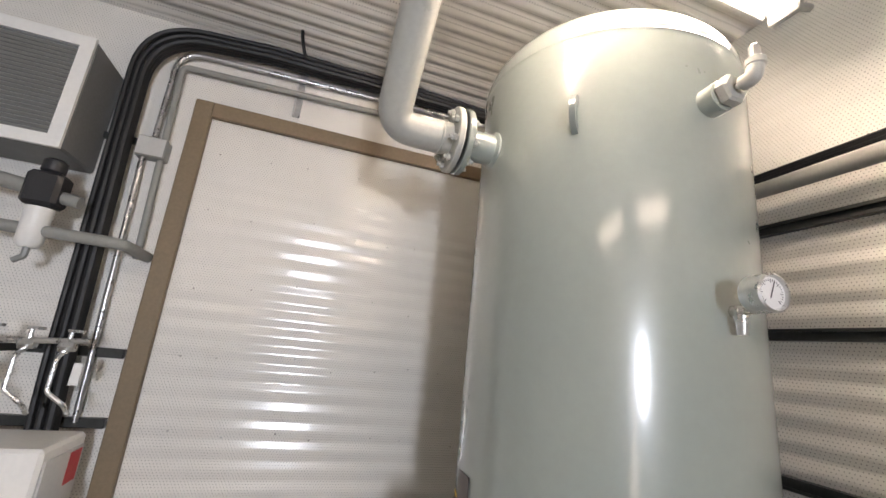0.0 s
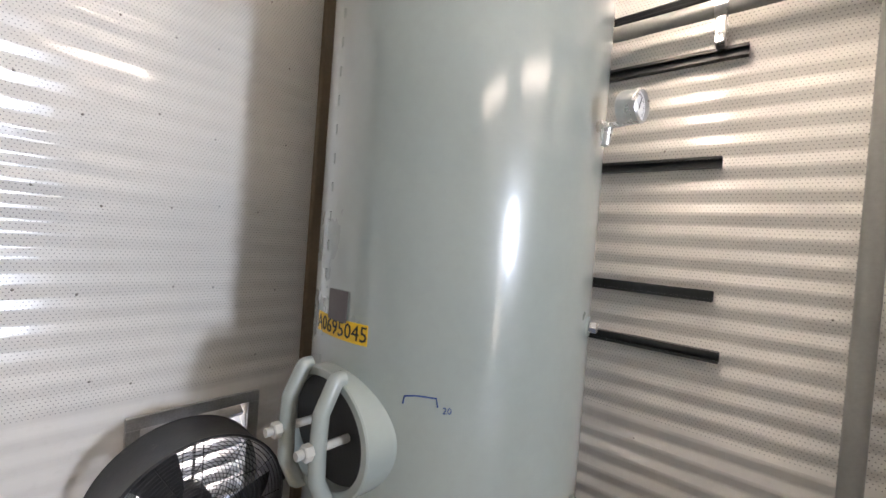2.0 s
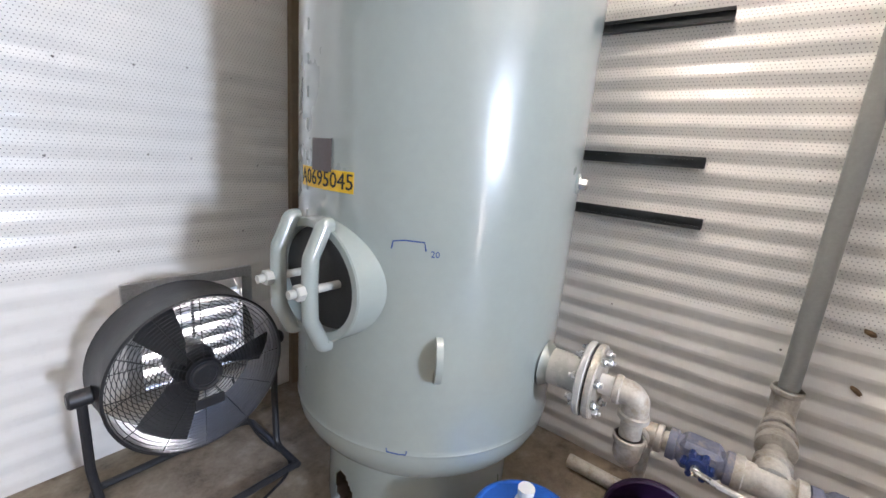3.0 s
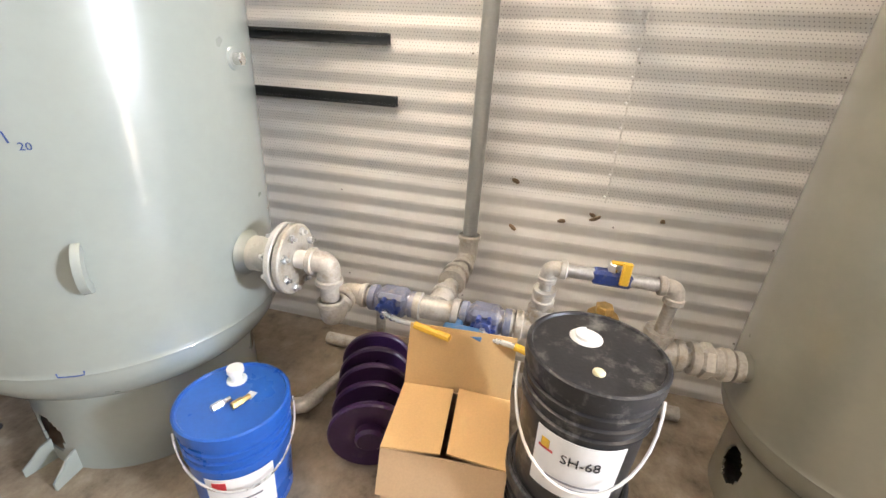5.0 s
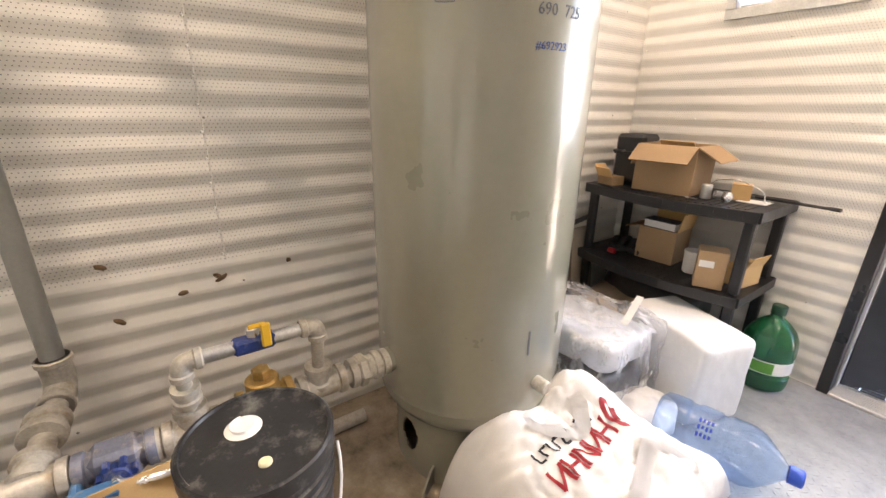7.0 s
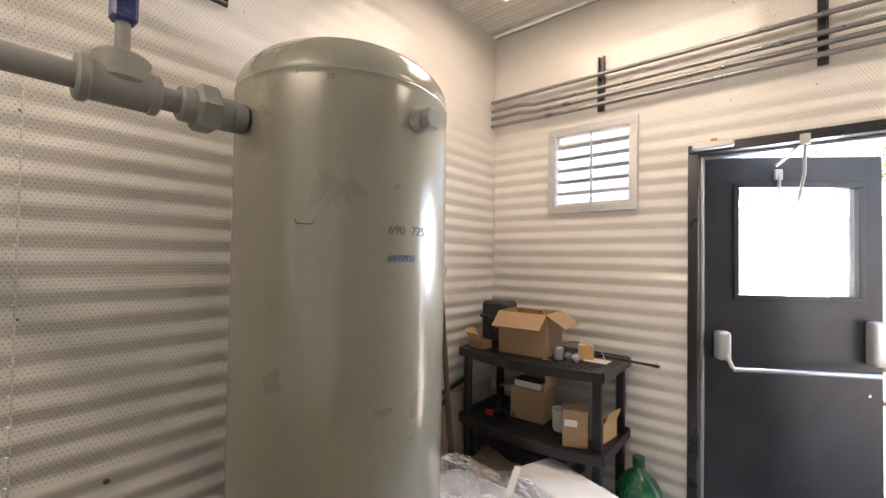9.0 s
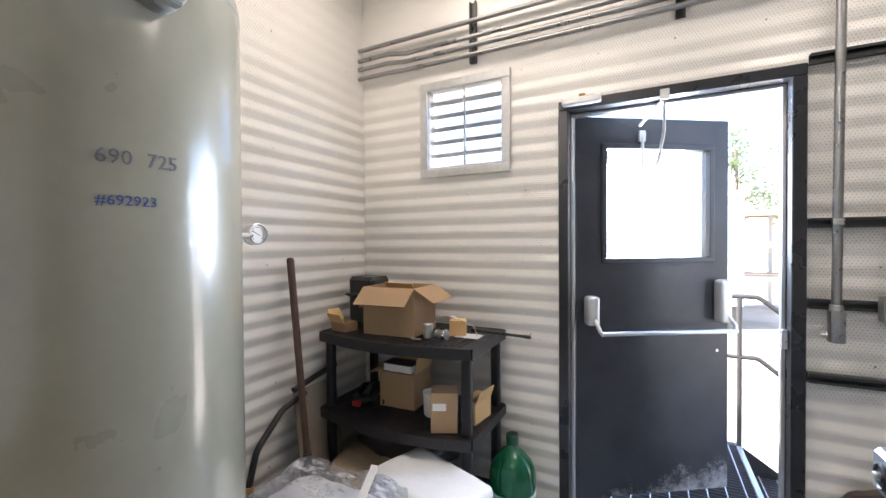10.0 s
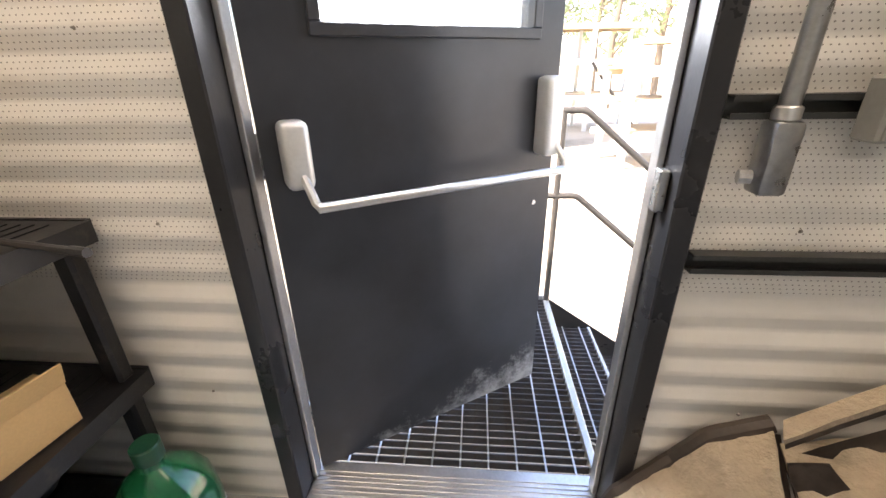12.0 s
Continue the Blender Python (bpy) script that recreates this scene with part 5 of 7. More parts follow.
for ob, c, r, a0, mt in ((tank1, C1, 0.36, 178.0, TANK), (tank2, C2, 0.30, 128.0, TANK2)):
    for da in (-9, 9):
        m = Matrix.Translation((c[0], c[1], 0)) @ Matrix.Rotation(radians(a0 + da), 4, "Z") @ Matrix.Rotation(radians(90), 4, "X")
        bm = slab(bmesh.new(), [(r - 0.002, 0), (r + 0.085, 0), (r + 0.085, 0.03), (r + 0.05, 0.055), (r + 0.03, 0.075), (r - 0.002, 0.085)], 0.008, m)
        part("anchor_clip", bm, mt, ob, smooth=False)

# ---- drum fan ----
fan = thing("drum_fan", (0.45, 2.08, 0), "black round drum fan standing in front of the wall louver", "fan")
FC, FR = Vector((0.49, 2.06, 0.51)), 0.285
mf = Matrix.Translation(FC) @ Matrix.Rotation(radians(90), 4, "X")
part("drum", lathe(bmesh.new(), [(FR - 0.004, -0.10), (FR, -0.105), (FR + 0.006, -0.10), (FR + 0.002, -0.09), (FR + 0.002, 0.09), (FR + 0.006, 0.10), (FR, 0.105), (FR - 0.004, 0.10), (FR - 0.004, -0.10)], 64, mf), BLACK, fan)
WIRE = mat("dark_wire", (0.05, 0.05, 0.05), 0.4, 0.3)
for z in (0.092, -0.092):
    for k in range(18):
        rr = 0.06 + k * 0.0127
        part("guard_ring", tube(bmesh.new(), [mf @ Vector((rr * math.cos(a), rr * math.sin(a), z + 0.012 * (1 - rr / FR))) for a in (2 * math.pi * n / 48 for n in range(49))], 0.0012, 4, False), WIRE, fan)
    for k in range(12):
        a = 2 * math.pi * k / 12
        part("guard_spoke", tube(bmesh.new(), [mf @ Vector((0.05 * math.cos(a), 0.05 * math.sin(a), z + 0.012)), mf @ Vector((FR * math.cos(a), FR * math.sin(a), z))], 0.0018, 4, False), WIRE, fan)
part("hub_badge", lathe(bmesh.new(), [(0, 0.016), (0.034, 0.016), (0.040, 0.010), (0.048, 0.010), (0.056, 0.018), (0.060, 0.010), (0.060, 0.0), (0, 0.0)], 32, Matrix.Translation(FC + Vector((0, -0.10, 0))) @ Matrix.Rotation(radians(90), 4, "X")), BLACK, fan)
part("motor", rod(bmesh.new(), FC + Vector((0, 0.085, 0)), FC + Vector((0, -0.02, 0)), 0.075, 24, chamfer=0.015), BLACK, fan)
BLADE = mat("grey_fan_blade", (0.09, 0.09, 0.092), 0.4, 0.3)
for k in range(3):
    bm = bmesh.new()
    rows = []
    for i in range(7):
        r = 0.06 + 0.20 * i / 6
        half = radians(21 - 0.7 * i)
        rows.append([bm.verts.new(mf @ Vector((r * math.cos(2.094 * k + a), r * math.sin(2.094 * k + a), 0.035 + 0.045 * a / half * (1.2 - r * 1.6)))) for a in (half * j / 5 for j in range(-5, 6))])
    for a, b in zip(rows, rows[1:]):
        for j in range(10):
            bm.faces.new((a[j], a[j + 1], b[j + 1], b[j]))
    bmesh.ops.solidify(bm, geom=bm.faces[:], thickness=0.002)
    part("blade", bm, BLADE, fan)
part("switch_plate", boxes(((0.45, 1.945, 0.38), (0.55, 1.956, 0.42)), bevel=0.003), BLACK, fan)
for s in (-1, 1):
    x = FC.x + s * (FR + 0.03)
    pts = [(x, FC.y, FC.z), (x, FC.y, 0.25), (x - s * 0.02, FC.y - 0.05, 0.02), (x - s * 0.02, FC.y - 0.22, 0.018)]
    part("stand", tube(bmesh.new(), fillet(pts, 0.05), 0.014, 10), BLACK, fan)
    part("pivot_knob", rod(bmesh.new(), (x - s * 0.03, FC.y, FC.z), (x + s * 0.035, FC.y, FC.z), 0.028, 14, chamfer=0.006), BLACK, fan)
part("base_rail", tube(bmesh.new(), fillet([(FC.x - FR - 0.01, FC.y - 0.21, 0.018), (FC.x + FR + 0.01, FC.y - 0.21, 0.018)], 0.02), 0.014, 10), BLACK, fan)
part("base_rail", tube(bmesh.new(), fillet([(FC.x - FR - 0.01, FC.y - 0.05, 0.018), (FC.x - FR - 0.01, FC.y + 0.2, 0.018), (FC.x + FR + 0.01, FC.y + 0.2, 0.018), (FC.x + FR + 0.01, FC.y - 0.05, 0.018)], 0.05), 0.014, 10), BLACK, fan)
part("power_cord", tube(bmesh.new(), fillet([(FC.x + 0.2, 2.2, 0.3), (0.75, 2.15, 0.012), (0.80, 1.85, 0.012), (0.35, 1.70, 0.012), (-0.3, 1.72, 0.012), (-1.0, 2.0, 0.012)], 0.15, 8), 0.0055, 6), RUBBER, fan)

# ---- pails ----


def pail(x, y, z, top_r, h, material, label, group, turn=0.0, lid=True, lidmat=None):
    e = thing("pail", (x, y, z), label, "pail", group)
    m = Matrix.Translation((x, y, z)) @ Matrix.Rotation(radians(turn), 4, "Z")
    br = top_r * 0.875
    at = lambda f: br + (top_r - 0.004 - br) * f
    prof = [(0, 0), (br - 0.006, 0), (br, 0.006)]
    for f in (0.66, 0.74, 0.82, 0.90):
        prof += [(at(f), f * h - 0.006), (at(f) + 0.006, f * h - 0.003), (at(f) + 0.006, f * h + 0.003), (at(f), f * h + 0.006)]
    prof += [(at(0.985), 0.985 * h), (at(0.9), 0.985 * h), (0, 0.985 * h)]
    part("body", lathe(bmesh.new(), prof, 48, m), material, e)
    r = top_r
    part("lid", lathe(bmesh.new(), [(r - 0.004, h - 0.040), (r + 0.003, h - 0.038), (r + 0.003, h - 0.004), (r - 0.002, h), (r - 0.008, h), (r - 0.012, h - 0.009), (0.3 * r, h - 0.010), (0, h - 0.010)], 48, m), lidmat or material, e)
    return e, m


b1, _ = pail(0.86, 0.865, 0, 0.152, 0.385, BLUE, "blue plastic pail with a paper label, standing on the floor", "plastic pails", -60)
part("spout", lathe(bmesh.new(), [(0, 0), (0.03, 0), (0.028, 0.01), (0.018, 0.012), (0.018, 0.035), (0.024, 0.037), (0.024, 0.052), (0, 0.052)], 20, Matrix.Translation((0.925, 0.905, 0.375))), WHITE, b1, "white pouring spout")


def wrap_label(parent, x, y, r0, r1, z0, z1, d0, d1, material, label, name="label"):
    bm = bmesh.new()
    rows = []
    for k in range(15):
        d = radians(d0 + (d1 - d0) * k / 14)
        rows.append([bm.verts.new((x + r * math.cos(d), y + r * math.sin(d), z)) for r, z in ((r0, z0), (r1, z1), (r1 + 0.0012, z1), (r0 + 0.0012, z0))])
    for a, b in zip(rows, rows[1:]):
        for n in range(4):
            bm.faces.new((a[n], b[n], b[(n + 1) % 4], a[(n + 1) % 4]))
    bm.faces.new(rows[0]), bm.faces.new(rows[-1])
    return part(name, bm, material, parent, label)


PRINT = mat("grey_print", (0.25, 0.25, 0.27), 0.5)
RED = mat("red_ink", (0.55, 0.03, 0.04), 0.45)
blue_label = wrap_label(b1, 0.86, 0.865, 0.1385, 0.1445, 0.06, 0.225, 180, 254, LABEL, "white paper label")
wrap_label(blue_label, 0.86, 0.865, 0.1445, 0.1455, 0.185, 0.212, 188, 203, RED, "red printed mark", "print")
for k, (z, a, b) in enumerate(((0.172, 206, 242), (0.135, 188, 238), (0.118, 188, 230), (0.085, 197, 220))):
    wrap_label(blue_label, 0.86, 0.865, 0.1425 + 0.00004 * z + (z - 0.06) * 0.034, 0.1428 + (z - 0.06) * 0.034, z, z + 0.005, a, b, PRINT, "", "print")


def bail(parent, x, y, z, r, drop, deg, material=STEEL):
    """A wire handle hanging down one side of a pail."""
    m = Matrix.Translation((x, y, z)) @ Matrix.Rotation(radians(deg), 4, "Z")
    pts = [m @ Vector(((r + 0.010) * math.cos(a), (r + 0.012) * math.sin(a), -drop * math.sin(a))) for a in (math.pi * k / 20 for k in range(21))]
    part("handle", tube(bmesh.new(), pts, 0.0035, 6), material, parent, "wire handle")


bail(b1, 0.86, 0.865, 0.32, 0.150, 0.13, 135)
# bits lying on the blue lid
for name, p, mt, lab in (("brass_fitting", (0.825, 0.84, 0.3755), BRASS, "small brass fitting lying on the pail lid"), ("paper_scrap", (0.85, 0.80, 0.3755), LABEL, "torn white paper scrap on the pail lid"), ("small_fitting", (0.80, 0.885, 0.3755), STEEL, "small plated fitting on the pail lid")):
    bm = bmesh.new()
    if name == "paper_scrap":
        for k in range(4):
            box(bm, (p[0] - 0.04 + 0.02 * k, p[1] - 0.01 + 0.008 * k, p[2] + 0.001 * k), (p[0] - 0.01 + 0.02 * k, p[1] + 0.015 + 0.008 * k, p[2] + 0.001 * k + 0.0008))
    else:
        hexnut(bm, Vector(p) + Vector((0, 0, 0.012)), Vector(p) + Vector((0.03, -0.012, 0.012)), 0.0115)
        rod(bm, Vector(p) + Vector((0.028, -0.011, 0.012)), Vector(p) + Vector((0.05, -0.02, 0.012)), 0.008, 10)
    tagged(part(name, bm, mt, smooth=False), lab, "fitting" if "fitting" in name else "paper")

BPX, BPY = 0.925, -0.075
pail(BPX + 0.01, BPY, 0, 0.150, 0.372, BLACK_PAIL, "dusty black plastic pail under another pail", "plastic pails", 20)
b2, _ = pail(BPX, BPY, 0.363, 0.150, 0.385, BLACK_PAIL, "dusty black plastic pail with a white label, stacked on another", "plastic pails", -20)
pour_cap = part("pour_cap", lathe(bmesh.new(), [(0.038, 0), (0.038, 0.004), (0.032, 0.007), (0.024, 0.006), (0.022, 0.010), (0, 0.011)], 28, Matrix.Translation((0.965, -0.055, 0.738))), WHITE, b2, "white snap cap")
part("cap_pull", tube(bmesh.new(), [Vector((0.965 + 0.025 * math.cos(a), -0.055 + 0.025 * math.sin(a), 0.752)) for a in (math.pi * k / 10 for k in range(11))], 0.002, 6), WHITE, pour_cap)
part("vent_plug", rod(bmesh.new(), (0.843, -0.072, 0.737), (0.843, -0.072, 0.749), 0.013, 16, chamfer=0.003), mat("cream_plastic", (0.75, 0.70, 0.45), 0.4), b2, "cream vent plug")
black_label = wrap_label(b2, BPX, BPY, 0.1365, 0.1430, 0.43, 0.60, 136, 214, LABEL, "white paper label")
for a, b, z0, z1, mt, lb in ((142, 150, 0.55, 0.575, YELLOW, "gold printed mark"), (140, 154, 0.545, 0.551, RED, "red printed mark"), (150, 200, 0.475, 0.480, PRINT, ""), (150, 194, 0.462, 0.467, PRINT, "")):
    wrap_label(black_label, BPX, BPY, 0.1378 + (z0 - 0.43) * 0.038, 0.1380 + (z1 - 0.43) * 0.038, z0, z1, a, b, mt, lb, "print")
bent_text("lettering", "SH-68", 0.034, (BPX, BPY), 0.1435, 178, 0.545, RUBBER, black_label, "black printed grade")
bail(b2, BPX, BPY, 0.655, 0.150, 0.17, 84, WHITE)

# ---- open carton with flaps ----


def flap(bm, a, b, away, width, tilt, th=0.005):
    """A board hinged on the edge a-b, swung out by tilt degrees from upright."""
    a, b = Vector(a), Vector(b)
    u = (b - a).normalized()
    w = (Vector(away) * math.sin(radians(tilt)) + Vector((0, 0, math.cos(radians(tilt))))) * width
    n = u.cross(w).normalized() * th
    vs = [bm.verts.new(p) for p in (a, b, b + w - u * 0.004, a + w + u * 0.004)]
    ws = [bm.verts.new(v.co + n) for v in vs]
    bm.faces.new(vs), bm.faces.new(ws[::-1])
    for k in range(4):
        bm.faces.new((vs[k], vs[(k + 1) % 4], ws[(k + 1) % 4], ws[k]))
    return bm


def carton(name, cx, cy, z, sx, sy, h, turn, label, flaps=(), material=CARD, filler=0.0, category="box"):
    """An open cardboard box with walls of real thickness; flaps as (side, width, tilt)."""
    e = thing(name, (cx, cy, z), label, category)
    R = Matrix.Rotation(radians(turn), 4, "Z")
    m = Matrix.Translation((cx, cy, z)) @ R
    t = 0.005
    x, y = sx / 2, sy / 2
    bm = bmesh.new()
    rings = [[bm.verts.new(m @ Vector((sx_ * (x - i), sy_ * (y - i), zz))) for sx_, sy_ in ((-1, -1), (1, -1), (1, 1), (-1, 1))] for i, zz in ((0, 0), (0, h), (t, h), (t, t))]
    for a, b in zip(rings, rings[1:]):
        for k in range(4):
            bm.faces.new((a[k], a[(k + 1) % 4], b[(k + 1) % 4], b[k]))
    bm.faces.new(rings[0]), bm.faces.new(rings[3])
    part("box_shell", bm, material, e, smooth=False)
    ends = {"-x": ((-x, y, h), (-x, -y, h), (-1, 0, 0)), "+x": ((x, -y, h), (x, y, h), (1, 0, 0)), "-y": ((-x, -y, h), (x, -y, h), (0, -1, 0)), "+y": ((x, y, h), (-x, y, h), (0, 1, 0))}
    for s, w, tilt in flaps:
        a, b, away = ends[s]
        part("flap", flap(bmesh.new(), m @ Vector(a), m @ Vector(b), R.to_3x3() @ Vector(away), w, tilt), CARD_IN if tilt < 60 or tilt < 0 else material, e, smooth=False)
    if filler:
        part("contents", box(bmesh.new(), (-x + 0.008, -y + 0.008, t), (x - 0.008, y - 0.008, filler), 0.01, 1, m), CARD_IN, e)
    return e


carton("cardboard_box", 1.005, 0.25, 0, 0.255, 0.345, 0.335, 4.5, "open brown cardboard box on the floor with one flap up", (("+x", 0.215, 12), ("-x", 0.12, 150), ("+y", 0.165, -86), ("-y", 0.165, -84)))

# ---- pipeline pig: purple discs on a core ----
PIG = mat("dark_purple_urethane", (0.035, 0.012, 0.05), 0.32, 0, 0.15, 9, 70, 0.04, (0.08, 0.06, 0.075), 0.64)
pig = thing("pipe_pig", (1.22, 0.56, 0), "dark purple pipe pig with five ribbed discs on the floor", "pipe pig")
a, b = Vector((1.02, 0.515, 0.145)), Vector((1.44, 0.66, 0.150))
part("core", rod(bmesh.new(), a, b, 0.05, 20, chamfer=0.01), PIG, pig)
for k in range(5):
    p = a.lerp(b, 0.05 + 0.21 * k)
    q = a.lerp(b, 0.05 + 0.21 * k + 0.12)
    r = 0.142
    L = (q - p).length
    part("disc", lathe(bmesh.new(), [(0.05, 0.012), (r * 0.7, 0.004), (r - 0.006, 0.0), (r, 0.006), (r, 0.020), (r - 0.006, 0.026), (r * 0.7, 0.034), (0.05, L)], 40, frame_to(p, q)), PIG, pig)

# ---- shelf in the corner ----
shelf = thing("shelf_unit", (1.23, -2.4, 0), "black plastic shelf unit with bowed fronts, in the corner", "shelf")
SX0, SX1, SY0 = 0.79, 1.70, -2.665
PLASTIC = mat("dusty_black_shelf", (0.012, 0.012, 0.014), 0.45, 0, 0.2, 9, 120, 0.06, (0.06, 0.05, 0.04), 0.64)


def shelf_front(x):
    f = (x - SX0) / (SX1 - SX0)
    return -2.185 + 0.075 * math.sin(math.pi * f)


for z in (0.06, 0.52, 0.945):
    xs = [SX0 + (SX1 - SX0) * k / 16 for k in range(17)]
    outline = [(SX0, SY0)] + [(x, shelf_front(x)) for x in xs] + [(SX1, SY0)]
    bm = slab(bmesh.new(), outline, 0.014, Matrix.Translation((0, 0, z + 0.005)))
    for p, q in zip(outline, outline[1:] + outline[:1]):
        pv, qv = Vector((*p, 0)), Vector((*q, 0))
        u = (qv - pv).normalized()
        n = Vector((-u.y, u.x, 0)) * 0.012
        vs = [bm.verts.new(v) for v in (pv + Vector((0, 0, z - 0.03)), qv + Vector((0, 0, z - 0.03)), qv + n + Vector((0, 0, z - 0.03)), pv + n + Vector((0, 0, z - 0.03)))]
        ws = [bm.verts.new(v.co + Vector((0, 0, 0.052))) for v in vs]
        bm.faces.new(vs), bm.faces.new(ws)
        for k in range(4):
            bm.faces.new((vs[k], vs[(k + 1) % 4], ws[(k + 1) % 4], ws[k]))
    part("shelf_board", bm, PLASTIC, shelf, smooth=False)
    bm = bmesh.new()
    for k in range(24):
        x = SX0 + 0.06 + k * 0.034
        box(bm, (x, SY0 + 0.03, z + 0.0185), (x + 0.012, shelf_front(x) - 0.04, z + 0.022))
    tagged(part("grid_rib", bm, PLASTIC, shelf, smooth=False), kind="stuff")
for x, y in ((SX0 + 0.035, SY0 + 0.04), (SX1 - 0.035, SY0 + 0.04), (SX0 + 0.035, -2.225), (SX1 - 0.035, -2.225)):
    for z0, z1 in ((0.0, 0.03), (0.08, 0.49), (0.54, 0.915)):
        part("post", boxes(((x - 0.024, y - 0.022, z0), (x + 0.024, y + 0.022, z1)), bevel=0.008), PLASTIC, shelf)
TOPZ, MIDZ, LOWZ = 0.968, 0.543, 0.083

big = carton("cardboard_box", 1.30, -2.385, TOPZ, 0.31, 0.27, 0.255, 4, "open brown cardboard box with flaps folded out, on the shelf", (("+y", 0.13, 128), ("-x", 0.13, 122), ("-y", 0.13, 172), ("+x", 0.12, 165)))
part("insert", flap(bmesh.new(), (1.20, -2.40, TOPZ + 0.20), (1.40, -2.42, TOPZ + 0.20), (0, 1, 0), 0.085, 35), CARD_IN, big, smooth=False)
case = thing("tool_case", (1.60, -2.42, TOPZ), "black tool case standing behind the cardboard box", "case")
part("case_body", boxes(((1.50, -2.58, TOPZ), (1.69, -2.40, TOPZ + 0.29)), bevel=0.02), BLACK, case)
part("lid_rim", boxes(((1.495, -2.585, TOPZ + 0.17), (1.693, -2.395, TOPZ + 0.19)), bevel=0.006), BLACK, case)
part("case_handle", tube(bmesh.new(), fillet([(1.62, -2.40, TOPZ + 0.19), (1.62, -2.36, TOPZ + 0.19), (1.67, -2.36, TOPZ + 0.19), (1.67, -2.40, TOPZ + 0.19)], 0.012), 0.007, 8), BLACK, case)
carton("cardboard_box", 1.60, -2.265, TOPZ, 0.12, 0.09, 0.05, -12, "small torn cardboard tray at the shelf's end", (("+x", 0.075, 35), ("+y", 0.06, 30)))
fit1 = thing("pipe_nipple", (1.0, -2.36, TOPZ), "plated pipe fittings lying on the shelf", "fitting")
bm = rod(bmesh.new(), (1.03, -2.31, TOPZ + 0.028), (0.965, -2.28, TOPZ + 0.028), 0.020, 16)
part("nipple", bm, STEEL, fit1)
part("nut", hexnut(bmesh.new(), (0.985, -2.29, TOPZ + 0.028), (0.960, -2.278, TOPZ + 0.028), 0.028), STEEL, fit1)
part("tee", rod(bmesh.new(), (1.075, -2.30, TOPZ + 0.0), (1.075, -2.30, TOPZ + 0.075), 0.026, 16, chamfer=0.005), GALV, fit1)
part("wire_loop", tube(bmesh.new(), fillet([(1.09, -2.34, TOPZ + 0.003), (1.08, -2.36, TOPZ + 0.09), (0.97, -2.37, TOPZ + 0.11), (0.86, -2.40, TOPZ + 0.06), (0.85, -2.42, TOPZ + 0.003)], 0.05), 0.0025, 6), STEEL, fit1)
carton("cardboard_box", 0.965, -2.43, TOPZ, 0.085, 0.07, 0.075, 20, "small closed cardboard box on the shelf", (("+y", 0.065, -88), ("-y", 0.004, -88)), CARD_IN)
p = tagged(part("paper_sheet", boxes(((0.83, -2.47, TOPZ + 0.0006), (0.96, -2.37, TOPZ + 0.003))), LABEL, smooth=False), "white paper lying on the shelf", "paper")
rodt = thing("long_bit", (0.75, -2.49, TOPZ), "thin black steel rod sticking out past the shelf", "tool")
part("shaft", tube(bmesh.new(), [(0.93, -2.535, TOPZ + 0.009), (0.585, -2.455, TOPZ + 0.018)], 0.0075, 8), BLACK, rodt)
part("tip", tube(bmesh.new(), [(0.62, -2.463, TOPZ + 0.0175), (0.58, -2.454, TOPZ + 0.018)], 0.0095, 8), BLACK, rodt)
p = tagged(part("blade", boxes(((1.09, -2.255, TOPZ + 0.0006), (1.15, -2.235, TOPZ + 0.004))), STEEL, smooth=False), "short bright steel strip on the shelf edge", "tool")
mid = carton("cardboard_box", 1.31, -2.45, MIDZ, 0.22, 0.20, 0.20, 3, "dark open cardboard box on the middle shelf", (("+x", 0.09, 105), ("-x", 0.10, 8), ("-y", 0.09, 8)))
bk = thing("book", (1.30, -2.38, MIDZ), "pale closed book lying on a cardboard box", "book")
part("pages", boxes(((1.205, -2.44, MIDZ + 0.2035), (1.385, -2.34, MIDZ + 0.245)), bevel=0.002), LABEL, bk)
part("cover", boxes(((1.20, -2.445, MIDZ + 0.2005), (1.39, -2.335, MIDZ + 0.2033)), ((1.20, -2.445, MIDZ + 0.2452), (1.39, -2.335, MIDZ + 0.248))), BLACK, bk, "dark cover")
parcel = thing("parcel", (0.97, -2.26, MIDZ), "small brown parcel with a white label, on the shelf edge", "parcel")
mp = Matrix.Translation((0.955, -2.245, MIDZ)) @ Matrix.Rotation(radians(24), 4, "Z")
part("parcel_box", box(bmesh.new(), (-0.065, -0.06, 0), (0.065, 0.06, 0.195), 0.003, 1, mp), CARD, parcel)
part("tape", box(bmesh.new(), (-0.0655, -0.02, 0.03), (-0.0652, 0.06, 0.196), 0, 1, mp), LABEL, parcel, "white wrapper")
part("label", box(bmesh.new(), (-0.01, 0.0605, 0.11), (0.055, 0.0615, 0.145), 0, 1, mp), LABEL, parcel, "white address label")
carton("cardboard_box", 0.86, -2.42, MIDZ, 0.085, 0.16, 0.11, -8, "small pale cardboard box on the middle shelf", (("-x", 0.06, 20), ("+x", 0.06, -85)), CARD_IN)
tub = part("plastic_tub", lathe(bmesh.new(), [(0, 0), (0.042, 0), (0.047, 0.01), (0.05, 0.11), (0.052, 0.112), (0.052, 0.125), (0, 0.13)], 24, Matrix.Translation((1.085, -2.36, MIDZ))), WHITE)
tagged(tub, "white plastic tub with a lid on the shelf", "tub")
sc = thing("strap_bundle", (1.52, -2.4, MIDZ), "bundle of black straps with a red end", "strap")
random.seed(21)
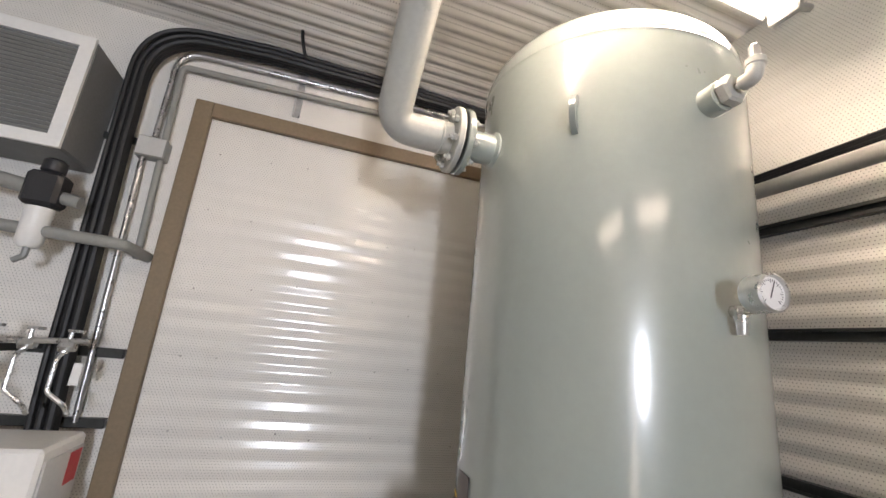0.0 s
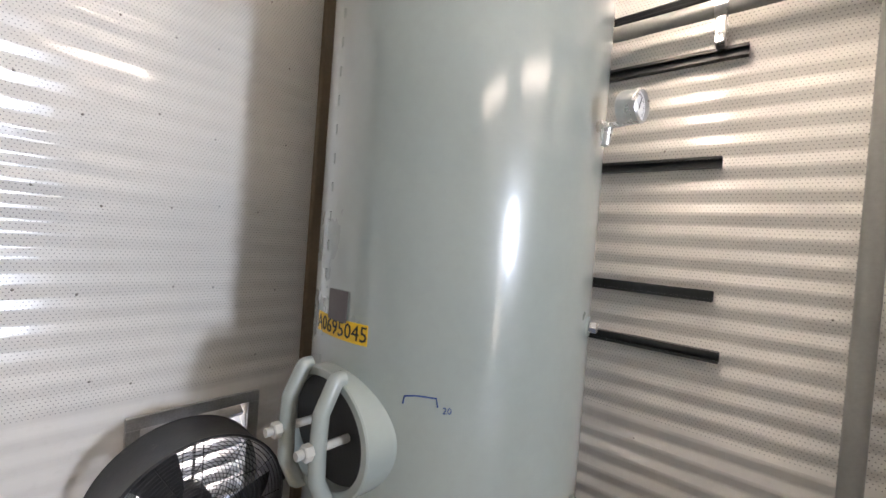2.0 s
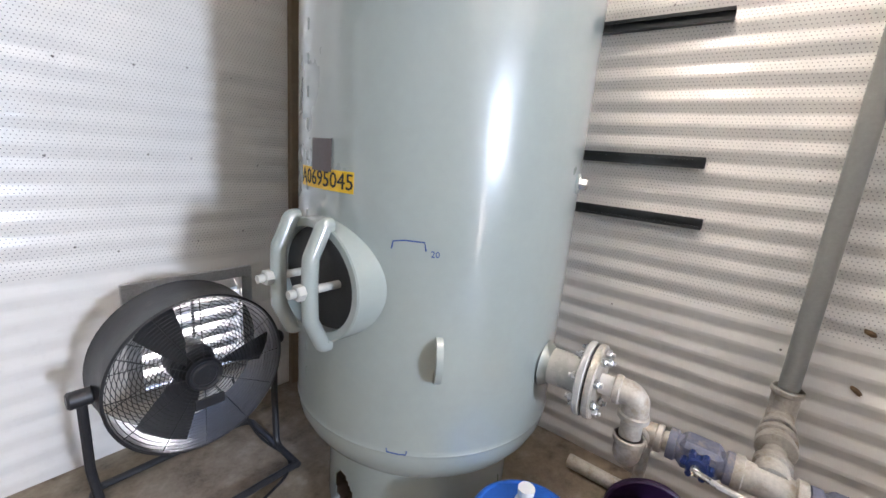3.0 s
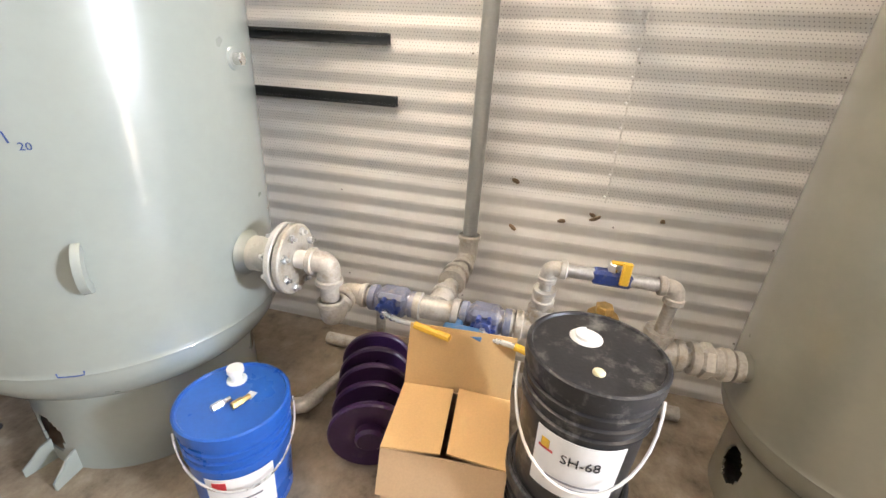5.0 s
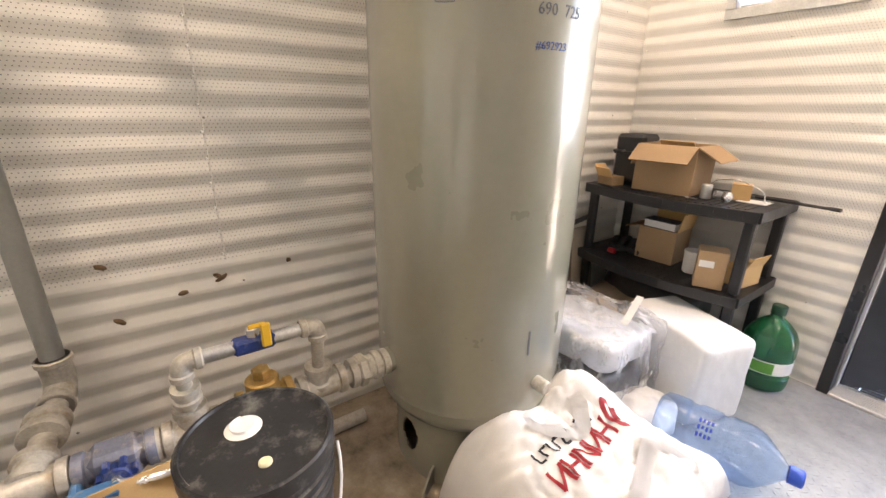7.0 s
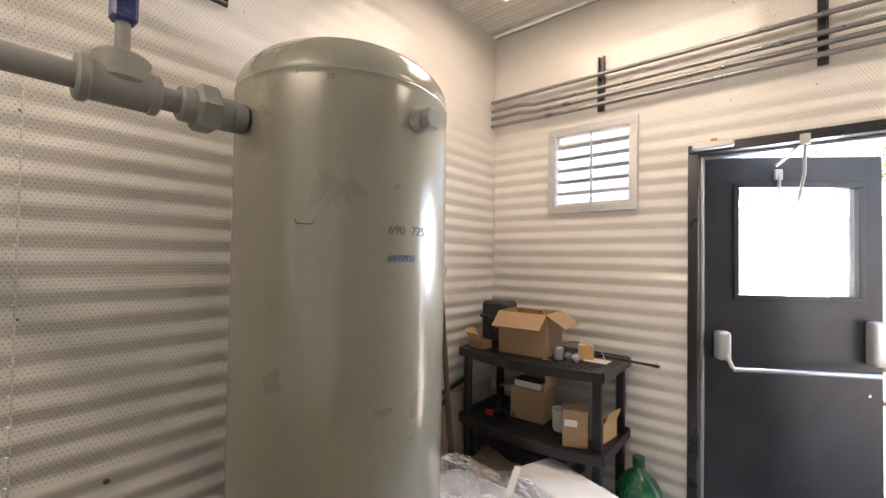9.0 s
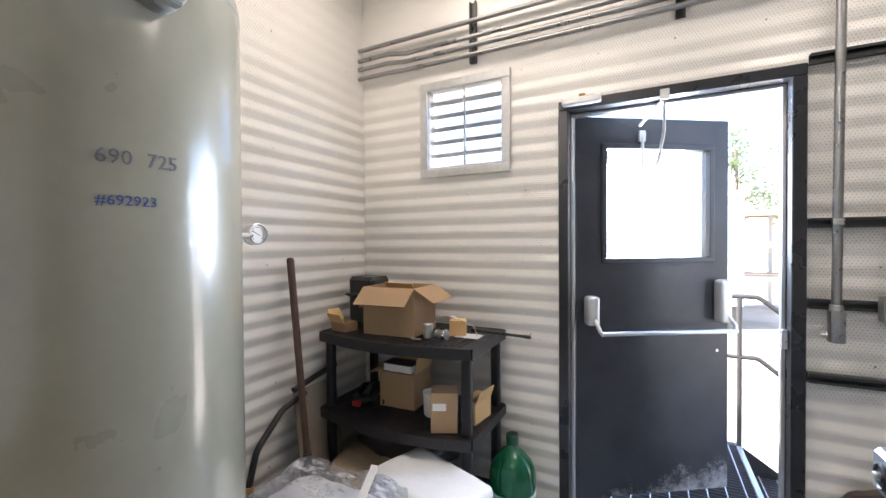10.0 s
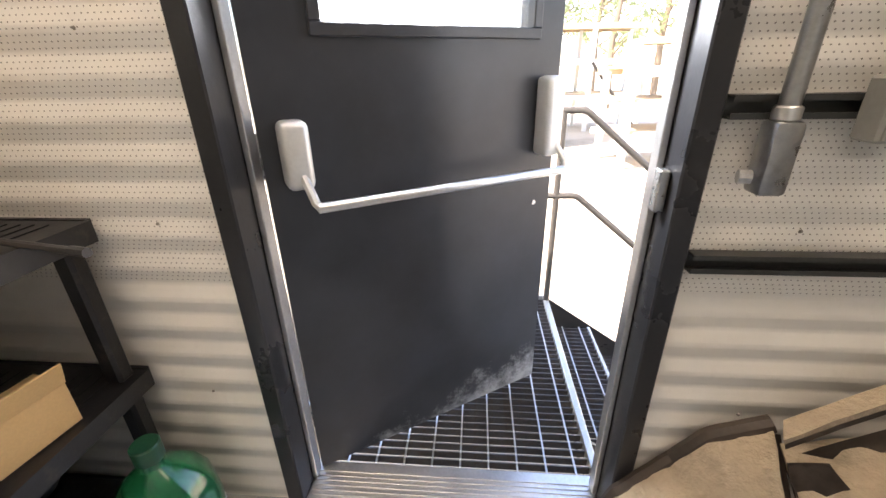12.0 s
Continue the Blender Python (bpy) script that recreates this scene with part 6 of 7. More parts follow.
for k in range(5):
    pts = [(1.40 + 0.05 * k + random.uniform(-0.03, 0.03), -2.55 + 0.05 * random.random() + 0.05 * n, MIDZ + 0.02 + 0.05 * random.random() * (n in (1, 2))) for n in range(5)]
    part("strap", tube(bmesh.new(), fillet(pts, 0.05), 0.018, 8), BLACK, sc)
part("red_end", boxes(((1.50, -2.285, MIDZ + 0.0), (1.55, -2.26, MIDZ + 0.03)), bevel=0.005), RED, sc, "red plastic end")


def crumple(bm, amount, scale, seed=0.0, keep_floor=None):
    for v in bm.verts:
        n = noise.noise_vector(v.co * scale + Vector((seed, seed, seed)))
        n += 0.5 * noise.noise_vector(v.co * scale * 2.7 + Vector((seed, 0, 0)))
        v.co += n * amount
        if keep_floor is not None:
            v.co.z = max(v.co.z, keep_floor)
    return bm


def cushion(lo, hi, cuts=14, power=3.0):
    """A rounded block with enough vertices to be rumpled."""
    bm = bmesh.new()
    bmesh.ops.create_cube(bm, size=2.0)
    bmesh.ops.subdivide_edges(bm, edges=bm.edges[:], cuts=cuts, use_grid_fill=True)
    for v in bm.verts:
        p = v.co.copy()
        L = (abs(p.x) ** power + abs(p.y) ** power + abs(p.z) ** power) ** (1 / power)
        p = p / L
        v.co = Vector([(l + h) / 2 + (h - l) / 2 * c for l, h, c in zip(lo, hi, p)])
    return bm


def rumpled(name, lo, hi, material, label, category, amount=0.02, scale=5, seed=1.0, power=3.5, turn=0.0, cuts=16, floor_z=0.0):
    c = Vector([(l + h) / 2 for l, h in zip(lo, hi)])
    bm = crumple(cushion(lo, hi, cuts, power), amount, scale, seed, floor_z + 0.001)
    if turn:
        bmesh.ops.rotate(bm, cent=c, matrix=Matrix.Rotation(radians(turn), 3, "Z"), verts=bm.verts)
    return tagged(part(name, bm, material, angle=80), label, category)


KRAFT = mat("tan_paper_sack", (0.45, 0.34, 0.22), 0.75, 0, 0.12, 8, 60, 0.08)
SACK = mat("black_sack_print", (0.03, 0.03, 0.032), 0.4, 0, 0.2, 8, 60, 0.06)
rumpled("paper_sack", (1.12, -2.56, LOWZ), (1.64, -2.06, LOWZ + 0.235), KRAFT, "rumpled tan paper sack on the bottom shelf", "sack", 0.022, 6, 3.0, 3.0, 6, floor_z=LOWZ)
rumpled("paper_sack", (0.98, -2.63, LOWZ + 0.15), (1.60, -2.24, LOWZ + 0.365), SACK, "black plastic sack lying over a paper sack", "sack", 0.022, 6, 8.0, 3.0, -10, floor_z=LOWZ)
rumpled("paper_sack", (1.25, -2.16, 0.0), (1.62, -1.98, 0.16), CARD, "flattened brown paper packing on the floor", "packing paper", 0.02, 6, 5.0, 3.0, 4)

# ---- green jug ----
jug = thing("jug", (0.69, -2.50, 0), "green clear plastic water jug with a paper band", "jug")
GREEN = glass("green_plastic", (0.01, 0.20, 0.08), 0.05, 0.5)
mj = Matrix.Translation((0.69, -2.50, 0))
prof = [(0, 0.001), (0.095, 0.001), (0.116, 0.02), (0.120, 0.05), (0.120, 0.085), (0.116, 0.09), (0.116, 0.20), (0.120, 0.205), (0.120, 0.25), (0.114, 0.29), (0.094, 0.335), (0.058, 0.375), (0.032, 0.395), (0.026, 0.425)]
bm = lathe(bmesh.new(), prof, 40, mj)
for v in bm.verts:
    r = Vector((v.co.x - 0.69, v.co.y + 2.50, 0))
    if 0.24 < v.co.z < 0.38:
        k = 1 - 0.05 * (math.cos(math.atan2(r.y, r.x) * 8) > 0.3)
        v.co = Vector((0.69 + r.x * k, -2.50 + r.y * k, v.co.z))
part("body", bm, GREEN, jug)
part("cap", lathe(bmesh.new(), [(0.027, 0.415), (0.033, 0.415), (0.033, 0.458), (0.030, 0.462), (0, 0.462)], 24, mj), mat("dark_green_cap", (0.01, 0.06, 0.03), 0.35), jug)
wrap_label(jug, 0.69, -2.50, 0.1185, 0.1185, 0.115, 0.185, 30, 250, LABEL, "white paper band", "band")
wrap_label(jug, 0.69, -2.50, 0.1199, 0.1199, 0.120, 0.180, 75, 125, mat("green_print", (0.10, 0.32, 0.05), 0.5), "green printed patch", "print")
for z in (0.165, 0.150, 0.135):
    wrap_label(jug, 0.69, -2.50, 0.1199, 0.1199, z, z + 0.006, 40, 66, PRINT, "", "print")

# ---- white foam block, clear bag, tote bag, water bottle ----
FOAM = mat("white_foam", (0.80, 0.80, 0.80), 0.55, 0, 0.03, 4, 50, 0.10)
rumpled("foam_block", (0.67, -2.18, 0.0), (1.17, -1.87, 0.43), FOAM, "large white wrapped foam block on the floor", "foam block", 0.005, 7, 2.0, 16.0, -20, 24)


def film_material():
    """Thin clear sheet, milky where it is creased."""
    m, nodes, links, bsdf = shader("clear_film")
    bsdf.inputs["Base Color"].default_value = (0.86, 0.88, 0.92, 1)
    bsdf.inputs["Roughness"].default_value = 0.14
    clear = nodes.new("ShaderNodeBsdfTransparent")
    clear.inputs["Color"].default_value = (0.93, 0.94, 0.96, 1)
    mx = nodes.new("ShaderNodeMixShader")
    co = nodes.new("ShaderNodeTexCoord").outputs["Object"]
    crease = noise_node(nodes, links, co, 9, 6, 0.65, (1, 1.6, 0.6))
    links.new(ramp(nodes, links, crease, [(0.40, (0.08, 0.08, 0.08)), (0.54, (0.26, 0.26, 0.26)), (0.66, (0.8, 0.8, 0.8))]), mx.inputs[0])
    links.new(clear.outputs[0], mx.inputs[1])
    links.new(bsdf.outputs[0], mx.inputs[2])
    links.new(mx.outputs[0], nodes["Material Output"].inputs["Surface"])
    b = nodes.new("ShaderNodeBump")
    b.inputs["Strength"].default_value, b.inputs["Distance"].default_value = 0.5, 0.02
    links.new(crease, b.inputs["Height"])
    links.new(b.outputs["Normal"], bsdf.inputs["Normal"])
    return m


FILM = film_material()
DARK = mat("dark_grey_wrap", (0.05, 0.05, 0.055), 0.5, 0, 0.3, 10, 70, 0.08, (0.2, 0.2, 0.21), 0.6)
wr = thing("wrapped_parcel", (1.25, -1.68, 0), "dark parcel wrapped in loose clear plastic film", "parcel")
bm = crumple(cushion((0.99, -1.86, 0.0), (1.50, -1.47, 0.23), 12, 9.0), 0.008, 7, 4.0, 0.001)
part("contents", bm, DARK, wr, "dark grey contents", angle=80)
# Added pale block that brightens the film above the dark contents.
bm = crumple(cushion((0.985, -1.87, 0.24), (1.505, -1.48, 0.395), 12, 7.0), 0.012, 8, 3.0)
part("pale_filler", bm, mat("film_whitening_block", (0.78, 0.79, 0.82), 0.6, 0, 0.08, 9, 70, 0.1), wr, "pale block added inside so the film reads milky", angle=80)
bm = crumple(cushion((0.93, -1.93, 0.0), (1.56, -1.42, 0.45), 34, 9.0), 0.028, 5, 7.0, 0.002)
crumple(bm, 0.007, 17, 2.0, 0.002)
part("film", bm, FILM, wr, "loose clear plastic film", angle=60)
m = Matrix.Translation((1.06, -1.755, 0.485)) @ Matrix.Rotation(radians(-82), 4, "Z") @ Matrix.Rotation(radians(-33), 4, "Y")
part("tape_end", box(bmesh.new(), (-0.09, -0.017, 0.0), (0.09, 0.017, 0.003), 0, 1, m), LABEL, wr, "white tape strip")
rumpled("paper_bag", (0.74, -1.80, 0.0), (1.0, -1.52, 0.16), mat("thin_white_paper", (0.80, 0.79, 0.78), 0.7, 0, 0.05, 9, 70, 0.1), "crumpled white paper beside the lying water bottle", "paper", 0.03, 7, 4.0, 2.4, 15, 20)

CLOTH = mat("white_tote_fabric", (0.70, 0.675, 0.65), 0.7, 0, 0.04, 8, 220, 0.12)
tote = thing("tote_bag", (0.74, -1.08, 0), "crumpled white fabric tote bag with red and black print", "bag")


def tote_top(u, v):
    """Height of the slumped bag over its own footprint: a face rising to a ridge at the back, with a peak."""
    k = (v + 1) / 2
    face = 0.12 + 0.27 * k ** 0.85
    peak = 0.085 * math.exp(-((u - 0.42) ** 2) / 0.10 - ((v - 0.8) ** 2) / 0.35)
    slump = 1 + 0.16 * max(0.0, v) * (u < 0) * math.sin(math.pi * min(1.0, -u)) - 0.22 * max(0.0, -u - 0.45)
    a = math.atan2(u - 0.42, 1.25 - v)
    fold = 0.030 * abs(math.sin(4.5 * a + 1.7 * noise.noise(Vector((u, v, 7))))) * min(1.0, 0.5 * (1.3 - v))
    crease = 0.05 * abs(noise.noise(Vector((u * 1.7 + 2.2, v * 1.7, 3.3)))) + 0.03 * abs(noise.noise(Vector((u * 4.1 + 4, v * 4.1, 1.0)))) + 0.012 * abs(noise.noise(Vector((u * 9.3, v * 9.3, 5.0))))
    edge = max(0.0, 1 - abs(u) ** 7) ** 0.5 * max(0.0, 1 - abs(v) ** 10) ** 0.5
    return max(0.002, (face * slump + peak + fold + crease) * edge)


def on_tote(u, v, lift=0.0):
    """The bag's own footprint: u runs along the wall, v towards it; the front edge is the longer one."""
    k = (v + 1) / 2
    y0, y1 = -0.70 + 0.06 * k, -1.60 + 0.30 * k
    x = 0.47 + 0.07 * (u < 0) * u * u + (1.01 - 0.47) * k
    return Vector((x, (y0 + y1) / 2 + (y1 - y0) / 2 * u, tote_top(u, v) + lift))


bm = bmesh.new()
N = 80
grid = [[bm.verts.new(on_tote(-1 + 2 * i / N, -1 + 2 * j / N)) for j in range(N + 1)] for i in range(N + 1)]
for i in range(N):
    for j in range(N):
        bm.faces.new((grid[i][j], grid[i + 1][j], grid[i + 1][j + 1], grid[i][j + 1]))
part("cloth", bm, CLOTH, tote, angle=28)


def tote_patch(name, path, half, material, label="", lift=0.003):
    """A ribbon laid over the bag along a path in its own footprint."""
    bm = bmesh.new()
    rows = []
    for k, (u, v) in enumerate(path):
        a = Vector(path[max(k - 1, 0)])
        b = Vector(path[min(k + 1, len(path) - 1)])
        t = Vector(((b.x - a.x) * 0.39, (b.y - a.y) * 0.27)).normalized()
        n = Vector((-t.y / 0.39, t.x / 0.27)) * half
        rows.append([bm.verts.new(on_tote(u + n.x * w, v + n.y * w, lift)) for w in (-1, 0, 1)])
    for a, b in zip(rows, rows[1:]):
        for k in range(2):
            bm.faces.new((a[k], a[k + 1], b[k + 1], b[k]))
    bmesh.ops.solidify(bm, geom=bm.faces[:], thickness=0.0015)
    part(name, bm, material, tote, label, angle=80)


def seg(u0, v0, u1, v1, n=10):
    return [(u0 + (u1 - u0) * k / n, v0 + (v1 - v0) * k / n) for k in range(n + 1)]


tote_patch("handle", [(p.x, p.y) for p in fillet([(-0.50, 0.84, 0), (-0.32, 0.45, 0), (0.02, 0.16, 0), (0.22, 0.42, 0), (0.30, 0.86, 0)], 0.3, 12)], 0.024, CLOTH, "white fabric handle", 0.008)
tote_patch("handle", [(p.x, p.y) for p in fillet([(-0.62, -0.30, 0), (-0.30, -0.72, 0), (0.15, -0.45, 0), (0.42, -0.30, 0), (0.62, -0.75, 0)], 0.3, 12)], 0.024, CLOTH, "white fabric handle", 0.008)
BLACKP = mat("black_ink", (0.03, 0.03, 0.035), 0.5)
PRINT_RED = mat("red_ink", (0.50, 0.03, 0.04), 0.5)
for k in range(5):
    u, v, w = -0.52 + 0.165 * k, -0.20 + 0.035 * k, 0.125
    tote_patch("print", seg(u, v, u - 0.02, v + 0.24), 0.006, PRINT_RED, "red printed bar")
    tote_patch("print", seg(u + w, v + 0.02, u + w - 0.02, v + 0.26), 0.006, PRINT_RED, "red printed bar")
    tote_patch("print", seg(u, v + (0.0, 0.12, 0.24)[k % 3], u + w, v + 0.02 + (0.24, 0.12, 0.0)[k % 3], 8), 0.005, PRINT_RED, "red printed bar")
for k in range(9):
    u, v = -0.52 + 0.082 * k, 0.14 + 0.012 * k
    tote_patch("print", seg(u, v, u - 0.012, v + 0.12, 6), 0.0042, BLACKP, "black printed bar")
    tote_patch("print", seg(u, v + 0.12 * (k % 2), u + 0.055, v + 0.12 * (k % 2), 5), 0.0036, BLACKP, "black printed bar")
tote_patch("print", [(0.40 + 0.075 * math.cos(a), 0.12 + 0.16 * math.sin(a)) for a in (math.pi * 0.3 + math.pi * 1.3 * k / 14 for k in range(15))], 0.009, PRINT_RED, "red printed ring")
tote_patch("print", seg(0.37, 0.05, 0.44, 0.20, 6), 0.012, PRINT_RED, "red printed blade")

WATER = glass("blue_clear_plastic", (0.46, 0.60, 0.80), 0.04, 0.12)
wb = thing("water_bottle", (0.55, -1.69, 0), "large clear blue water bottle lying on its side", "bottle")
p0, p1 = Vector((0.80, -1.625, 0.122)), Vector((0.30, -1.745, 0.122))
mw = frame_to(p0, p1)
R = 0.120
prof = [(0, 0), (R - 0.03, 0.0), (R - 0.004, 0.02), (R, 0.05), (R, 0.11), (R - 0.008, 0.12), (R - 0.008, 0.14), (R, 0.15), (R, 0.22), (R - 0.008, 0.23), (R - 0.008, 0.25), (R, 0.26), (R, 0.33), (R - 0.015, 0.37), (R - 0.05, 0.41), (0.04, 0.44), (0.028, 0.45), (0.028, 0.475)]
part("body", lathe(bmesh.new(), prof, 44, mw), WATER, wb)
part("cap", lathe(bmesh.new(), [(0.029, 0.455), (0.034, 0.455), (0.034, 0.495), (0.03, 0.50), (0, 0.50)], 24, mw), mat("blue_cap", (0.02, 0.08, 0.5), 0.35), wb, "blue cap")
for k, (u0, u1) in enumerate(((0.155, 0.20), (0.155, 0.215), (0.155, 0.19))):
    bm = bmesh.new()
    mm = mw @ Matrix.Rotation(radians(118 + 14 * k), 4, "Z")
    for n in range(4):
        box(bm, (R - 0.001, -0.010, u0 + 0.014 * n), (R + 0.0012, 0.008 - 0.004 * (n % 2), u0 + 0.014 * n + 0.008), 0, 1, mm)
    tagged(part("print", bm, mat("blue_ink", (0.01, 0.04, 0.35), 0.4), wb, "dark blue print", smooth=False), kind="stuff")

# ---- shovel handle, hose and board by the east wall ----
sh = thing("shovel", (1.68, -1.98, 0), "brown wooden-handled shovel leaning on the wall", "shovel")
WOOD = mat("worn_brown_wood", (0.085, 0.05, 0.032), 0.55, 0, 0.2, 14, 90, 0.06, stretch=(1, 1, 0.15))
part("shaft", tube(bmesh.new(), [(1.58, -1.97, 0.22), (1.72, -1.99, 1.37)], [0.017, 0.019], 14), WOOD, sh)
part("knob", lathe(bmesh.new(), [(0.018, 0), (0.021, 0.01), (0.016, 0.025), (0, 0.03)], 14, frame_to((1.719, -1.99, 1.36), (1.725, -1.99, 1.42))), WOOD, sh)
part("socket", tube(bmesh.new(), [(1.555, -1.966, 0.02), (1.60, -1.972, 0.40)], [0.03, 0.022], 12), BLACK, sh)
bm = slab(bmesh.new(), [(-0.11, 0), (0.11, 0), (0.11, 0.26), (0.03, 0.30), (-0.03, 0.30), (-0.11, 0.26)], 0.003, Matrix.Translation((1.54, -1.96, 0.002)) @ Matrix.Rotation(radians(90), 4, "Z") @ Matrix.Rotation(radians(82), 4, "X"))
part("scoop", bm, GREY_PIPE, sh)
hose = thing("hose", (1.65, -1.8, 0), "thick black rubber hose with a brass end", "hose")
part("rubber", tube(bmesh.new(), fillet([(1.70, -2.06, 0.66), (1.69, -1.90, 0.63), (1.68, -1.74, 0.50), (1.67, -1.68, 0.33), (1.62, -1.70, 0.05), (1.45, -1.42, 0.025), (1.2, -1.3, 0.025)], 0.12, 10), 0.0155, 12), RUBBER, hose)
part("ferrule", rod(bmesh.new(), (1.672, -1.69, 0.36), (1.665, -1.685, 0.27), 0.021, 14, chamfer=0.003), BRASS, hose, "brass ferrule")
BOARD = mat("grey_brown_board", (0.26, 0.22, 0.17), 0.7, 0, 0.15, 7, 60, 0.06, (0.14, 0.11, 0.08), 0.6)
bm = box(bmesh.new(), (-0.003, -0.16, 0), (0.003, 0.16, 0.68), 0.001, 1, pose(1.64, -2.16, 0.001, 0, 7, 0))
bd = tagged(part("board", bm, BOARD, smooth=False), "dirty grey-brown board leaning against the wall", "board")
bar = part("bag_strip", tube(bmesh.new(), fillet([(1.72, -2.0, 0.69), (1.725, -2.15, 0.715), (1.73, -2.33, 0.74)], 0.05), 0.016, 8), BLACK)
tagged(bar, "black rubber strip along the board's top", "strip")

# ---- blankets and machine beside the door ----
FLEECE = mat("dirty_cream_fleece", (0.47, 0.38, 0.27), 0.95, 0, 0.10, 12, 55, 0.7, (0.44, 0.35, 0.25), 0.58)
LEATHER = mat("dark_brown_backing", (0.06, 0.045, 0.035), 0.6, 0, 0.2, 9, 70, 0.08)


def mat_strip(name, rows, axis, width, thick, label, seed, flip=False, folds=0.022, binding=()):
    """A thick fleece mat bent along a run of points, dark on one side, with bound edges."""
    axis = Vector(axis).normalized()
    e = thing(name, (rows[0][0], rows[0][1], 0), label, "blanket", "pile of blankets")
    knots = fillet([Vector(r) for r in rows], 0.12, 8)
    pts = []
    for a, b in zip(knots, knots[1:]):
        k = max(1, int((b - a).length / 0.02))
        pts += [a.lerp(b, m / k) for m in range(k)]
    pts.append(knots[-1])
    n = max(8, int(width / 0.018))
    sides = []
    for k, p in enumerate(pts):
        d = (pts[min(k + 2, len(pts) - 1)] - pts[max(k - 2, 0)]).normalized()
        nrm = d.cross(axis).normalized()
        sides.append((p, nrm if nrm.z >= 0 else -nrm))
    edges = {}
    for nm, mt, off in (("fleece", FLEECE, -1 if flip else 1), ("backing", LEATHER, 1 if flip else -1)):
        bm = bmesh.new()
        g = []
        for k, (p, nrm) in enumerate(sides):
            row = []
            for j in range(n + 1):
                w = width * (j / n - 0.5)
                at = p + axis * w
                wave = folds * noise.noise(at * 7 + Vector((seed, seed, 0))) + (folds * 0.45 * noise.noise(at * 19 + Vector((0, seed, 0))) if nm == "fleece" else 0)
                q = at + nrm * (off * thick * 0.27 + wave)
                q.z, q.y = max(q.z, 0.012), max(q.y, SOUTH + 0.03)
                row.append(bm.verts.new(q))
            g.append(row)
            edges.setdefault("back", []).append(row[0].co.copy())
            edges.setdefault("front", []).append(row[-1].co.copy())
            if k == len(sides) - 1:
                edges["end"] = [v.co.copy() for v in row]
            if k == 0:
                edges["start"] = [v.co.copy() for v in row]
        for a, b in zip(g, g[1:]):
            for j in range(n):
                bm.faces.new((a[j], a[j + 1], b[j + 1], b[j]))
        bmesh.ops.recalc_face_normals(bm, faces=bm.faces[:])
        bmesh.ops.solidify(bm, geom=bm.faces[:], thickness=thick * 0.5)
        part(nm, bm, mt, e, angle=80)
    for side in binding:
        run = edges[side]
        half = len(run) // 2 if side in ("back", "front") else len(run)
        if side == "back":
            run = [q - axis * 0.012 + Vector((0, 0, 0.012)) for q in run]
        part("binding", tube(bmesh.new(), run[:half], thick * 0.5, 8), LEATHER, e, "dark brown bound edge")
    return e


def leather_flap(corners, thick, label):
    bm = bmesh.new()
    face = bm.faces.new([bm.verts.new(c) for c in corners])
    bmesh.ops.solidify(bm, geom=[face], thickness=thick)
    bmesh.ops.subdivide_edges(bm, edges=bm.edges[:], cuts=5, use_grid_fill=True)
    for v in bm.verts:
        v.co += noise.noise_vector(v.co * 9) * 0.012
    return tagged(part("blanket", bm, LEATHER, angle=80), label, "blanket", "pile of blankets")


SLOPE = (0.10, 0.72, -0.62)
mat_strip("blanket", [(-0.478, -2.592, 0.03), (-0.513, -2.592, 0.10), (-0.603, -2.587, 0.244), (-0.703, -2.582, 0.35), (-0.80, -2.577, 0.395)], SLOPE, 0.16, 0.045, "cream fleece mat with dark bound edges arched over the heap", 2.0, False, 0.032, ("back", "front", "end"))
mat_strip("blanket", [(-0.83, -2.54, 0.355), (-0.93, -2.53, 0.41), (-1.12, -2.51, 0.395), (-1.5, -2.49, 0.305)], (0.05, 0.85, -0.5), 0.20, 0.045, "broad cream fleece mat lying over the heap", 5.0, False, 0.045, ("front",))
mat_strip("blanket", [(-0.66, -2.36, 0.02), (-0.70, -2.36, 0.12), (-0.80, -2.35, 0.20), (-1.0, -2.33, 0.245), (-1.4, -2.30, 0.20)], (0.08, 0.95, -0.2), 0.14, 0.05, "dark backed mat with a cream edge, arched", 9.0, True, 0.012, ("start",))
mat_strip("blanket", [(-0.74, -2.22, 0.02), (-0.78, -2.22, 0.09), (-0.90, -2.21, 0.15), (-1.2, -2.20, 0.13)], (0.08, 0.95, -0.2), 0.10, 0.04, "small fleece mat bent low on the floor", 12.0, True, 0.012)
mat_strip("blanket", [(-0.81, -2.60, 0.475), (-0.91, -2.605, 0.54), (-1.06, -2.61, 0.63)], (0.35, 0.75, -0.45), 0.045, 0.05, "stiff end of a fleece mat standing up", 15.0, False, 0.006)
leather_flap([(-0.83, -2.575, 0.45), (-1.075, -2.575, 0.60), (-1.5, -2.585, 0.56), (-1.5, -2.56, 0.33)], 0.025, "dark brown backing of a standing mat")
leather_flap([(-0.79, -2.545, 0.455), (-0.87, -2.54, 0.465), (-0.915, -2.50, 0.405), (-0.835, -2.50, 0.345)], 0.014, "dark leather flap turned over the heap")
rumpled("blanket", (-1.45, -2.62, 0.0), (-0.68, -2.38, 0.20), LEATHER, "dark brown blanket heaped under the others", "blanket", 0.02, 5, 6.0, 3.0, 0)
GREYBOX = mat("grey_enclosure", (0.13, 0.14, 0.15), 0.4, 0, 0.08, 6, 60, 0.03)
mc = thing("control_box", (-0.75, -1.95, 0), "grey enclosure with a round key lock on a dark stand", "control box")
part("enclosure", boxes(((-0.80, -2.02, 0.765), (-0.505, -1.70, 0.885)), bevel=0.012), GREYBOX, mc)
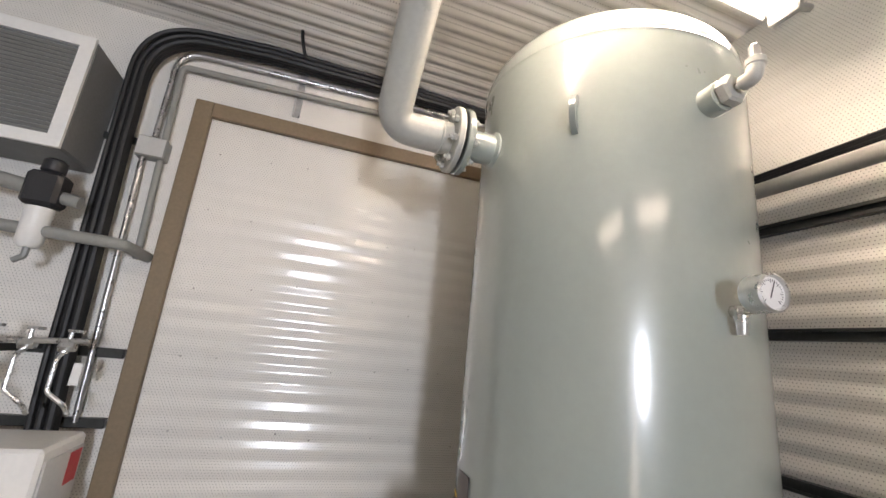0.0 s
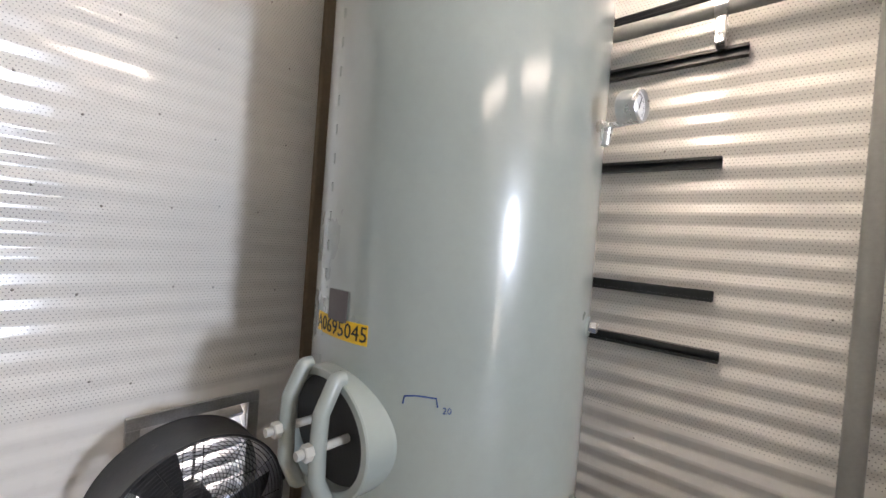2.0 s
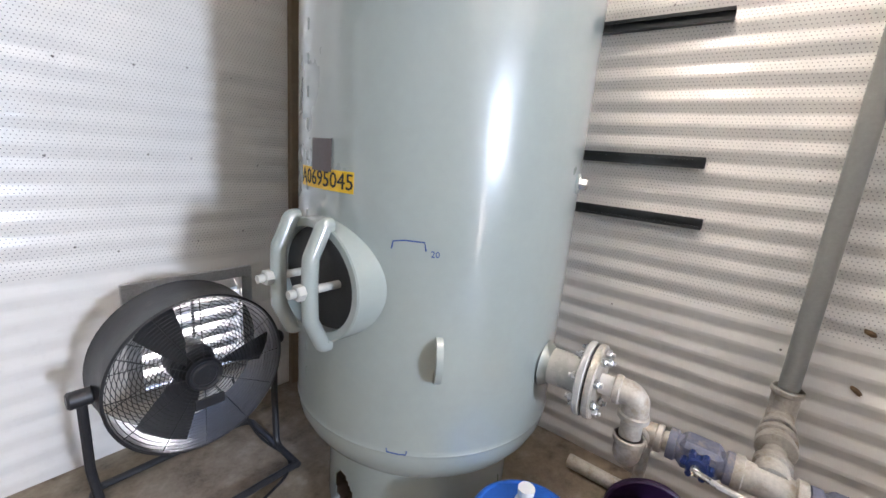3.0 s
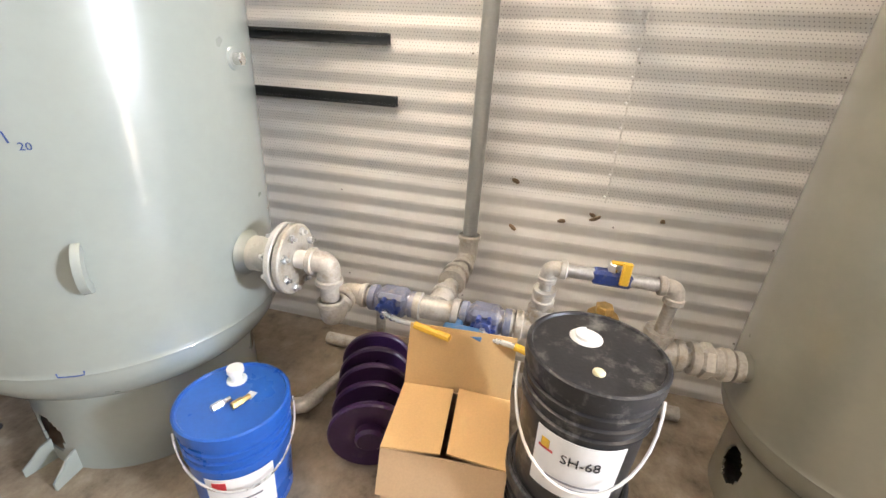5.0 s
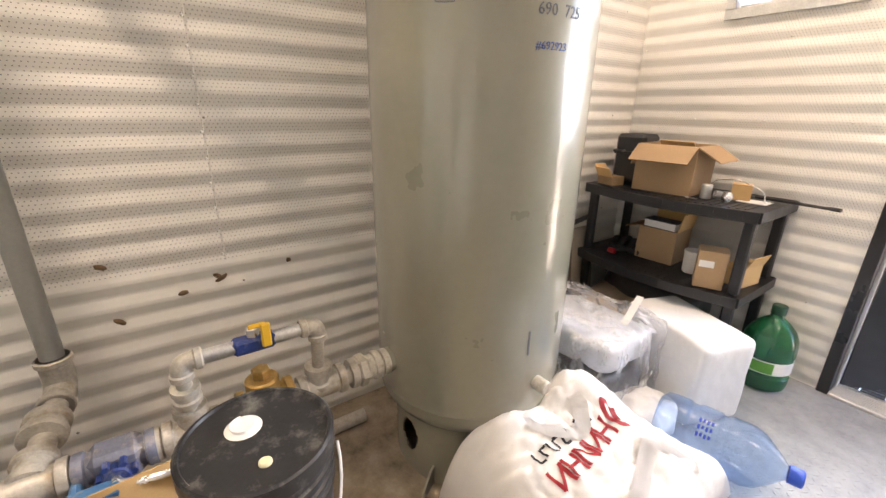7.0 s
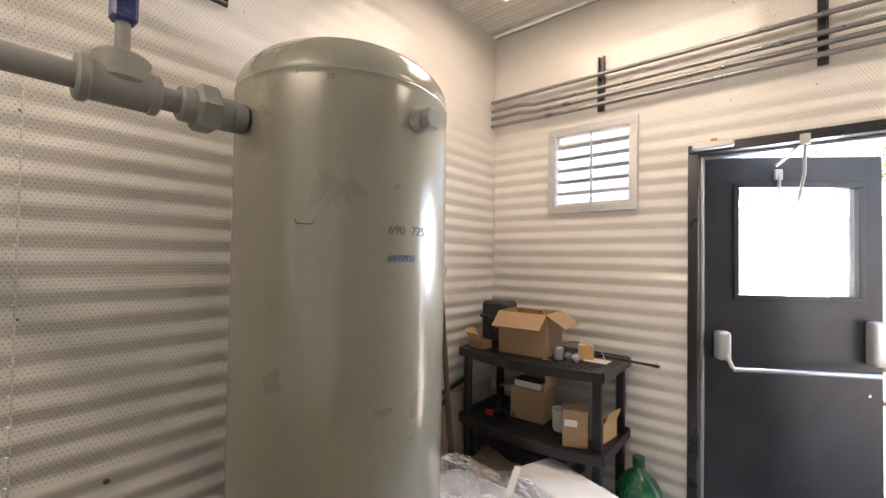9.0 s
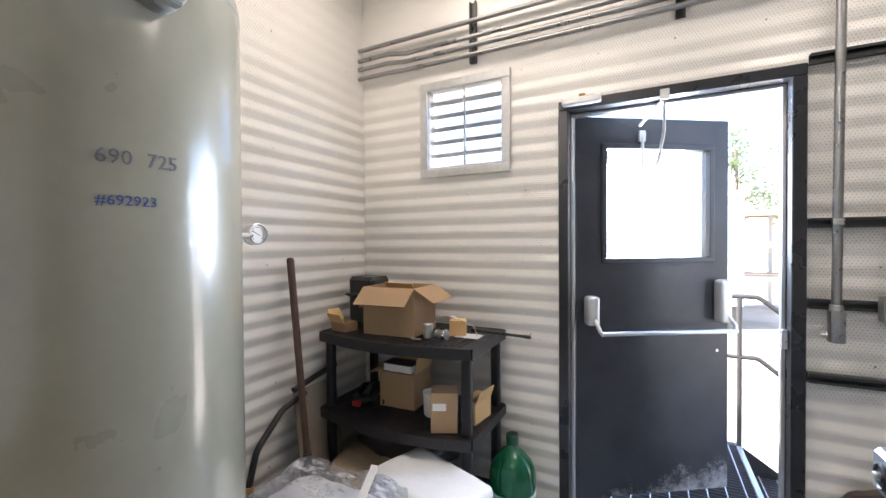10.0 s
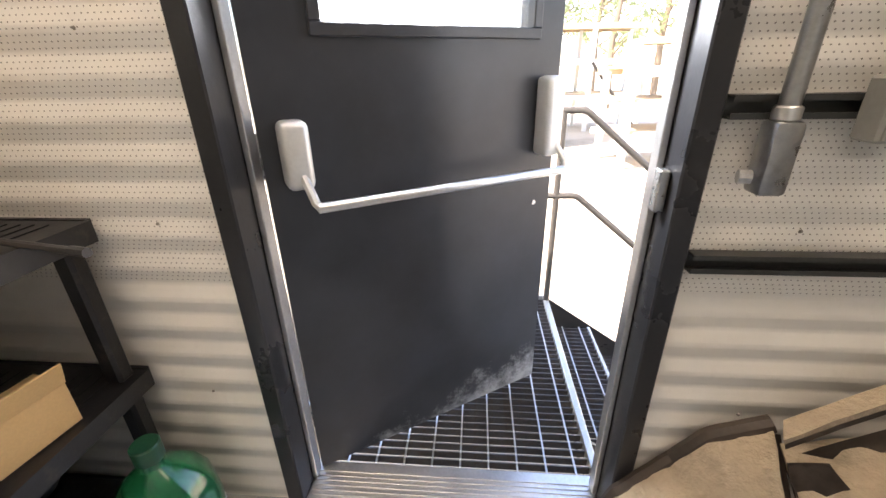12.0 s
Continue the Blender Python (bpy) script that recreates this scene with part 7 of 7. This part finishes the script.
part("neck", boxes(((-0.76, -1.96, 0.66), (-0.56, -1.74, 0.765)), bevel=0.006), BLACK, mc)
part("cabinet", boxes(((-1.05, -1.98, 0.0), (-0.575, -1.50, 0.66)), bevel=0.01), GREYBOX, mc)
ly = -1.955
part("lock_ring", lathe(bmesh.new(), [(0.0, 0.0), (0.036, 0.0), (0.036, 0.006), (0.031, 0.009), (0.029, 0.005), (0, 0.005)], 28, frame_to((-0.5045, ly, 0.825), (-0.4, ly, 0.825))), BLACK, mc)
part("lock_core", rod(bmesh.new(), (-0.50, ly, 0.825), (-0.485, ly, 0.825), 0.011, 12, chamfer=0.002), STEEL, mc)

# ---- outside: landing, stairs, yard ----
# Weathered bars; their colour is also darkened to carry the shade under the grating.
GRATE = mat("weathered_shaded_grating", (0.075, 0.075, 0.08), 0.5, 0.4, 0.25, 20, 90, 0.05, (0.08, 0.06, 0.05), 0.55)
GX0, GX1, GY0, GY1 = -0.50, 1.25, -4.02, SOUTH - 0.14


def bar_mesh(lx, ly, lz, material=GRATE):
    me = bpy.data.meshes.new("grating_bar")
    bm = box(bmesh.new(), (-lx / 2, -ly / 2, -lz), (lx / 2, ly / 2, 0))
    bm.to_mesh(me)
    bm.free()
    me.materials.append(material)
    return me


def grating(parent, x0, x1, y0, y1, z, pitch=0.034, cross=0.1):
    long_me, cross_me = bar_mesh(x1 - x0, 0.005, 0.03), bar_mesh(0.006, y1 - y0, 0.008, GALV)
    k = 0
    y = y0 + pitch / 2
    while y < y1:
        ob = new("bearing_bar", long_me)
        ob.parent, ob.location = parent, (x0 / 2 + x1 / 2 - parent.location.x, y - parent.location.y, z - parent.location.z)
        y += pitch
    x = x0 + cross / 2
    while x < x1:
        ob = new("cross_bar", cross_me)
        ob.parent, ob.location = parent, (x - parent.location.x, (y0 + y1) / 2 - parent.location.y, z + 0.001 - parent.location.z)
        x += cross


GROUND_Z = -0.80
landing = thing("landing", (0.3, -3.4, GROUND_Z), "galvanised steel grating landing outside the door", "landing")
grating(landing, GX0, GX1, GY0, GY1, -0.015)
for lo, hi in (((GX0 - 0.028, GY0, -0.10), (GX0, GY1, 0.0)), ((GX1, GY0, -0.10), (GX1 + 0.02, GY1, 0.0)), ((GX0 - 0.028, GY0 - 0.02, -0.10), (GX1 + 0.02, GY0, 0.0))):
    part("edge", boxes((lo, hi), bevel=0.003), GALV, landing)
for x, y in ((GX0, GY0 + 0.03), (GX1 - 0.03, GY0 + 0.03)):
    part("post", boxes(((x, y - 0.03, GROUND_Z), (x + 0.05, y + 0.02, -0.10))), FRAME_PAINT, landing)
stairs = thing("stairs", (-1.1, -3.4, GROUND_Z), "steel stairs with grating treads beside the landing", "stairs")
for k in range(3):
    z = -0.20 * (k + 1)
    x1 = GX0 - 0.03 - 0.26 * k
    grating(stairs, x1 - 0.25, x1, -4.0, -3.0, z, 0.034, 0.1)
    part("nosing", boxes(((x1 - 0.265, -4.0, z - 0.04), (x1 - 0.25, -3.0, z + 0.002)), bevel=0.002), GALV, stairs)
for y in (-4.03, -2.99):
    m = Matrix.Rotation(radians(90), 4, "X")
    bm = slab(bmesh.new(), [(GX0 - 0.03, -0.02), (GX0 - 0.03, -0.26), (GX0 - 0.9, GROUND_Z), (GX0 - 1.02, GROUND_Z), (GX0 - 1.02, GROUND_Z + 0.1)], 0.012, Matrix.Translation((0, y, 0)) @ m)
    part("stringer", bm, FRAME_PAINT, stairs, smooth=False)
RAIL = mat("dark_rail_paint", (0.05, 0.045, 0.04), 0.4, 0, 0.2, 8, 60, 0.04)
rail = thing("handrail", (-0.5, -3.98, -0.1), "dark pipe handrail along the landing and stairs", "handrail")
RY = -3.985
for z in (1.065, 0.635):
    part("rail", tube(bmesh.new(), fillet([(1.2, RY, z), (-0.62, RY, z), (-1.55, RY, z - 0.77)], 0.06), 0.017, 12), RAIL, rail)
for x, zb, zt in ((-0.515, -0.1, 1.065), (0.4, -0.1, 1.065), (1.2, -0.1, 1.065), (-1.5, GROUND_Z, 0.33)):
    part("rail_post", rod(bmesh.new(), (x, RY, zb), (x, RY, zt), 0.017, 12), RAIL, rail)


def yard():
    """Pale sandy gravel with wheel-worn darker stretches."""
    m, nodes, links, bsdf = shader("yard_gravel")
    co = nodes.new("ShaderNodeTexCoord").outputs["Object"]
    big = noise_node(nodes, links, co, 0.35, 6, 0.6)
    fine = noise_node(nodes, links, co, 30, 5, 0.7)
    col = ramp(nodes, links, big, [(0.35, (0.36, 0.31, 0.24)), (0.5, (0.54, 0.47, 0.37)), (0.7, (0.60, 0.55, 0.47))])
    col = mixc(nodes, links, ramp(nodes, links, fine, [(0.5, (0, 0, 0)), (0.8, (0.6, 0.6, 0.6))]), col, (0.20, 0.17, 0.13))
    links.new(col, bsdf.inputs["Base Color"])
    bsdf.inputs["Roughness"].default_value = 0.95
    return m


bm = bmesh.new()
bmesh.ops.create_grid(bm, x_segments=40, y_segments=40, size=1.0)
bmesh.ops.transform(bm, matrix=Matrix.Translation((0, 0, GROUND_Z)) @ Matrix.Diagonal((600, 600, 1, 1)), verts=bm.verts)
setting("ground", bm, yard(), "pale sandy gravel yard", "ground")
TIMBER = mat("weathered_timber", (0.42, 0.33, 0.22), 0.75, 0, 0.15, 6, 50, 0.06)
PALE = mat("pale_painted_steel", (0.66, 0.66, 0.64), 0.45, 0, 0.08, 5, 50, 0.03)
TEAL = mat("pale_teal_cladding", (0.42, 0.52, 0.53), 0.5, 0, 0.06, 3, 40, 0.03)
hut = thing("site_cabin", (0.6, -13, GROUND_Z), "long pale ribbed metal site cabin across the yard", "cabin")
bm = bmesh.new()
for k in range(60):
    x = -2.0 + k * 0.13
    box(bm, (x, -13.0, GROUND_Z + 0.9), (x + 0.09, -12.96, 2.6))
box(bm, (-2.05, -15.4, GROUND_Z + 0.6), (5.85, -13.0, 2.6))
part("cladding", bm, TEAL, hut, smooth=False)
part("roof", boxes(((-2.15, -15.5, 2.6), (5.95, -12.9, 2.72))), PALE, hut, smooth=False)
part("skid", boxes(((-2.0, -15.3, GROUND_Z), (5.8, -13.05, GROUND_Z + 0.6))), STRUT, hut, smooth=False)


def rack(x, y, w, h, d, turn, label):
    """An open pipe rack of posts, beams and braces."""
    e = thing("pipe_rack", (x, y, GROUND_Z), label, "pipe rack", "pipe racks in the yard")
    m = Matrix.Translation((x, y, GROUND_Z)) @ Matrix.Rotation(radians(turn), 4, "Z")
    for px in (-w / 2, 0, w / 2):
        for py in (-d / 2, d / 2):
            part("post", box(bmesh.new(), (px - 0.06, py - 0.06, 0), (px + 0.06, py + 0.06, h), 0, 1, m), PALE, e, smooth=False)
    for z in (h * 0.35, h * 0.68, h):
        for py in (-d / 2, d / 2):
            part("beam", box(bmesh.new(), (-w / 2 - 0.2, py - 0.05, z - 0.06), (w / 2 + 0.2, py + 0.05, z + 0.06), 0, 1, m), PALE if z < h else TIMBER, e, smooth=False)
        part("deck", box(bmesh.new(), (-w / 2, -d / 2, z + 0.061), (w / 2, d / 2, z + 0.11), 0, 1, m), TIMBER, e, smooth=False)
    part("brace", tube(bmesh.new(), [m @ Vector((-w / 2, d / 2 + 0.06, 0.05)), m @ Vector((0, d / 2 + 0.06, h * 0.68))], 0.05, 6), RAIL, e)
    return e


rack(-4.6, -11.5, 3.2, 1.9, 1.2, 8, "pale steel rack stacked with timber in the yard")
rack(-6.6, -15.0, 4.0, 2.6, 1.2, -10, "pale steel rack stacked with timber in the yard")
rack(-3.6, -17.0, 3.4, 3.1, 1.4, 5, "tall pale steel rack in the yard")
dr = thing("red_sign", (-5.0, -11, GROUND_Z), "red sign on a post in the yard", "sign")
part("post", rod(bmesh.new(), (-5.25, -12.0, GROUND_Z), (-5.25, -12.0, 2.7), 0.04, 10), PALE, dr)
part("panel", boxes(((-5.6, -11.94, 1.6), (-4.95, -11.9, 2.7)), bevel=0.02), RED, dr)


# trees: a tapered trunk with limbs, and many small leaf clumps
BARK = mat("tree_bark", (0.14, 0.11, 0.08), 0.9, 0, 0.2, 6, 40, 0.2)


def leaf_material():
    """Thin leaves: as much light passes through as is thrown back."""
    m, nodes, links, bsdf = shader("tree_leaves")
    co = nodes.new("ShaderNodeTexCoord").outputs["Object"]
    col = ramp(nodes, links, noise_node(nodes, links, co, 2, 5, 0.6), [(0.3, (0.085, 0.105, 0.045)), (0.7, (0.12, 0.145, 0.075))])
    links.new(col, bsdf.inputs["Base Color"])
    bsdf.inputs["Roughness"].default_value = 0.6
    thin = nodes.new("ShaderNodeBsdfTranslucent")
    links.new(col, thin.inputs["Color"])
    both = nodes.new("ShaderNodeAddShader")
    links.new(bsdf.outputs[0], both.inputs[0])
    links.new(thin.outputs[0], both.inputs[1])
    links.new(both.outputs[0], nodes["Material Output"].inputs["Surface"])
    return m


LEAF_M = leaf_material()


def tree(x, y, h, seed):
    random.seed(seed)
    e = thing("tree", (x, y, GROUND_Z), "leafy tree at the far side of the yard", "tree", "trees behind the yard")
    bm = tube(bmesh.new(), [(x, y, GROUND_Z), (x + 0.1, y, h * 0.35), (x - 0.05, y + 0.1, h * 0.7), (x, y, h * 0.95)], [0.20, 0.16, 0.09, 0.03], 8)
    limbs = []
    for k in range(9):
        z = h * random.uniform(0.25, 0.85)
        a = random.uniform(0, 6.28)
        L = (1 - z / h) * h * 0.32 + 0.4
        tip = Vector((x + L * math.cos(a), y + L * math.sin(a), z + L * 0.5))
        tube(bm, [(x, y, z), Vector((x, y, z)).lerp(tip, 0.5) + Vector((0, 0, 0.1)), tip], [0.06, 0.04, 0.015], 6)
        limbs.append((Vector((x, y, z)), tip))
    part("trunk", bm, BARK, e)
    verts, faces = [], []
    for a, b in limbs * 3 + [(Vector((x, y, h * 0.8)), Vector((x, y, h * 1.05)))] * 4:
        for k in range(26):
            c = a.lerp(b, random.uniform(0.35, 1.1)) + Vector((random.gauss(0, 0.28), random.gauss(0, 0.28), random.gauss(0, 0.26)))
            u = Vector((random.gauss(0, 1), random.gauss(0, 1), random.gauss(0, 1))).normalized() * random.uniform(0.07, 0.16)
            w = u.orthogonal().normalized() * random.uniform(0.05, 0.10)
            n = len(verts)
            verts += [c - u, c + w, c + u, c - w]
            faces.append((n, n + 1, n + 2, n + 3))
    me = bpy.data.meshes.new("crown")
    me.from_pydata(verts, [], faces)
    me.materials.append(LEAF_M)
    cr = new("crown", me)
    cr.parent = e
    cr.matrix_parent_inverse = parent_inverse(e)
    tagged(cr, kind="stuff")


for k, (x, y, h) in enumerate(((-6.5, -24, 6.0), (-9.5, -26, 7.0), (-12.5, -25, 6.2), (-15.5, -27, 7.5), (-4.0, -27, 6.8), (-18.5, -26, 6.5), (-11.0, -30, 8.0), (-7.5, -31, 8.2), (-1.0, -28, 6.5), (2.5, -27, 7.0), (6.0, -28, 6.6))):
    tree(x, y, h, 40 + k)

# ---- raised tread pattern of the floor plate near the door ----
verts, faces = [], []
step = 0.034
for i in range(60):
    for j in range(48):
        x, y = -0.95 + i * step, -2.66 + j * step
        if x > 1.0 or (x > 0.6 and y < -2.0):
            continue
        flip = (i + j) % 2
        a = radians(45 if flip else -45)
        u, v = Vector((math.cos(a), math.sin(a), 0)), Vector((-math.sin(a), math.cos(a), 0))
        n = len(verts)
        c = Vector((x, y, 0))
        verts += [c - u * 0.013, c - v * 0.0042, c + u * 0.013, c + v * 0.0042, c + Vector((0, 0, 0.0018)) - u * 0.006, c + Vector((0, 0, 0.0018)) + u * 0.006]
        faces += [(n, n + 1, n + 4), (n + 1, n + 2, n + 5), (n + 1, n + 5, n + 4), (n + 2, n + 3, n + 5), (n + 3, n, n + 4), (n + 3, n + 4, n + 5)]
me = bpy.data.meshes.new("tread_lozenges")
me.from_pydata([v + Vector((0, 0, 0.0003)) for v in verts], [], faces)
me.materials.append(FLOOR)
tl = new("tread_lozenges", me)
tl.parent = bpy.data.objects["floor"]
tagged(tl, kind="stuff")
